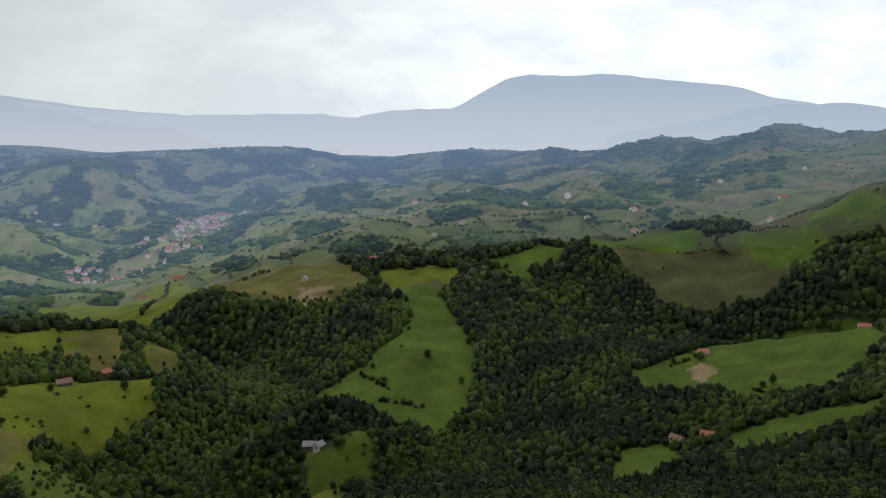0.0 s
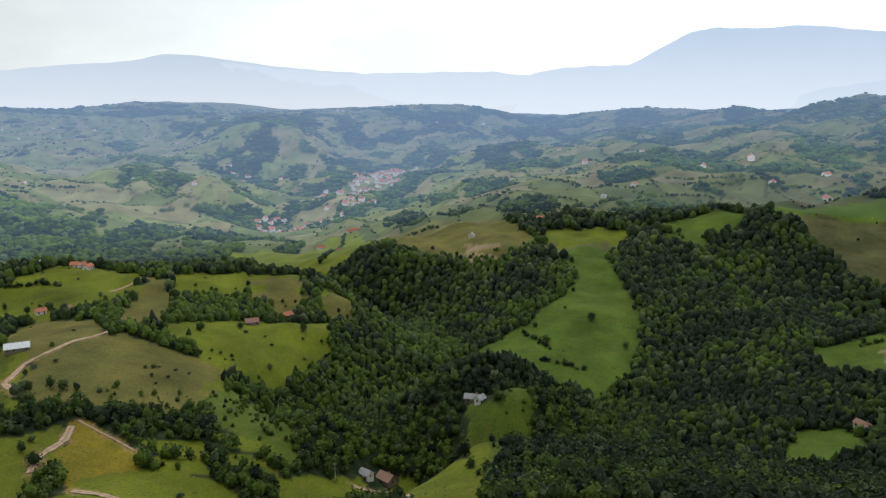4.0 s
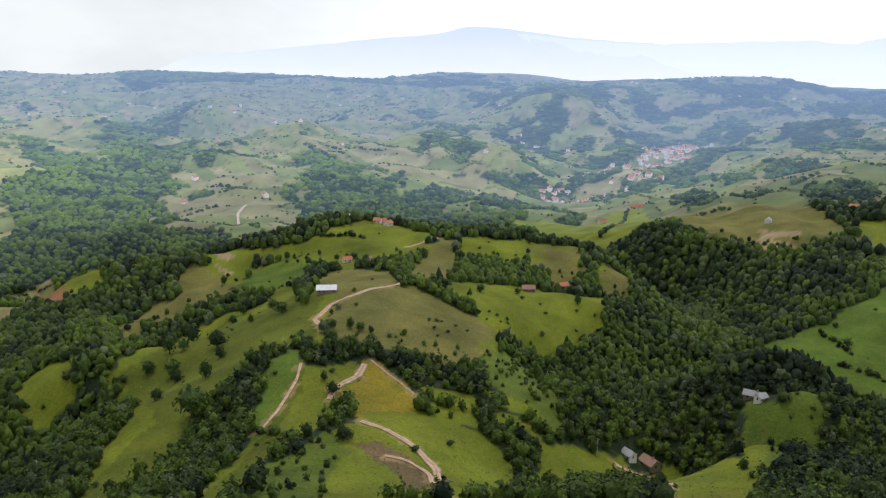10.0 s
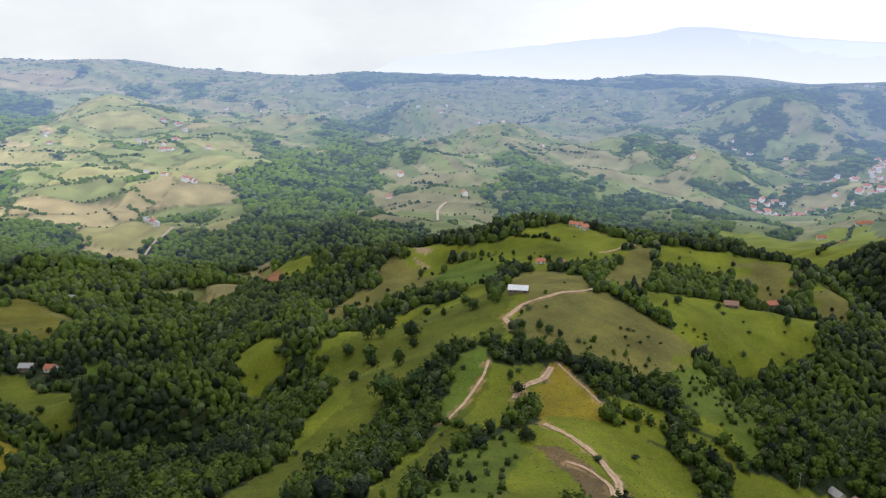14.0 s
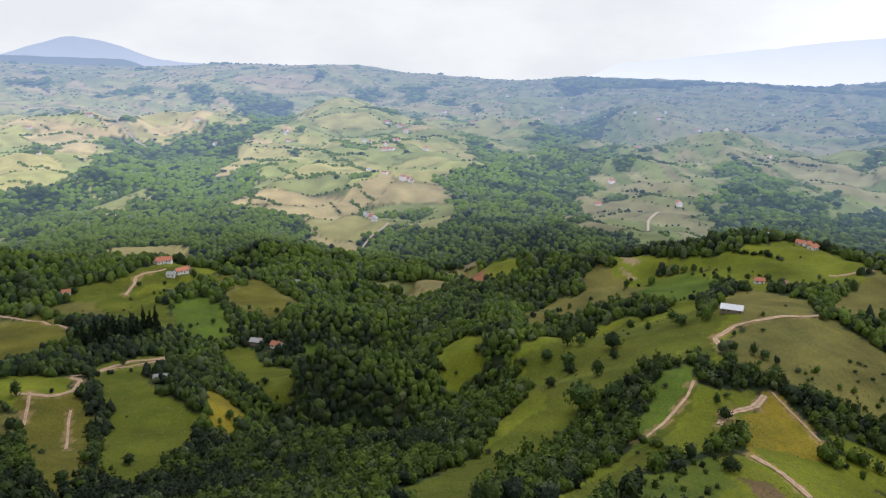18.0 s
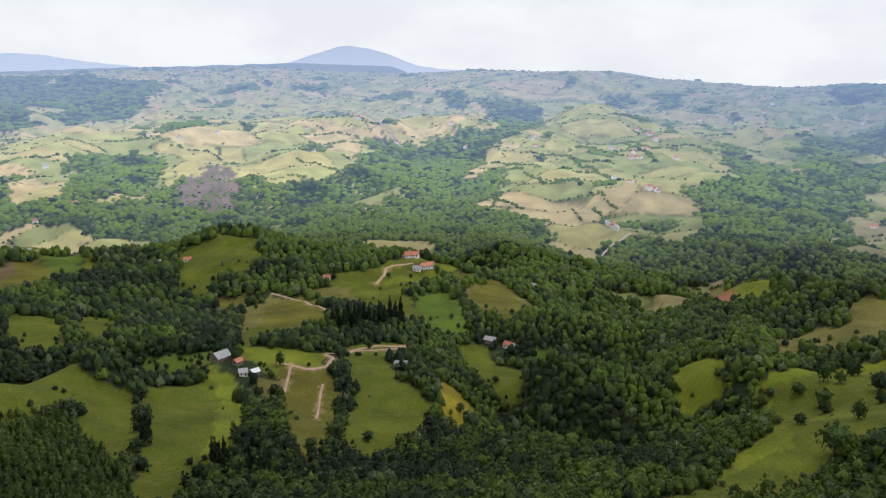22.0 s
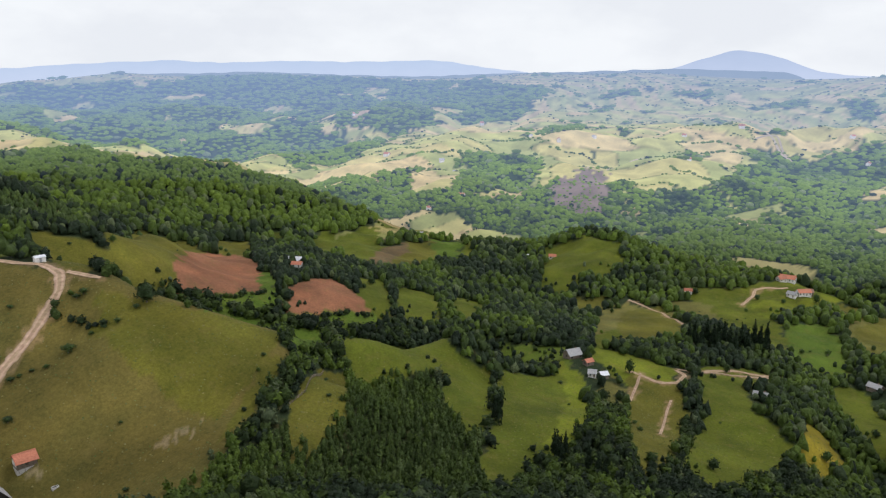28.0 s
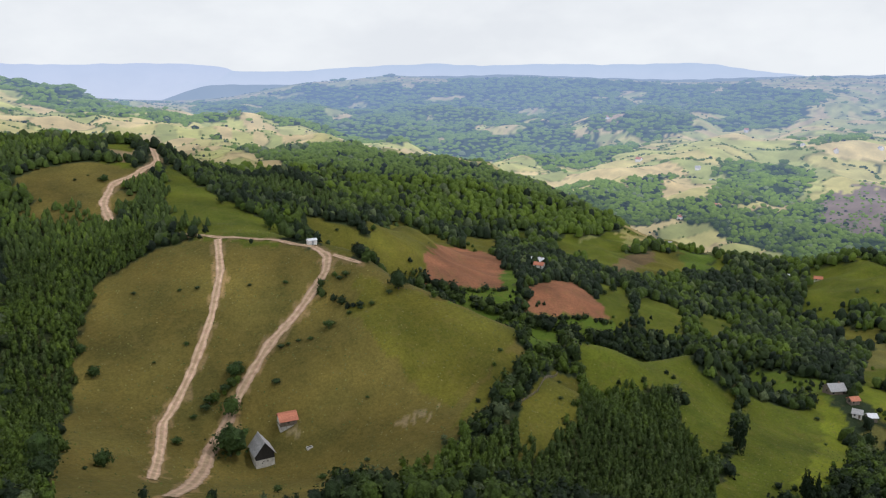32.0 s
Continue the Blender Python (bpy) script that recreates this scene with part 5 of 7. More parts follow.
def ringed(seed, uneven):
    """A small ragged crown of thirty faces, taller than wide, standing on z = 0."""
    g = np.random.default_rng(seed)
    v = []
    for k, (z, q) in enumerate(((0.25, 0.86), (0.95, 1.0), (1.55, 0.62))):
        for i in range(6):
            a = 1.0472 * (i + 0.5 * k) + g.uniform(-0.3, 0.3)
            w = q * (1 + uneven * g.uniform(-1, 1))
            v.append((math.cos(a) * w, math.sin(a) * w, z + g.uniform(-0.22, 0.22)))
    v.append((g.uniform(-0.25, 0.25), g.uniform(-0.25, 0.25), 1.95))
    f = []
    for k in range(2):
        for i in range(6):
            j = (i + 1) % 6
            p, q = 6 * k, 6 * k + 6
            f += [(p + i, p + j, q + i), (p + j, q + j, q + i)]
    f += [(12 + i, 12 + (i + 1) % 6, 18) for i in range(6)]
    return np.array(v), np.array(f)


def leafy(seed, count, cone=0.0, clump=0.2):
    """A crown of many leaf clumps over boughs, on an inner body."""
    g = np.random.default_rng(seed)
    body, faces = lump(1, seed, 0.55, cone)
    body = (body - (0, 0, 0.9)) * 0.86 + (0, 0, 0.9)
    seat, _ = lump(2, seed, 0.55, cone)
    top = seat - (0, 0, 0.75)
    out = top / np.linalg.norm(top, axis=1)[:, None]
    verts, start, tri = [body], len(body), []
    for i in range(count):
        j = g.integers(0, len(seat))
        if out[j, 2] < -0.35 and g.random() < 0.75:
            j = g.integers(0, len(seat))
        d = out[j] + g.normal(size=3) * 0.22
        p = seat[j] * 0.94 + d * g.uniform(-0.06, 0.14) + g.normal(size=3) * 0.10
        w = d + g.normal(size=3) * 0.4 + (0, 0, 0.35)
        w /= np.linalg.norm(w)
        e1 = np.cross(w, g.normal(size=3))
        e1 /= np.linalg.norm(e1)
        e2 = np.cross(w, e1)
        h = clump * g.uniform(0.7, 1.3)
        verts.append(np.array([p - e1 * h - w * h * 0.3, p + e2 * h * 0.8, p + e1 * h - w * h * 0.3, p - e2 * h * 0.9]))
        k = start + 4 * i
        tri += [(k, k + 1, k + 2), (k, k + 2, k + 3)]
    return np.concatenate(verts), np.concatenate([faces, np.array(tri)])


def grown(name, label, shapes, place, size, tall, tint, material, category="trees"):
    """One mesh of many crowns: each takes one of the shapes, its place, radius, height factor and colour."""
    vs, fs, cs, at = [], [], [], 0
    which = RNG.integers(0, len(shapes), len(place))
    spin = RNG.uniform(0, 6.283, len(place))
    for s, (v, f) in enumerate(shapes):
        k = np.where(which == s)[0]
        if not len(k):
            continue
        c, n = np.cos(spin[k])[:, None], np.sin(spin[k])[:, None]
        x = (v[:, 0] * c - v[:, 1] * n) * size[k, None] + place[k, 0, None]
        y = (v[:, 0] * n + v[:, 1] * c) * size[k, None] + place[k, 1, None]
        z = v[:, 2] * (size[k] * tall[k])[:, None] + place[k, 2, None]
        vs.append(np.stack([x, y, z], 2).reshape(-1, 3))
        fs.append((f[None] + (at + np.arange(len(k)) * len(v))[:, None, None]).reshape(-1, 3))
        cs.append(np.repeat(tint[k], len(v), 0))
        at += len(k) * len(v)
    v, f, c = np.concatenate(vs).astype(np.float32), np.concatenate(fs).astype(np.int32), np.concatenate(cs)
    mesh = bpy.data.meshes.new(name)
    mesh.vertices.add(len(v))
    mesh.vertices.foreach_set("co", v.ravel())
    mesh.loops.add(f.size)
    mesh.loops.foreach_set("vertex_index", f.ravel())
    mesh.polygons.add(len(f))
    mesh.polygons.foreach_set("loop_start", np.arange(0, f.size, 3, dtype=np.int32))
    mesh.update(calc_edges=True)
    mesh.color_attributes.new("tint", "FLOAT_COLOR", "POINT").data.foreach_set("color", np.concatenate([c, np.ones((len(c), 1))], 1).astype(np.float32).ravel())
    mesh.materials.append(material)
    if material == FAR_LEAF:
        mesh.polygons.foreach_set("use_smooth", np.ones(len(f), bool))
    return tagged(new(name, mesh), label, category, kind="stuff")


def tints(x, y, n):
    """Leaf colours: growth drifts, painted sun and shade, some chance from tree to tree."""
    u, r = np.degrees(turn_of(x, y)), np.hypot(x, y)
    # sun and cloud shade over the woods, put into the tint by bearing and range
    bright = 0.40 * np.exp(-((u - 34) / 24) ** 2) * np.clip((640 - r) / 160, 0, 1) - 0.26 * np.exp(-((u - 106) / 28) ** 4) * np.clip((820 - r) / 300, 0, 1) + 0.5 * np.clip((r - 560) / 320, 0, 1) * np.clip((u - 50) / 20, 0, 1) - 0.3 * np.exp(-((u + 14) / 16) ** 2) * np.clip((1100 - r) / 200, 0, 1)
    bright = bright + 0.22 * np.exp(-((u - 66) / 12) ** 2) * np.clip((700 - r) / 200, 0, 1)
    # painted sun on the further hill, cloud shade on the wood below it
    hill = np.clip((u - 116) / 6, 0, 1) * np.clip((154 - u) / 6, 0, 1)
    bright = bright + hill * (0.25 * np.clip((r - 860) / 60, 0, 1) - 0.5 * np.clip((870 - r) / 60, 0, 1) * np.clip((r - 440) / 60, 0, 1))
    bright = bright - 0.7 * np.exp(-((x + 765) / 105) ** 2 - ((y + 240) / 85) ** 2)
    g = np.clip(0.45 + bright + 0.40 * wave(x, y, 130, 41) + 0.2 * wave(x, y, 37, 42) + 0.25 * wave(x, y, 430, 44) * (r > 900) + RNG.normal(0, 1, n) * np.where(r > 1500, 0.14, 0.28), 0, 1)[:, None]
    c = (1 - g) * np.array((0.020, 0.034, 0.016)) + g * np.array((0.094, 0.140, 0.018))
    pale = (RNG.random(n) < 0.05)[:, None]
    c = np.where(pale, np.array((0.100, 0.125, 0.060)), c)
    # the nearer woods lie under cloud: that dimming is in their colour
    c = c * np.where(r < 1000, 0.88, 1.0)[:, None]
    return np.where((RNG.random(n) < 0.06)[:, None], np.array((0.015, 0.025, 0.014)), c)


# candidate places, spaced by range
spots = []
r = 178.0
while r < 3650:
    step = max(4.2, 0.0081 * r if r < 1000 else 0.0066 * r if r < 2000 else 0.0072 * r)
    count = int(radians(214) * r / step)
    u = np.radians(-38) + (np.arange(count) + RNG.uniform(-0.42, 0.42, count)) * step / r
    rr = r + RNG.uniform(-0.42, 0.42, count) * step
    spots.append(np.stack([-np.sin(u) * rr, np.cos(u) * rr, np.full(count, step)], 1))
    r += step
spots = np.concatenate(spots)
X, Y, STEP = spots.T
KIND = kinds_at(X, Y)
WHO, EDGE = plots(X, Y)
R = np.hypot(X, Y)
chance = RNG.random(len(X))
ON_TRACK = np.zeros(len(X), bool)
for width, nodes in TRACKS:
    for a, b in zip(nodes[:-1], nodes[1:]):
        d = b - a
        q = np.clip(((X - a[0]) * d[0] + (Y - a[1]) * d[1]) / (d @ d), 0, 1)
        ON_TRACK |= np.hypot(X - a[0] - q * d[0], Y - a[1] - q * d[1]) < width / 2 + 3
odds = np.zeros(len(X))
GROWN = (KIND == WOOD) | (KIND == PINE)
odds[KIND == WOOD] = 0.97
odds[KIND == KINDS.index("rock")] = 0.62
odds[KIND == KINDS.index("scrub")] = 0.40
# the margins below the meadows stay clear of tall trees
Z = height(X, Y)
push = np.minimum(1 + np.where(R < 480, 9.0, 8.0) / np.maximum(EYE - Z, 30), 1.10)
BEYOND = kinds_at(X * push, Y * push)
open_land = np.isin(BEYOND, OPEN)
MARGIN = GROWN & open_land & (R < 1000) & (turn_of(X, Y) > -0.12)
odds[MARGIN] = 0.15
CLEAR = np.zeros(len(X), bool)
for sx, sy in SITES:
    CLEAR |= (np.hypot(X - sx, Y - sy) < 8) | ((np.hypot(X * push - sx, Y * push - sy) < 8) & (R < 1100))
keep = (chance < odds) & ~ON_TRACK & ~CLEAR
X, Y, Z, STEP, KIND, R, MARGIN = X[keep], Y[keep], Z[keep], STEP[keep], KIND[keep], R[keep], MARGIN[keep]
SIZE_T = STEP * RNG.triangular(0.40, 0.52, 0.82, len(X)) * np.where(MARGIN, 0.5, 1)
SIZE_T = np.where(KIND == WOOD, SIZE_T, SIZE_T * RNG.uniform(0.35, 0.6, len(X)))
TALL = RNG.uniform(0.9, 1.5, len(X)) * (1 - np.clip((R - 850) / 250, 0, 1) * (1 - np.clip(760 / R, 0.26, 0.75)))
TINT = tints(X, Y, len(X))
# shade and blue haze of the far woods on the right, mixed into their tint
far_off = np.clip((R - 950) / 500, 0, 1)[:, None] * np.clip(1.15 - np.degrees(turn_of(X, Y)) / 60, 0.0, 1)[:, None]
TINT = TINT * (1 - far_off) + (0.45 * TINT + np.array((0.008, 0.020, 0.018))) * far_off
PLACE = np.stack([X, Y, Z - 0.2], 1)
near, mid = (R < 385), (R >= 385) & (R < 520)
far, back = (R >= 520) & (R < 1000), (R >= 1000)
NEAR_SHAPES = [leafy(60 + i, 38, 0.22 * (i % 3), 0.26) for i in range(6)]
PINE_SHAPES = [leafy(70 + i, 40, 0.5, 0.24) for i in range(5)]
PINE_FAR = [lump(2, 75 + i, 0.5, 0.6) for i in range(4)]
MID_SHAPES = [lump(2, 80 + i, 0.72, 0.2 * (i % 3)) for i in range(6)]
FAR_SHAPES = [lump(1, 90 + i, 0.55) for i in range(6)]
RIDGE_SHAPES = [ringed(95 + i, 0.3) for i in range(8)]
for which, name, label, shapes, mat in ((near, "wood_near", "dense broadleaf wood of dark green crowns", NEAR_SHAPES, LEAF),
                                        (mid, "wood_slope", "broadleaf wood on the valley slopes", MID_SHAPES, LEAF),
                                        (far, "wood_ridge", "broadleaf wood on the further ridge", RIDGE_SHAPES, LEAF), (back, "far_woods", "hazy woods on the far hills", FAR_SHAPES, FAR_LEAF)):
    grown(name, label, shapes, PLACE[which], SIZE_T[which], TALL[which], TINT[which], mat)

# the young wood stands closer
bits = []
r = 180.0
while r < 780:
    step = max(2.6, 0.0066 * r)
    count = int(radians(100) * r / step)
    u = np.radians(75) + (np.arange(count) + RNG.uniform(-0.45, 0.45, count)) * step / r
    rr = r + RNG.uniform(-0.45, 0.45, count) * step
    x, y = -np.sin(u) * rr, np.cos(u) * rr
    pick = np.where((kinds_at(x, y) == PINE) & (RNG.random(count) < 0.93))[0]
    bits.append(np.stack([x[pick], y[pick], np.full(len(pick), step)], 1))
    r += step
bits = np.concatenate(bits)
PX, PY, PS = bits.T
PZ = height(PX, PY)
push = 1 + 6.0 / (EYE - PZ)
lawn = np.isin(kinds_at(PX * push, PY * push), OPEN)
clear = ~lawn | (RNG.random(len(PX)) < 0.25)
for width, nodes in TRACKS:
    for a, b in zip(nodes[:-1], nodes[1:]):
        d = b - a
        q = np.clip(((PX - a[0]) * d[0] + (PY - a[1]) * d[1]) / (d @ d), 0, 1)
        clear &= np.hypot(PX - a[0] - q * d[0], PY - a[1] - q * d[1]) > width / 2 + 2
PX, PY, PZ, PS = PX[clear], PY[clear], PZ[clear], PS[clear]
PR = np.hypot(PX, PY)
P_SIZE, P_TALL = PS * RNG.uniform(0.42, 0.72, len(PX)), RNG.uniform(1.25, 1.95, len(PX)) * np.clip(420 / PR, 0.6, 1)
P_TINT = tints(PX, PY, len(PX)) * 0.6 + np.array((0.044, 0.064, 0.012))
for which, name, label, shapes in ((PR < 420, "wood_young", "young close-grown wood of narrow pointed crowns", PINE_SHAPES), (PR >= 420, "wood_hilltop", "close-grown dark wood on the hilltop", PINE_FAR)):
    grown(name, label, shapes, np.stack([PX, PY, PZ - 0.3], 1)[which], P_SIZE[which], P_TALL[which], P_TINT[which], LEAF)

# hedges and lone bushes between the far plots
bits = []
r = 900.0
while r < 3600:
    step = 0.0034 * r
    count = int(radians(214) * r / step)
    u = np.radians(-38) + (np.arange(count) + RNG.uniform(-0.45, 0.45, count)) * step / r
    rr = r + RNG.uniform(-0.45, 0.45, count) * step
    x, y = -np.sin(u) * rr, np.cos(u) * rr
    who, edge = plots(x, y)
    rim = (edge < step * 0.6) & ((who * 53 % 1) < 0.72) & (wave(x, y, 120, 43) > -0.45) & (RNG.random(count) < 0.9)
    lone = RNG.random(count) < 0.001 * (r < 2000)
    pick = np.where(rim | lone)[0]
    pick = pick[kinds_at(x[pick], y[pick]) == FIELD]
    bits.append(np.stack([x[pick], y[pick], np.full(len(pick), step)], 1))
    r += step
for bulk, line in HEDGES:
    far_off = np.hypot(*line.mean(0))
    step = max(3.2, 0.0042 * far_off)
    for a, b in zip(line[:-1], line[1:]):
        count = max(2, int(np.hypot(*(b - a)) / step))
        q = (np.arange(count) + RNG.uniform(0, 1, count)) / count
        p = a + q[:, None] * (b - a) + RNG.normal(0, step * 0.25, (count, 2))
        bits.append(np.concatenate([p, np.full((count, 1), step * 1.25 * bulk)], 1))
bits = np.concatenate(bits)
BX, BY, BS = bits.T
BR = np.hypot(BX, BY)
B_PLACE = np.stack([BX, BY, height(BX, BY) - 0.2], 1)
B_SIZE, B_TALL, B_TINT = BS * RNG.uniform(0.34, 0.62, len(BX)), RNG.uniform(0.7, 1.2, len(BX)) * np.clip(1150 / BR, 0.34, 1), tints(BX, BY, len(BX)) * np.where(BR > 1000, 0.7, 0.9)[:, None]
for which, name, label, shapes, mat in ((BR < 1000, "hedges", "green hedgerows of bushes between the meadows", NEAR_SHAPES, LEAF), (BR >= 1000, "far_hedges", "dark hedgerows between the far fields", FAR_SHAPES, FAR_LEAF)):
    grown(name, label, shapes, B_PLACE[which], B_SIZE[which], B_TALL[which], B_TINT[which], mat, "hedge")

# grass tufts and stones of the nearer pastures
g = np.random.default_rng(23)
u, r = np.radians(g.uniform(-32, 164, 26000)), np.sqrt(g.uniform(190.0 ** 2, 430.0 ** 2, 26000))
TX, TY = -np.sin(u) * r, np.cos(u) * r
pick = np.where(np.isin(kinds_at(TX, TY), OPEN))[0][:9000]
TX, TY = TX[pick], TY[pick]
spike = (np.array([(0.9, 0, 0), (0, 0.9, 0), (-0.9, 0, 0), (0, -0.9, 0), (0.15, 0.1, 0.75), (-0.2, 0.2, 0.9)]), np.array([(0, 1, 4), (1, 2, 5), (2, 3, 5), (3, 0, 4), (4, 5, 3), (4, 1, 5)]))
tone = g.random((len(TX), 1))
grown("grass_tufts", "tufts of rough grass on the pastures", [spike], np.stack([TX, TY, height(TX, TY) - 0.05], 1), g.uniform(0.18, 0.55, len(TX)), np.ones(len(TX)), tone * np.array((0.17, 0.145, 0.06)) + (1 - tone) * np.array((0.06, 0.095, 0.02)), LEAF, "grass")

# ---- tracks ----


def ribbon(width, nodes):
    """A dirt track laid on the ground, with uneven edges."""
    seg = np.hypot(*np.diff(nodes, axis=0).T)
    s = np.concatenate([[0], np.cumsum(seg)])
    far = np.hypot(*nodes.mean(0)) > 1000
    step = 1.2 if not far else 8.0
    q = np.linspace(0, s[-1], max(3, int(s[-1] / step)))
    x, y = np.interp(q, s, nodes[:, 0]), np.interp(q, s, nodes[:, 1])
    for _ in range(4):
        x[1:-1], y[1:-1] = (x[:-2] + 2 * x[1:-1] + x[2:]) / 4, (y[:-2] + 2 * y[1:-1] + y[2:]) / 4
    dx, dy = np.gradient(x), np.gradient(y)
    n = np.hypot(dx, dy)
    ox, oy = -dy / n, dx / n
    half = width / 2 * (1 + 0.16 * wave(x, y, 13, 61) + 0.12 * wave(x, y, 4, 62))
    cols = np.array([-1, -0.8, -0.5, -0.2, 0.2, 0.5, 0.8, 1])
    lift = np.array([0.02, 0.10, 0.05, 0.14, 0.14, 0.05, 0.10, 0.02]) + (0.25 if not far else 2.0)
    vx, vy = (x[:, None] + ox[:, None] * half[:, None] * cols).ravel(), (y[:, None] + oy[:, None] * half[:, None] * cols).ravel()
    z = height(vx, vy) + np.tile(lift, len(x))
    k = np.arange((len(x) - 1) * 7)
    a = k // 7 * 8 + k % 7
    mesh = bpy.data.meshes.new("track")
    mesh.from_pydata(np.stack([vx, vy, z], 1), [], np.stack([a, a + 1, a + 9, a + 8], 1)[:, ::-1].tolist())
    worn = np.tile(np.array([0.62, 0.80, 1.08, 0.74, 0.74, 1.08, 0.80, 0.62]), len(x)) * (1 + 0.10 * wave(vx, vy, 7, 63) + 0.06 * wave(vx, vy, 2.6, 64))
    tone = np.stack([worn, worn * np.where(worn < 0.8, 1.06, 1.0), worn * np.where(worn < 0.8, 0.92, 1.0), np.ones(len(worn))], 1)
    mesh.color_attributes.new("rut", "FLOAT_COLOR", "POINT").data.foreach_set("color", tone.astype(np.float32).ravel())
    mesh.materials.append(FAR_DIRT if far else RUTTED)
    mesh.polygons.foreach_set("use_smooth", np.ones(len(k), bool))
    tagged(new("track", mesh), "pale rutted dirt track across the meadows", "track", kind="structure")


for width, nodes in TRACKS:
    ribbon(width, nodes)

# ---- single trees ----


def part(name, mesh, material, parent, label=""):
    """One mesh object under a thing or under a part."""
    ob = new(name, mesh)
    if material and not mesh.materials:
        mesh.materials.append(material)
    ob.parent = parent
    if label:
        ob["label"] = label
    return ob


def mesh_of(name, verts, faces):
    mesh = bpy.data.meshes.new(name)
    mesh.from_pydata([tuple(v) for v in verts], [], [tuple(int(i) for i in f) for f in faces])
    return mesh


def stem(points, radii, sides=7):
    """A tapered limb through the points."""
    verts, faces = [], []
    for i, (p, r) in enumerate(zip(points, radii)):
        for k in range(sides):
            a = 6.2832 * k / sides
            verts.append((p[0] + math.cos(a) * r, p[1] + math.sin(a) * r, p[2]))
            if i:
                b, n = (i - 1) * sides, (k + 1) % sides
                faces.append((b + k, b + n, b + sides + n, b + sides + k))
    faces.append(tuple(range((len(points) - 1) * sides, len(points) * sides)))
    return verts, faces


def limbs(g, tall):
    """A trunk with forking limbs, for a crown one unit in radius."""
    vs, fs = stem([(0, 0, -0.15), (0.01, 0.0, 0.3), (0.03, 0.02, tall * 0.5), (0.0, 0.03, tall * 0.9)], [0.10, 0.075, 0.05, 0.015])
    for k in range(5):
        a = k * 1.3 + g.uniform(0, 0.6)
        z, q = g.uniform(0.3, 0.9) * tall * 0.6, g.uniform(0.45, 0.75)
        v, f = stem([(0, 0, z), (math.cos(a) * q * 0.5, math.sin(a) * q * 0.5, z + 0.2), (math.cos(a) * q, math.sin(a) * q, z + 0.45)], [0.04, 0.028, 0.008], 5)
        fs += [tuple(i + len(vs) for i in q2) for q2 in f]
        vs += v
    return vs, fs


def tree_kind(name, label, category, seed, count, cone, tall, tint, clump):
    """A tree to be copied: trunk with limbs, and a crown of many leaf clumps."""
    g = np.random.default_rng(seed)
    root = new(name)
    v, f = limbs(g, tall)
    part("trunk", mesh_of("trunk", v, f), BARK, root, "grey-brown bark")
    v, f = leafy(seed, count, cone, clump)
    v = v * (1, 1, tall / 1.9) + (0, 0, 0.28)
    mesh = mesh_of("crown", v, f)
    mesh.color_attributes.new("tint", "FLOAT_COLOR", "POINT").data.foreach_set("color", np.tile(np.array((*tint, 1), np.float32), len(v)))
    part("crown", mesh, LEAF, root)
    return tagged(root, label, category)


BROAD = [tree_kind("broadleaf_tree", "round dark green broadleaf tree on the meadow", "tree", 101, 300, 0.0, 1.9, (0.026, 0.044, 0.014), 0.13),
         tree_kind("broadleaf_tree", "fresh green broadleaf tree at the meadow's edge", "tree", 102, 300, 0.0, 2.1, (0.056, 0.092, 0.020), 0.13),
         tree_kind("broadleaf_tree", "spreading mid-green broadleaf tree on grass", "tree", 103, 300, 0.1, 1.7, (0.040, 0.068, 0.018), 0.13),
         tree_kind("broadleaf_tree", "tall narrow broadleaf tree beside the wood", "tree", 104, 300, 0.25, 2.7, (0.044, 0.072, 0.018), 0.12)]
FIR = [tree_kind("conifer_tree", "tall dark pointed conifer in a row", "tree", 105, 320, 0.86, 4.2, (0.014, 0.026, 0.012), 0.15),
       tree_kind("conifer_tree", "slender dark conifer in a row", "tree", 106, 320, 0.88, 4.8, (0.017, 0.030, 0.013), 0.15)]
BUSH = [tree_kind("bush", "low rounded green bush on the grass", "bush", 107, 160, 0.0, 1.2, (0.044, 0.072, 0.018), 0.16),
        tree_kind("bush", "dark scrubby bush beside the track", "bush", 108, 160, 0.0, 1.0, (0.030, 0.050, 0.016), 0.16)]
SEEN = []


def plant(kinds, which, x, y, radius, group):
    """Sets a copy of a tree kind on the ground."""
    z = float(height([x], [y])[0])
    ob = copy_thing(kinds[which % len(kinds)], pose(x, y, z, 0, 0, (x * 7 + y * 13) % 360) @ Matrix.Scale(radius, 4))
    return tagged(ob, group=group)


def trees(kinds, group, *spots):
    """Trees of one kind at spots in plan: x, y, crown radius."""
    for i, (x, y, radius) in enumerate(spots):
        plant(kinds, i, x, y, radius, group)


trees(BROAD, "trees on the ridge meadows", (-333, 263, 4.5), (-347, 319, 3.0), (-329, 309, 3.5), (-364, 253, 4.0), (-373, 276, 4.5), (-337, 235, 4.0), (-355, 233, 3.5), (-288, 219, 3.0), (-315, 250, 2.5), (-256, 186, 6.0), (-250, 200, 4.5), (-348, 301, 2.0), (-212, 227, 2.5), (-302, 346, 1.0), (-388, 320, 3.0), (-401, 341, 2.6), (-326, 229, 3.0), (-357, 258, 3.0), (-350, 205, 3.0), (-239, 266, 3.0))
trees(BROAD, "trees on the ridge meadows", (-250, 267, 3.0), (-239, 286, 2.5), (-255, 296, 2.5), (-261, 295, 2.2))
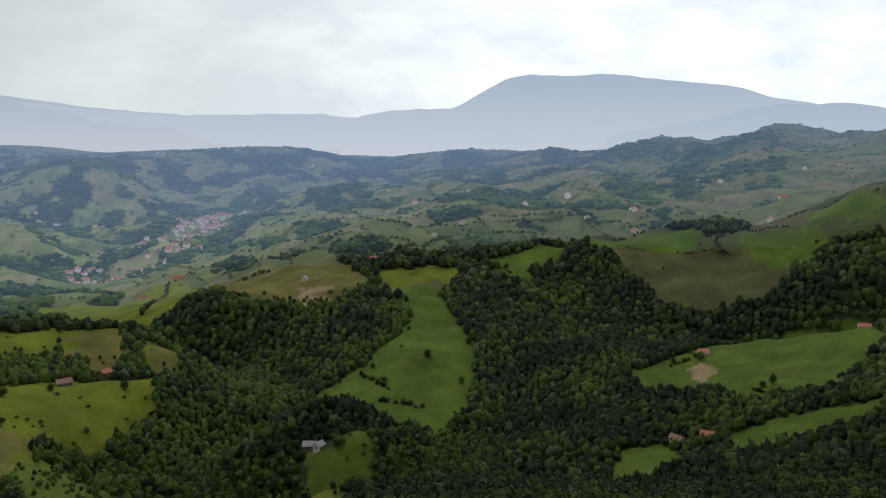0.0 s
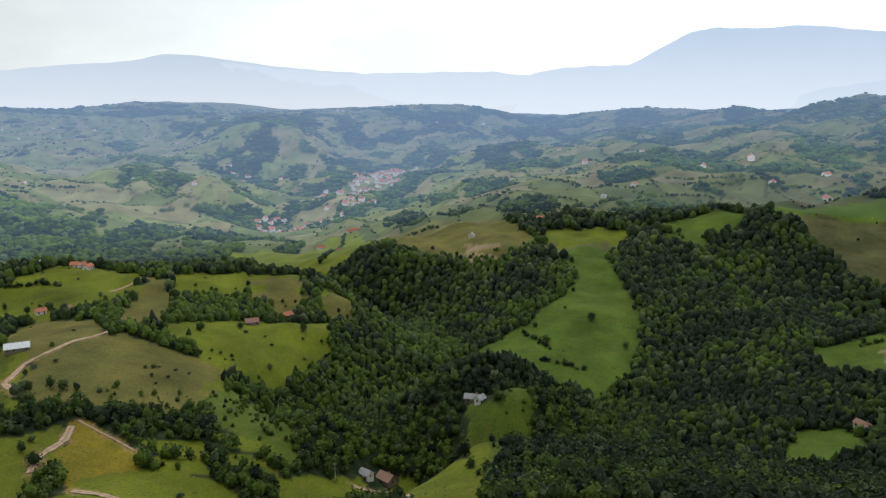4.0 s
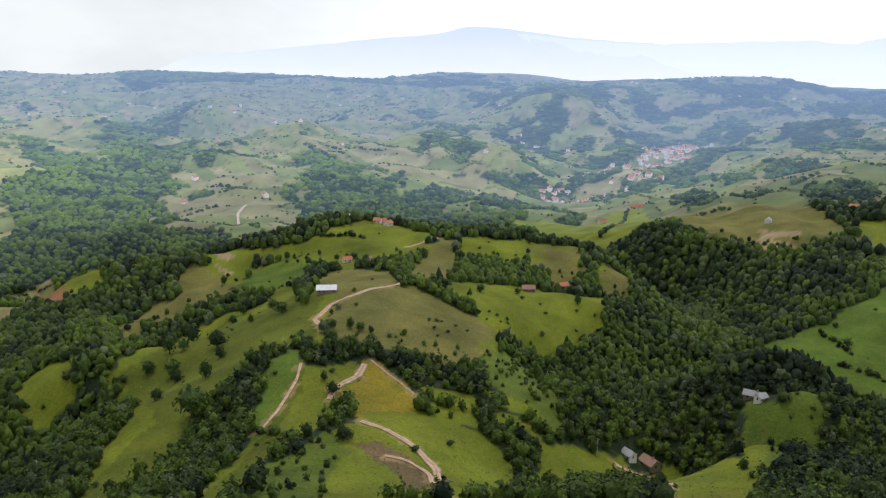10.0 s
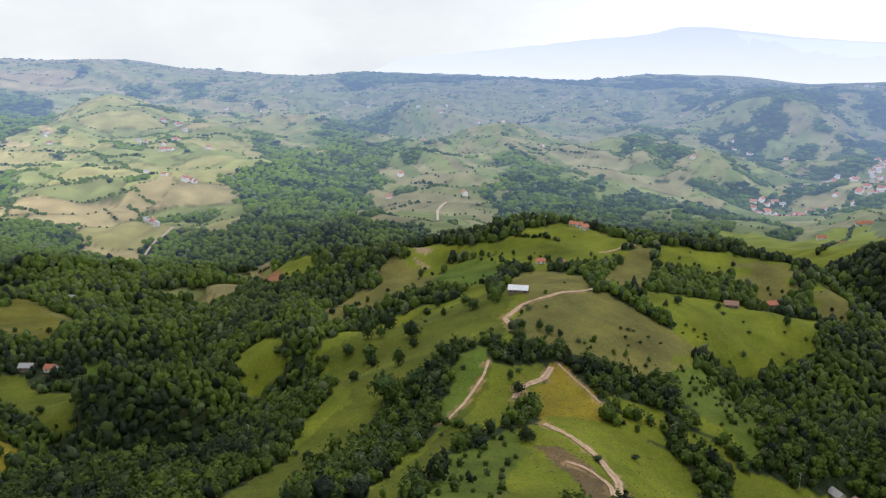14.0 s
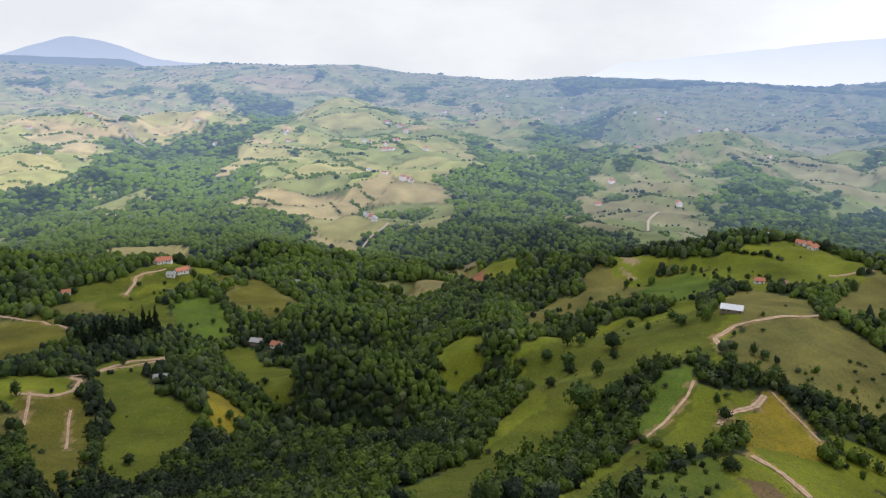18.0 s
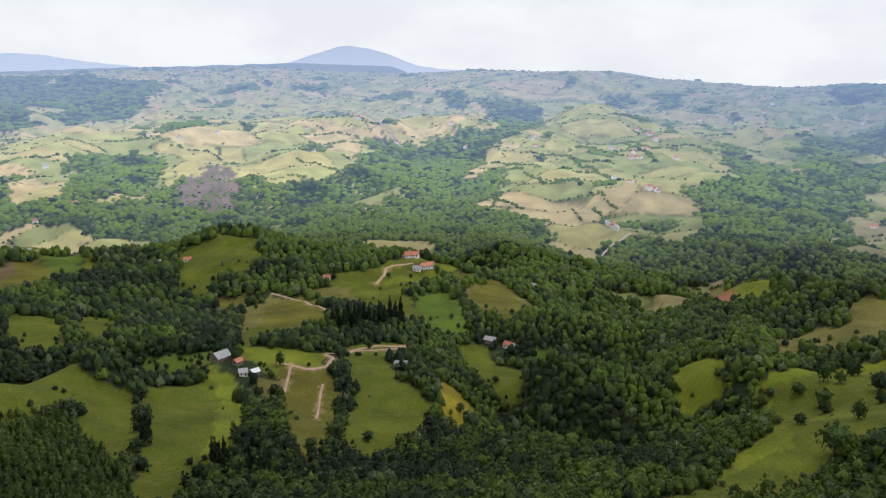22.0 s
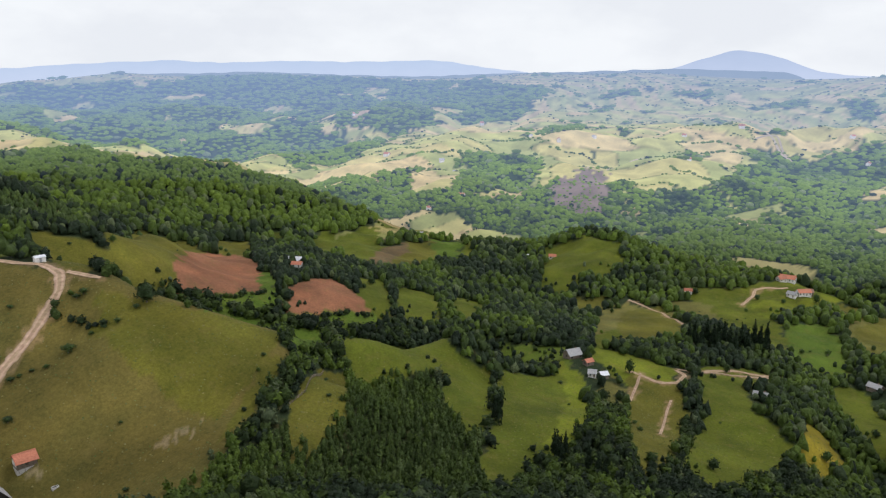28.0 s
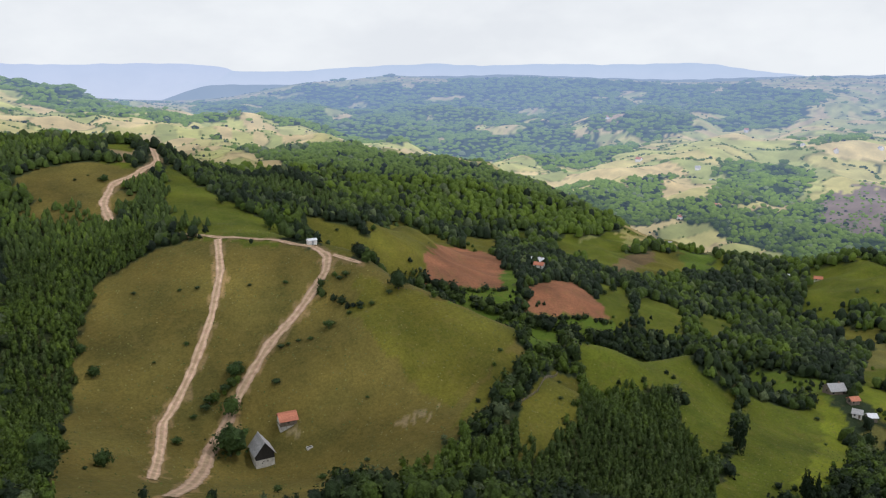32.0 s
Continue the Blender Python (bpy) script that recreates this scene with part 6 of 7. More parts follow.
trees(BUSH, "bushes on the ridge meadows", (-228, 244, 1.5), (-150, 203, 1.6), (-240, 340, 1.2), (-231, 332, 1.2), (-235, 345, 1.0), (-224, 336, 1.2), (-224, 325, 1.0), (-221, 351, 1.0), (-173, 193, 2.0), (-227, 348, 1.0), (-217, 445, 1.4), (-226, 454, 1.2), (-206, 471, 1.3))
trees(BROAD, "trees on the hill pasture", (-242, -227, 4.0), (-156, -234, 3.4), (-145, -220, 6.0), (-270, -355, 4.0), (-286, -352, 4.5), (-272, -347, 3.5), (-168, -248, 3.0), (-210, -339, 2.5), (-272, -406, 2.5), (-295, -382, 3.0), (-129, -295, 2.0), (-76, -205, 4.0), (-72, -194, 3.5))
trees(BUSH, "bushes on the hill pasture", (-208, -236, 2.6), (-176, -232, 1.8), (-233, -252, 2.0), (-230, -253, 1.6), (-153, -244, 2.2), (-150, -242, 2.0), (-131, -231, 2.0), (-236, -227, 1.6), (-226, -228, 1.5), (-222, -231, 1.2), (-218, -234, 1.2), (-189, -245, 1.4), (-192, -244, 1.0), (-185, -299, 1.2), (-179, -304, 1.0), (-164, -317, 1.2), (-214, -272, 1.2), (-202, -283, 1.0), (-168, -251, 1.8), (-172, -251, 1.6))
trees(BUSH, "bushes on the hill pasture", (-144, -241, 1.4), (-161, -245, 2.0), (-199, -238, 1.2), (-196, -242, 1.0), (-232, -479, 1.6), (-220, -488, 1.2), (-210, -517, 1.5))
trees(BROAD, "trees on the valley spurs", (-12, 606, 3.0), (-45, 564, 3.0), (-57, 600, 2.0), (228, 502, 2.6), (221, 502, 2.0), (197, 480, 3.0), (200, 473, 2.6), (238, 429, 3.5), (191, 474, 3.0), (205, 582, 3.5), (205, 610, 4.0), (-209, 479, 2.5), (-246, 457, 2.0), (280, 776, 3.5))
trees(BROAD, "trees round the valley farms", (-338, 2, 2.4), (-305, -42, 2.6), (-305, -23, 2.6), (-507, 6, 2.2), (-584, 108, 2.4), (-500, 41, 3.0), (-503, 53, 3.0), (-448, 30, 3.0), (-470, -91, 3.0), (-487, -86, 3.0), (-482, -58, 3.0), (-441, -49, 3.0), (-395, -57, 3.0), (-401, 56, 2.4), (-725, 29, 2.4), (-747, 80, 3.0), (-520, -260, 3.0), (-372, -115, 2.5), (-338, -104, 2.0))
trees(FIR, "conifer row", (-553, -21, 3.2), (-549, -17, 3.4), (-546, -12, 3.5), (-559, -9, 3.7), (-555, -4, 3.9), (-551, -1, 4.0), (-566, 3, 4.2), (-561, 7, 3.2), (-558, 11, 3.4), (-569, 15, 3.5), (-567, 19, 3.7), (-581, 24, 3.9), (-577, 28, 4.0), (-575, 32, 4.2))
trees(FIR, "conifers by the farm", (-298, -90, 2.2), (-295, -87, 2.4), (-306, -91, 2.0), (-275, -58, 2.2), (-272, -55, 2.4), (-277, -54, 2.1), (-280, -58, 2.1), (-267, -43, 2.2), (-265, -39, 2.1), (-262, -36, 2.0))


# scattered trees and bushes of the nearer meadows
g = np.random.default_rng(9)
sx, sy = [], []
for k in range(5200):
    u, r = radians(g.uniform(-30, 162)), math.sqrt(g.uniform(190 ** 2, 760 ** 2))
    sx.append(-math.sin(u) * r)
    sy.append(math.cos(u) * r)
sx, sy = np.array(sx), np.array(sy)
kind = kinds_at(sx, sy)
ring = [kinds_at(sx + a, sy + b) for a, b in ((14, 0), (-14, 0), (0, 14), (0, -14))]
edge = np.any([(q == WOOD) | (q == PINE) for q in ring], 0)
off = np.ones(len(sx), bool)
for width, nodes in TRACKS:
    for a, b in zip(nodes[:-1], nodes[1:]):
        d = b - a
        q = np.clip(((sx - a[0]) * d[0] + (sy - a[1]) * d[1]) / (d @ d), 0, 1)
        off &= np.hypot(sx - a[0] - q * d[0], sy - a[1] - q * d[1]) > width / 2 + 4
grass = np.isin(kind, [KINDS.index(k) for k in ("green", "olive", "deep", "pasture", "grass", "olive_shaded")]) & off
for i in [*np.where(grass & edge)[0][:110], *np.where(grass & ~edge)[0][:34]]:
    if edge[i] and g.random() < 0.5:
        plant(BROAD, int(g.integers(0, 4)), float(sx[i]), float(sy[i]), g.uniform(1.6, 3.2), "trees along the meadows")
    else:
        plant(BUSH, int(g.integers(0, 2)), float(sx[i]), float(sy[i]), g.uniform(0.7, 1.7), "bushes on the meadows")
for ob in (*BROAD, *FIR, *BUSH):
    for o in (*ob.children_recursive, ob):
        bpy.data.objects.remove(o)

# ---- houses ----


def quad_box(x0, y0, z0, x1, y1, z1):
    v = [(x, y, z) for z in (z0, z1) for x, y in ((x0, y0), (x1, y0), (x1, y1), (x0, y1))]
    return v, [(3, 2, 1, 0), (4, 5, 6, 7), (0, 1, 5, 4), (1, 2, 6, 5), (2, 3, 7, 6), (3, 0, 4, 7)]


def joined(*pieces):
    vs, fs = [], []
    for v, f in pieces:
        fs += [tuple(i + len(vs) for i in q) for q in f]
        vs += list(v)
    return vs, fs


def gable_walls(w, d, h, rise):
    """Walls of a house, w along the ridge, d deep, h to the eaves, with gables up to the ridge, on a footing sunk into the slope."""
    a, b = w / 2, d / 2
    v = [(-a, -b, -2), (a, -b, -2), (a, b, -2), (-a, b, -2), (-a, -b, h), (a, -b, h), (a, b, h), (-a, b, h), (-a, 0, h + rise), (a, 0, h + rise)]
    return v, [(0, 1, 5, 4), (2, 3, 7, 6), (1, 2, 6, 9, 5), (3, 0, 4, 8, 7), (4, 5, 9, 8), (6, 7, 8, 9)]


def gable_roof(w, d, h, rise, over=0.5, thick=0.18):
    """Two roof slopes with eaves, as one thick shell."""
    a, b = w / 2 + over, d / 2 + over
    low = h - over * rise / (d / 2) + 0.03
    top = h + rise + 0.03
    outer = [(-a, -b, low + thick), (a, -b, low + thick), (a, 0, top + thick), (-a, 0, top + thick), (-a, b, low + thick), (a, b, low + thick)]
    inner = [(x, y, z - thick) for x, y, z in outer]
    v = outer + inner
    f = [(0, 1, 2, 3), (3, 2, 5, 4), (7, 6, 9, 8), (8, 9, 10, 11), (0, 6, 7, 1), (5, 11, 10, 4), (1, 7, 8, 2), (2, 8, 11, 5), (3, 9, 6, 0), (4, 10, 9, 3)]
    return v, f


def house(x, y, turn, w, d, h, roof, wall, label, category="house", group="", chimney=True, sink=0.0):
    """A gabled house: walls, roof, chimney, door and windows."""
    z = float(height([x], [y])[0]) - sink
    root = new("barn" if category == "barn" else "house")
    rise = d * 0.36
    part("wall", mesh_of("wall", *gable_walls(w, d, h, rise)), wall, root)
    part("roof", mesh_of("roof", *gable_roof(w, d, h, rise)), roof, root)
    if chimney:
        part("chimney", mesh_of("chimney", *quad_box(w * 0.2, -0.3, h + rise * 0.5, w * 0.2 + 0.6, 0.3, h + rise + 0.9)), ROOF_BROWN, root)
    for side in (-1, 1):
        n = max(2, int(w / 3))
        for k in range(n):
            cx = -w / 2 + (k + 0.5) * w / n
            s, e = (-d / 2 - 0.05, -d / 2 + 0.1) if side < 0 else (d / 2 - 0.1, d / 2 + 0.05)
            if k == n // 2 and side < 0:
                part("door", mesh_of("door", *quad_box(cx - 0.5, s, 0, cx + 0.5, e, min(2.1, h * 0.85))), WALL_WOOD, root, "weathered wooden door")
            else:
                part("window", mesh_of("window", *quad_box(cx - 0.45, s, h * 0.38, cx + 0.45, e, h * 0.82)), PANE, root)
    for side in (-1, 1):
        s, e = (-w / 2 - 0.05, -w / 2 + 0.1) if side < 0 else (w / 2 - 0.1, w / 2 + 0.05)
        part("window", mesh_of("window", *quad_box(s, -0.4, h * 0.4, e, 0.4, h * 0.82)), PANE, root)
    root.matrix_world = pose(x, y, z, 0, 0, turn)
    return tagged(root, label, category, group)


ROOFS = {"red": ROOF_RED, "brown": ROOF_BROWN, "grey": ROOF_GREY, "pale": ROOF_PALE}
WALLS = {"white": WALL_WHITE, "wood": WALL_WOOD, "stone": WALL_STONE}
WORDS = {"red": "red-tiled", "brown": "brown-tiled", "grey": "grey-roofed", "pale": "pale metal-roofed", "white": "limewashed", "wood": "weathered wooden", "stone": "stone"}


def farm(x, y, turn, w, d, h, roof, wall):
    house(x, y, turn, w, d, h, ROOFS[roof], WALLS[wall], "%s %s farmhouse among trees and meadows" % (WORDS[roof], WORDS[wall]), group="farmhouses", chimney=w > 6)


farm(-317, 337, 39, 12, 6, 2.6, "pale", "wood")
farm(-247, 476, 35, 9, 6, 2.6, "brown", "wood")
farm(-239, 518, 65, 8, 6, 2.8, "red", "wood")
farm(-239, 509, -5, 5, 4, 2.4, "red", "wood")
farm(-98, 315, -28, 8, 6, 2.6, "brown", "wood")
farm(-106, 309, -26, 5.5, 4.5, 2.4, "grey", "white")
farm(-65, 360, 0, 8, 4.5, 2.4, "grey", "wood")
farm(-60, 352, 60, 4.5, 4, 2.4, "grey", "white")
farm(-480, 542, 47, 12, 7, 2.8, "pale", "wood")
farm(-454, 564, 59, 8, 6, 3, "red", "white")
farm(-441, 557, 98, 9, 6, 3, "red", "white")
farm(-454, 557, 19, 7, 6, 3, "red", "white")
farm(-395, 445, 52, 7, 5, 2.6, "red", "white")
farm(-376, 448, 70, 6, 5, 2.5, "brown", "wood")
farm(-612, 401, 57, 8, 6, 2.6, "brown", "wood")
farm(213, 598, 0, 8, 6, 3.2, "red", "white")
farm(209, 594, 91, 5, 4, 3, "red", "white")
farm(143, 436, -53, 9, 5, 2.6, "brown", "white")
farm(161, 435, -20, 9, 6, 2.8, "red", "wood")
farm(405, 707, -15, 11, 7, 3, "red", "white")
farm(-88, 991, -10, 16, 8, 4, "red", "white")
farm(-95, 978, 36, 9, 7, 3, "brown", "white")
farm(-447, 1105, 37, 12, 8, 3.5, "red", "white")
farm(-391, 1039, 36, 12, 8, 3.5, "red", "white")
farm(-434, 1206, 35, 12, 8, 3.5, "red", "white")
farm(-426, 1211, 34, 12, 8, 3.5, "red", "white")
farm(27, 942, 18, 9, 7, 3, "pale", "white")
farm(648, 1439, -4, 16, 9, 4, "red", "white")
farm(-800, 58, 74, 15, 8, 3.4, "red", "white")
farm(-794, 52, 126, 8, 7, 3, "red", "white")
farm(-760, 70, 115, 12, 7, 3, "red", "white")
farm(-754, 60, 65, 8, 6, 2.8, "grey", "white")
farm(-766, 75, 104, 7, 6, 2.8, "brown", "wood")
farm(-723, -31, 92, 7, 5, 2.8, "red", "white")
farm(-470, 26, 79, 8, 5, 2.4, "grey", "wood")
farm(-447, -85, 136, 9, 8, 3, "grey", "wood")
farm(-435, -73, 140, 5, 4, 2.4, "red", "wood")
farm(-421, -68, 99, 4.5, 4.5, 2.4, "grey", "white")
farm(-424, -62, 128, 4.5, 4, 2.2, "pale", "wood")
farm(-553, 101, 50, 9, 6, 2.6, "grey", "wood")
farm(-539, 113, 38, 8, 6, 2.6, "red", "white")
farm(-781, 190, 46, 6, 5, 2.4, "grey", "wood")
farm(-526, -333, 102, 14, 8, 3, "pale", "wood")
farm(-509, -321, 102, 8, 5, 2.6, "red", "white")
farm(-677, -469, 117, 11, 6, 2.6, "grey", "wood")
farm(-854, -359, 113, 8, 6, 3, "grey", "white")
farm(-826, -342, 143, 6, 5, 3, "pale", "white")
farm(-840, -213, 104, 10, 6, 2.8, "pale", "wood")
farm(-833, -186, 103, 8, 6, 2.8, "red", "white")


def pasture_house(x, y, turn):
    """A small wooden house under a red tiled roof, with a porch, on a pale stone base."""
    z = float(height([x], [y])[0]) + 0.2
    w, d, h, rise = 6.4, 4.6, 2.3, 1.7
    root = new("house")
    part("stone_base", mesh_of("stone_base", *quad_box(-w / 2 - 0.2, -d / 2 - 0.2, -2.6, w / 2 + 0.2, d / 2 + 0.1, -0.7)), WALL_STONE, root, "pale rubble stone base")
    v, f = gable_walls(w, d, h, rise)
    part("wall", mesh_of("wall", [(a, b, max(c, -0.72)) for a, b, c in v], f), WALL_WOOD, root, "dark weathered board wall")
    part("gable_plaster", mesh_of("gable_plaster", *quad_box(-w / 2 - 0.06, -d / 2 + 0.2, 0.3, -w / 2 + 0.1, d / 2 - 0.2, 1.9)), WALL_WHITE, root, "limewashed end wall")
    part("gable_plaster", mesh_of("gable_plaster", *quad_box(w / 2 - 0.1, -d / 2 + 0.2, 0.3, w / 2 + 0.06, d / 2 - 0.2, 1.9)), WALL_WHITE, root, "limewashed end wall")
    rows = 8
    for side in (-1, 1):
        for k in range(rows):
            q0, q1 = k / rows, min((k + 1.1) / rows, 1)
            b = d / 2 + (1.1 if side < 0 else 0.5)
            low, top = h - (b - d / 2) * rise / (d / 2) + 0.04, h + rise + 0.04
            y0, y1, z0, z1 = side * b * (1 - q0), side * b * (1 - q1), low + (top - low) * q0 + 0.13, low + (top - low) * q1 + 0.07
            a = w / 2 + 0.5
            v = [(-a, y0, z0), (a, y0, z0), (a, y1, z1), (-a, y1, z1), (-a, y0, z0 - 0.1), (a, y0, z0 - 0.1), (a, y1, z1 - 0.1), (-a, y1, z1 - 0.1)]
            part("tile_course", mesh_of("tile_course", v, [(0, 1, 2, 3), (7, 6, 5, 4), (0, 4, 5, 1), (1, 5, 6, 2), (2, 6, 7, 3), (3, 7, 4, 0)]), ROOF_RED, root, "red clay tiles")
    part("ridge_cap", mesh_of("ridge_cap", *quad_box(-w / 2 - 0.5, -0.15, h + rise + 0.04, w / 2 + 0.5, 0.15, h + rise + 0.22)), ROOF_RED, root)
    for k in range(4):
        px = -w / 2 + 0.3 + k * (w - 0.6) / 3
        part("porch_post", mesh_of("porch_post", *quad_box(px - 0.07, -d / 2 - 1.0, -1.6, px + 0.07, -d / 2 - 0.86, 1.62)), WALL_WOOD, root)
    part("porch_rail", mesh_of("porch_rail", *quad_box(-w / 2 + 0.3, -d / 2 - 0.97, 0.95, w / 2 - 0.3, -d / 2 - 0.9, 1.05)), WALL_WOOD, root)
    part("door", mesh_of("door", *quad_box(-0.5, -d / 2 - 0.05, 0.3, 0.5, -d / 2 + 0.1, 2.1)), WALL_DARK, root, "dark plank door")
    for cx in (-1.9, 1.9):
        part("window", mesh_of("window", *quad_box(cx - 0.4, -d / 2 - 0.05, 0.95, cx + 0.4, -d / 2 + 0.1, 1.8)), PANE, root)
    root.matrix_world = pose(x, y, z, 0, 0, turn)
    tagged(root, "small red-tiled wooden house with porch on a stone base", "house")


pasture_house(-168, -216, 156)


# ---- far houses ----


def far_house(label, w, d, h, roof):
    root = new("house")
    part("wall", mesh_of("wall", *gable_walls(w, d, h, d * 0.38)), FAR_WALL, root)
    part("roof", mesh_of("roof", *gable_roof(w, d, h, d * 0.38, 0.6, 0.3)), roof, root)
    part("chimney", mesh_of("chimney", *quad_box(w * 0.2, -0.4, h, w * 0.2 + 0.8, 0.4, h + d * 0.38 + 1.2)), FAR_WALL, root)
    return tagged(root, label, "house")


FAR_HOUSES = [far_house("pale village house with a red tiled roof", 12, 9, 4.5, FAR_RED), far_house("long pale farmhouse with a red roof", 15, 8, 3.6, FAR_RED),
              far_house("small pale house with a grey roof", 10, 8, 4.0, FAR_GREY), far_house("tall pale village house with a red roof", 11, 10, 6.5, FAR_RED)]
PICK = np.random.default_rng(17)


def far_copy(x, y, group, scale=1.0, turn=None):
    z = float(height([x], [y])[0])
    k = int(PICK.choice([0, 0, 1, 2, 3]))
    copy_turn = PICK.uniform(0, 180) if turn is None else turn + PICK.choice([0, 90]) + PICK.uniform(-8, 8)
    tagged(copy_thing(FAR_HOUSES[k], pose(x, y, z, 0, 0, copy_turn) @ Matrix.Scale(scale, 4)), group=group)


def hamlet(*places):
    """Scattered farmhouses of the far hills."""
    for x, y in places:
        far_copy(x, y, "farmhouses on the far hills", PICK.uniform(0.8, 1.15))


def village(count, *street):
    """Houses crowded along a valley street."""
    street = np.array(street, float)
    seg = np.hypot(*np.diff(street, axis=0).T)
    s = np.concatenate([[0], np.cumsum(seg)])
    for k in range(count):
        q = PICK.uniform(0, s[-1])
        i = min(int(np.searchsorted(s, q, "right")) - 1, len(seg) - 1)
        d = (street[i + 1] - street[i]) / seg[i]
        p = street[i] + d * (q - s[i]) + np.array((-d[1], d[0])) * PICK.normal(0, 34) + PICK.normal(0, 4, 2)
        far_copy(float(p[0]), float(p[1]), "village houses", PICK.uniform(0.95, 1.3), math.degrees(math.atan2(d[1], d[0])))


hamlet((-1621, 608), (-1619, 625), (-1596, 699), (-1337, 550), (-1170, 414), (-1151, 412), (-1470, 516), (-1388, 520), (-1996, 793), (-1852, 754), (-2199, 1133), (-2295, 1195), (-2156, 1348), (-2072, 1556), (-1897, 1630), (-1756, 1441), (-1993, 1613), (-1858, 1757), (-1127, 840), (-1237, 952), (-1027, 941), (-2423, 1359), (-1795, 633), (-1331, 552), (-1189, 413))
hamlet((-1482, 1498), (-1943, 2342), (-1898, 2126), (-1362, 1884), (-1085, 1550), (-1435, 2156), (-1136, 2100), (-1116, 2082), (-942, 1573), (-1288, 1444), (-1066, 2090), (-592, 1595), (-1139, 3049), (-1799, 2371), (-1996, 1741), (-2274, 1610), (-2342, 1561), (-2393, 1119), (-2587, 1477), (-2030, 2207), (-1455, 2339), (-1348, 2341))
hamlet((-2644, 211), (-2632, 257), (-2165, 273), (-1940, 458), (-1876, 450), (-1998, 477), (-2046, 777), (-1951, 782), (-1852, 755), (-1340, 539), (-1186, 419), (-1203, 416), (-1819, 628), (-1755, 624), (-1676, 632), (-1696, 667), (-2063, -126), (-1738, -93), (-1891, -416), (-1903, -491), (-2384, -781), (-1597, -617), (-1548, -568), (-1310, -467), (-1208, -492), (-1965, -341), (-2230, -1168), (-1670, -788), (-2132, 10), (-2012, 293))
hamlet((-320, 2039), (-335, 2040), (-197, 2041), (-67, 1820), (-13, 1227), (262, 1587), (369, 1461), (341, 1330), (572, 1706), (611, 1672), (807, 1697), (36, 1347), (260, 1355), (-156, 2210), (67, 1973), (582, 1337), (-165, 893), (-1073, 2090), (-1036, 1973), (-929, 2012), (-702, 3007), (-526, 3088), (-1133, 3030), (-1110, 3029), (168, 1540), (581, 1715), (916, 1754))
village(175, (-701, 1774), (-719, 1911), (-725, 2030), (-702, 2078), (-689, 2162), (-667, 2197), (-706, 2417))
village(10, (-617, 1670), (-615, 1717))
village(14, (-710, 2466), (-613, 2242), (-588, 2264))
village(36, (-726, 1511), (-737, 1580), (-721, 1598), (-665, 1559))
BARN = (-153, -212)
POLES = ((-288, 135), (-114, 290))
FENCE = ((-227, -149), (-238, -149), (-273, -161))
TROUGH, SHED = (-166, -201), (-244, -288)

for ob in FAR_HOUSES:
    for o in (*ob.children_recursive, ob):
        bpy.data.objects.remove(o)

# ---- the old barn beside the road ----


def old_barn(x, y, turn):
    """A barn with a tarred board gable over a pale stone base, a grey shingle roof and small vents."""
    z = float(height([x], [y])[0])
    w, d, base, h, rise = 8.8, 6.8, 2.6, 4.8, 4.3
    root = new("barn")
    part("stone_base", mesh_of("stone_base", *quad_box(-w / 2, -d / 2, -1.5, w / 2, d / 2, base)), WALL_STONE, root, "pale limewashed stone base")
    v, f = gable_walls(w - 0.1, d - 0.1, h, rise)
    v = [(a, b, max(c, base - 0.02)) for a, b, c in v]
    part("board_wall", mesh_of("board_wall", v, f), WALL_DARK, root, "black tarred board gable")
    n = 15
    for k in range(n):
        cy = -d / 2 + (k + 0.5) * d / n
        top = h + rise * (1 - abs(cy) / (d / 2)) - 0.1
        for s in (-1, 1):
            part("board", mesh_of("board", *quad_box(min(s * w / 2, s * (w / 2 + 0.04)), cy - 0.19, base, max(s * w / 2, s * (w / 2 + 0.04)), cy + 0.19, top)), WALL_DARK, root)
    a, b = w / 2 + 0.55, d / 2 + 0.6
    low, peak = h - 0.6 * rise / (d / 2), h + rise
    for s in (-1, 1):
        rows = 9
        for k in range(rows):
            q0, q1 = k / rows, (k + 1.12) / rows
            y0, y1 = s * b * (1 - q0), s * b * (1 - min(q1, 1))
            z0, z1 = low + (peak - low) * q0 + 0.14, low + (peak - low) * min(q1, 1) + 0.06
            v = [(-a, y0, z0), (a, y0, z0), (a, y1, z1), (-a, y1, z1), (-a, y0, z0 - 0.12), (a, y0, z0 - 0.12), (a, y1, z1 - 0.06), (-a, y1, z1 - 0.06)]
            f = [(0, 1, 2, 3), (7, 6, 5, 4), (0, 4, 5, 1), (1, 5, 6, 2), (2, 6, 7, 3), (3, 7, 4, 0)]
            part("shingle_course", mesh_of("shingle_course", v, f), ROOF_GREY, root)
    part("ridge_cap", mesh_of("ridge_cap", *quad_box(-a, -0.18, peak, a, 0.18, peak + 0.16)), ROOF_GREY, root)
    for cy, cz in ((-0.9, 1.7), (0.6, 1.8), (1.1, 1.2)):
        part("vent", mesh_of("vent", *quad_box(-w / 2 - 0.05, cy - 0.2, cz - 0.2, -w / 2 + 0.1, cy + 0.2, cz + 0.2)), WALL_DARK, root)
    root.matrix_world = pose(x, y, z, 0, 0, turn)
    tagged(root, "old barn with black board gable, pale stone base and grey roof", "barn")


BARN_TURN = math.degrees(math.atan2(-BARN[0], BARN[1]))
old_barn(BARN[0], BARN[1], BARN_TURN + 90 + 14)


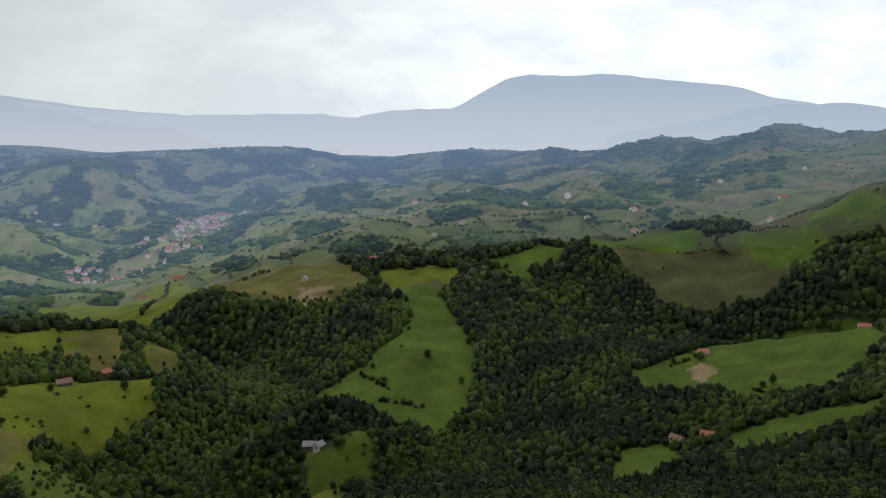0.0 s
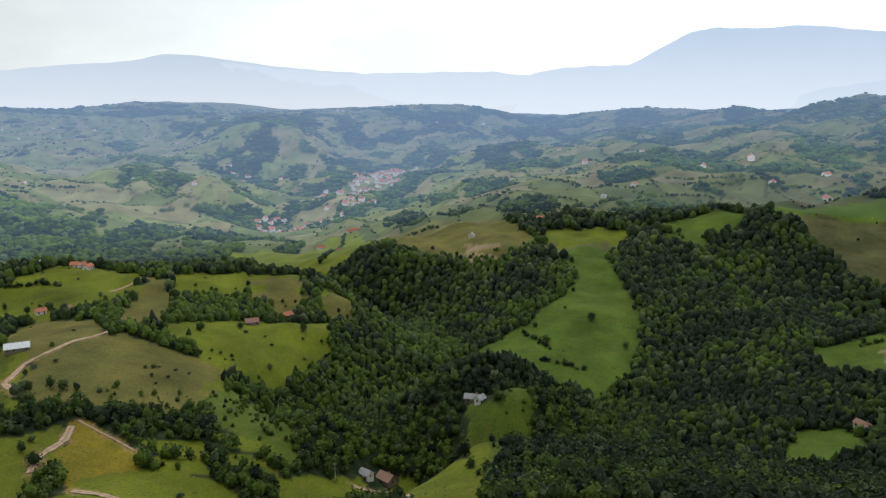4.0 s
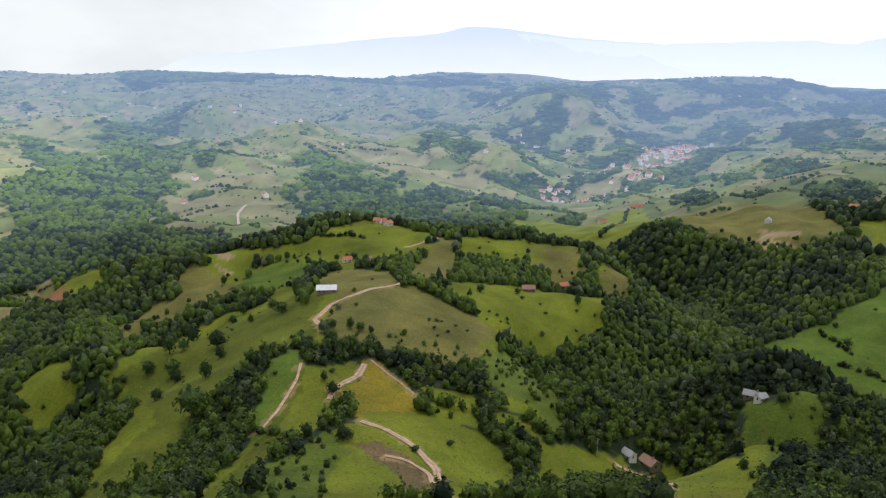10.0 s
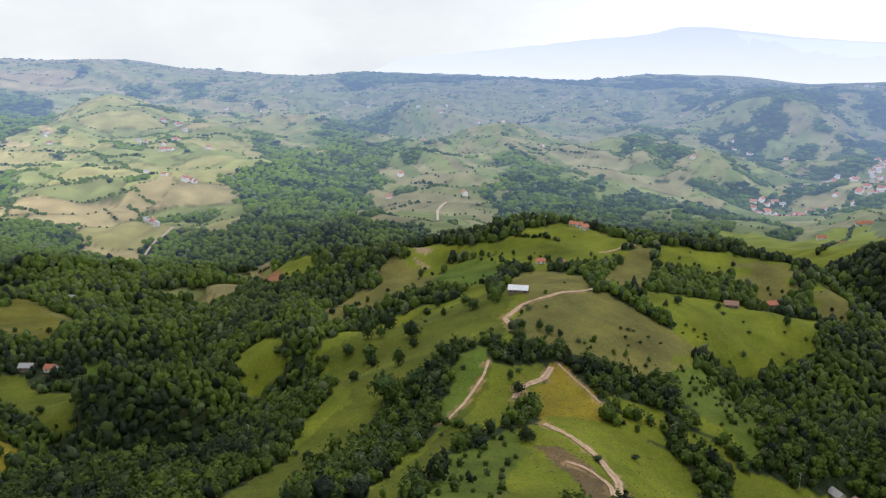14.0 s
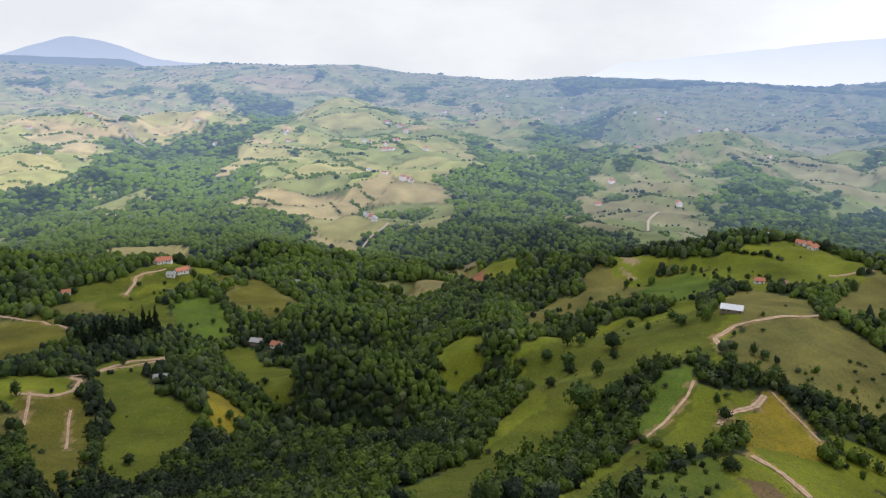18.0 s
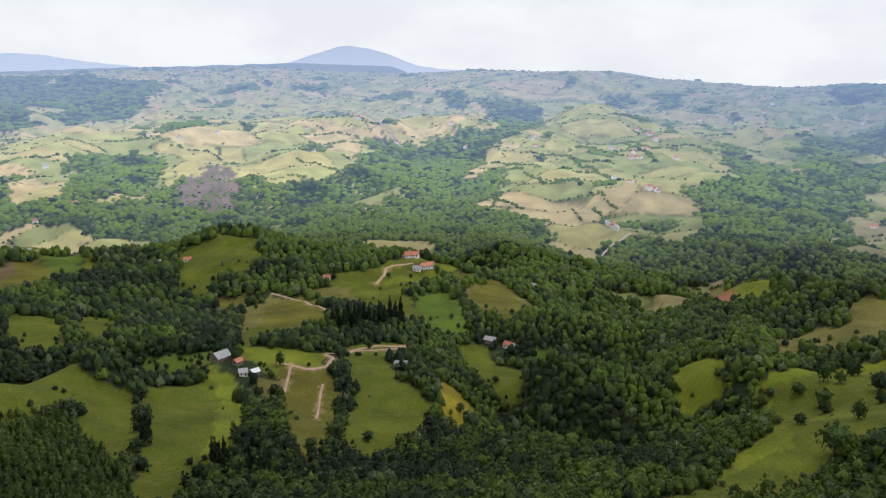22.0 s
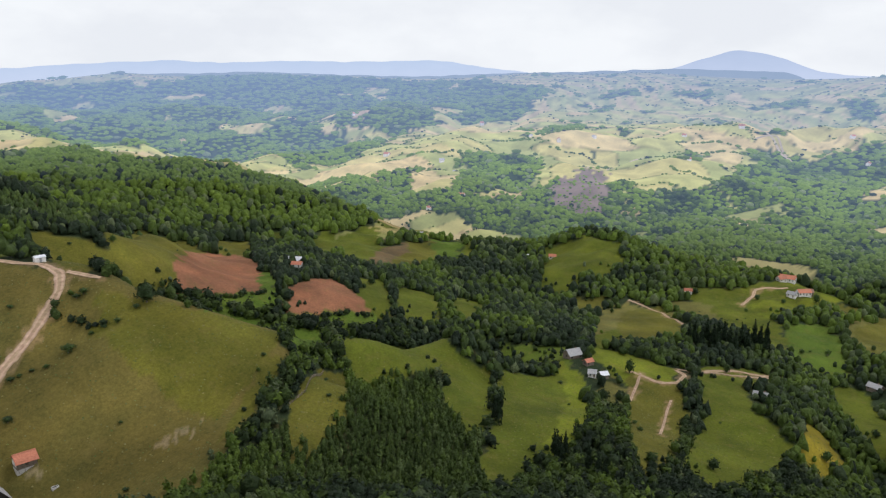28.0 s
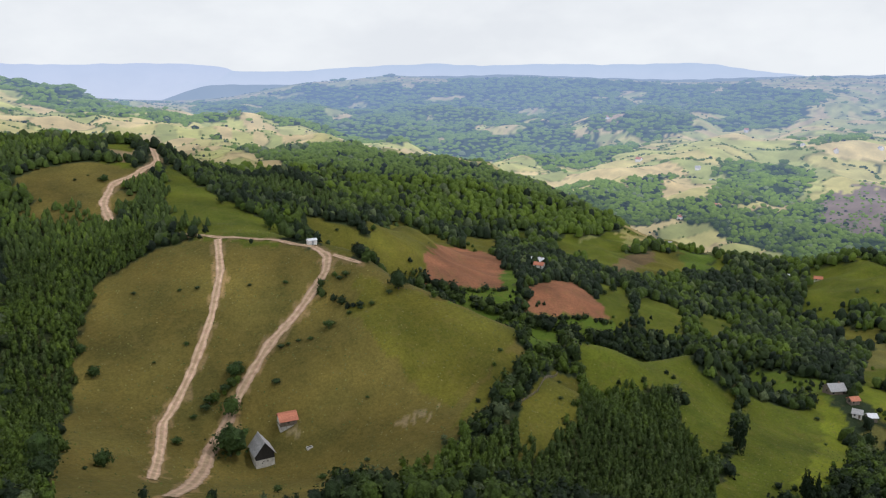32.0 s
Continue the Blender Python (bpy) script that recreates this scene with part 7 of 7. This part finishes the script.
# ---- poles, fence, trough and shed ----


def utility_pole(x, y):
    z = float(height([x], [y])[0])
    root = new("utility_pole")
    part("post", mesh_of("post", *stem([(0, 0, -1), (0, 0, 4), (0, 0, 8.5)], [0.2, 0.17, 0.13], 8)), WALL_STONE, root)
    part("crossarm", mesh_of("crossarm", *quad_box(-0.9, -0.08, 7.7, 0.9, 0.08, 7.88)), WALL_WOOD, root)
    for k in (-0.8, 0.8):
        part("insulator", mesh_of("insulator", *stem([(k, 0, 7.88), (k, 0, 8.0), (k, 0, 8.12)], [0.05, 0.08, 0.04], 8)), WALL_WHITE, root)
    root.matrix_world = pose(x, y, z)
    tagged(root, "pale concrete utility pole standing among trees", "pole", "utility poles")


for x, y in POLES:
    utility_pole(x, y)

fence = tagged(new("fence"), "weathered pole fence along the meadow's edge", "fence")
for (ax, ay), (bx, by) in zip(FENCE[:-1], FENCE[1:]):
    count = max(3, int(math.hypot(bx - ax, by - ay) / 2.2))
    spots = [(ax + (bx - ax) * k / count, ay + (by - ay) * k / count) for k in range(count + 1)]
    tops = [float(height([x], [y])[0]) for x, y in spots]
    for (x, y), z in zip(spots, tops):
        part("post", mesh_of("post", *quad_box(x - 0.09, y - 0.09, z - 0.4, x + 0.09, y + 0.09, z + 1.3)), WALL_WOOD, fence)
    for k in range(count):
        for h in (0.5, 1.0):
            (x0, y0), (x1, y1) = spots[k], spots[k + 1]
            z0, z1 = tops[k] + h, tops[k + 1] + h
            v = [(x0, y0, z0 - 0.08), (x1, y1, z1 - 0.08), (x1, y1, z1 + 0.08), (x0, y0, z0 + 0.08), (x0 + 0.12, y0 + 0.1, z0 - 0.08), (x1 + 0.12, y1 + 0.1, z1 - 0.08), (x1 + 0.12, y1 + 0.1, z1 + 0.08), (x0 + 0.12, y0 + 0.1, z0 + 0.08)]
            part("rail", mesh_of("rail", v, [(0, 1, 2, 3), (7, 6, 5, 4), (0, 4, 5, 1), (1, 5, 6, 2), (2, 6, 7, 3), (3, 7, 4, 0)]), WALL_WOOD, fence)

trough = new("trough")
z = float(height([TROUGH[0]], [TROUGH[1]])[0])
part("basin", mesh_of("basin", *joined(quad_box(-1.1, -0.6, -0.5, 1.1, 0.6, 0.12), quad_box(-1.1, -0.6, 0.12, 1.1, -0.45, 0.55), quad_box(-1.1, 0.45, 0.12, 1.1, 0.6, 0.55),
                                       quad_box(-1.1, -0.45, 0.12, -0.95, 0.45, 0.55), quad_box(0.95, -0.45, 0.12, 1.1, 0.45, 0.55))), WALL_STONE, trough)
part("water", mesh_of("water", *quad_box(-0.95, -0.45, 0.12, 0.95, 0.45, 0.4)), PANE, trough, "dark still water")
trough.matrix_world = pose(TROUGH[0], TROUGH[1], z, 0, 0, 160)
tagged(trough, "grey stone water trough on the pasture", "trough")

shed = new("shed")
z = float(height([SHED[0]], [SHED[1]])[0])
part("wall", mesh_of("wall", *gable_walls(4.6, 2.6, 2.2, 0.7)), WALL_WHITE, shed)
part("roof", mesh_of("roof", *gable_roof(4.6, 2.6, 2.2, 0.7, 0.25, 0.12)), ROOF_PALE, shed)
part("door", mesh_of("door", *quad_box(-0.5, -1.36, 0, 0.5, -1.2, 1.9)), ROOF_GREY, shed)
shed.matrix_world = pose(SHED[0], SHED[1], z, 0, 0, math.degrees(math.atan2(-SHED[0], SHED[1])) + 20)
tagged(shed, "small white shed beside the dirt road", "shed")
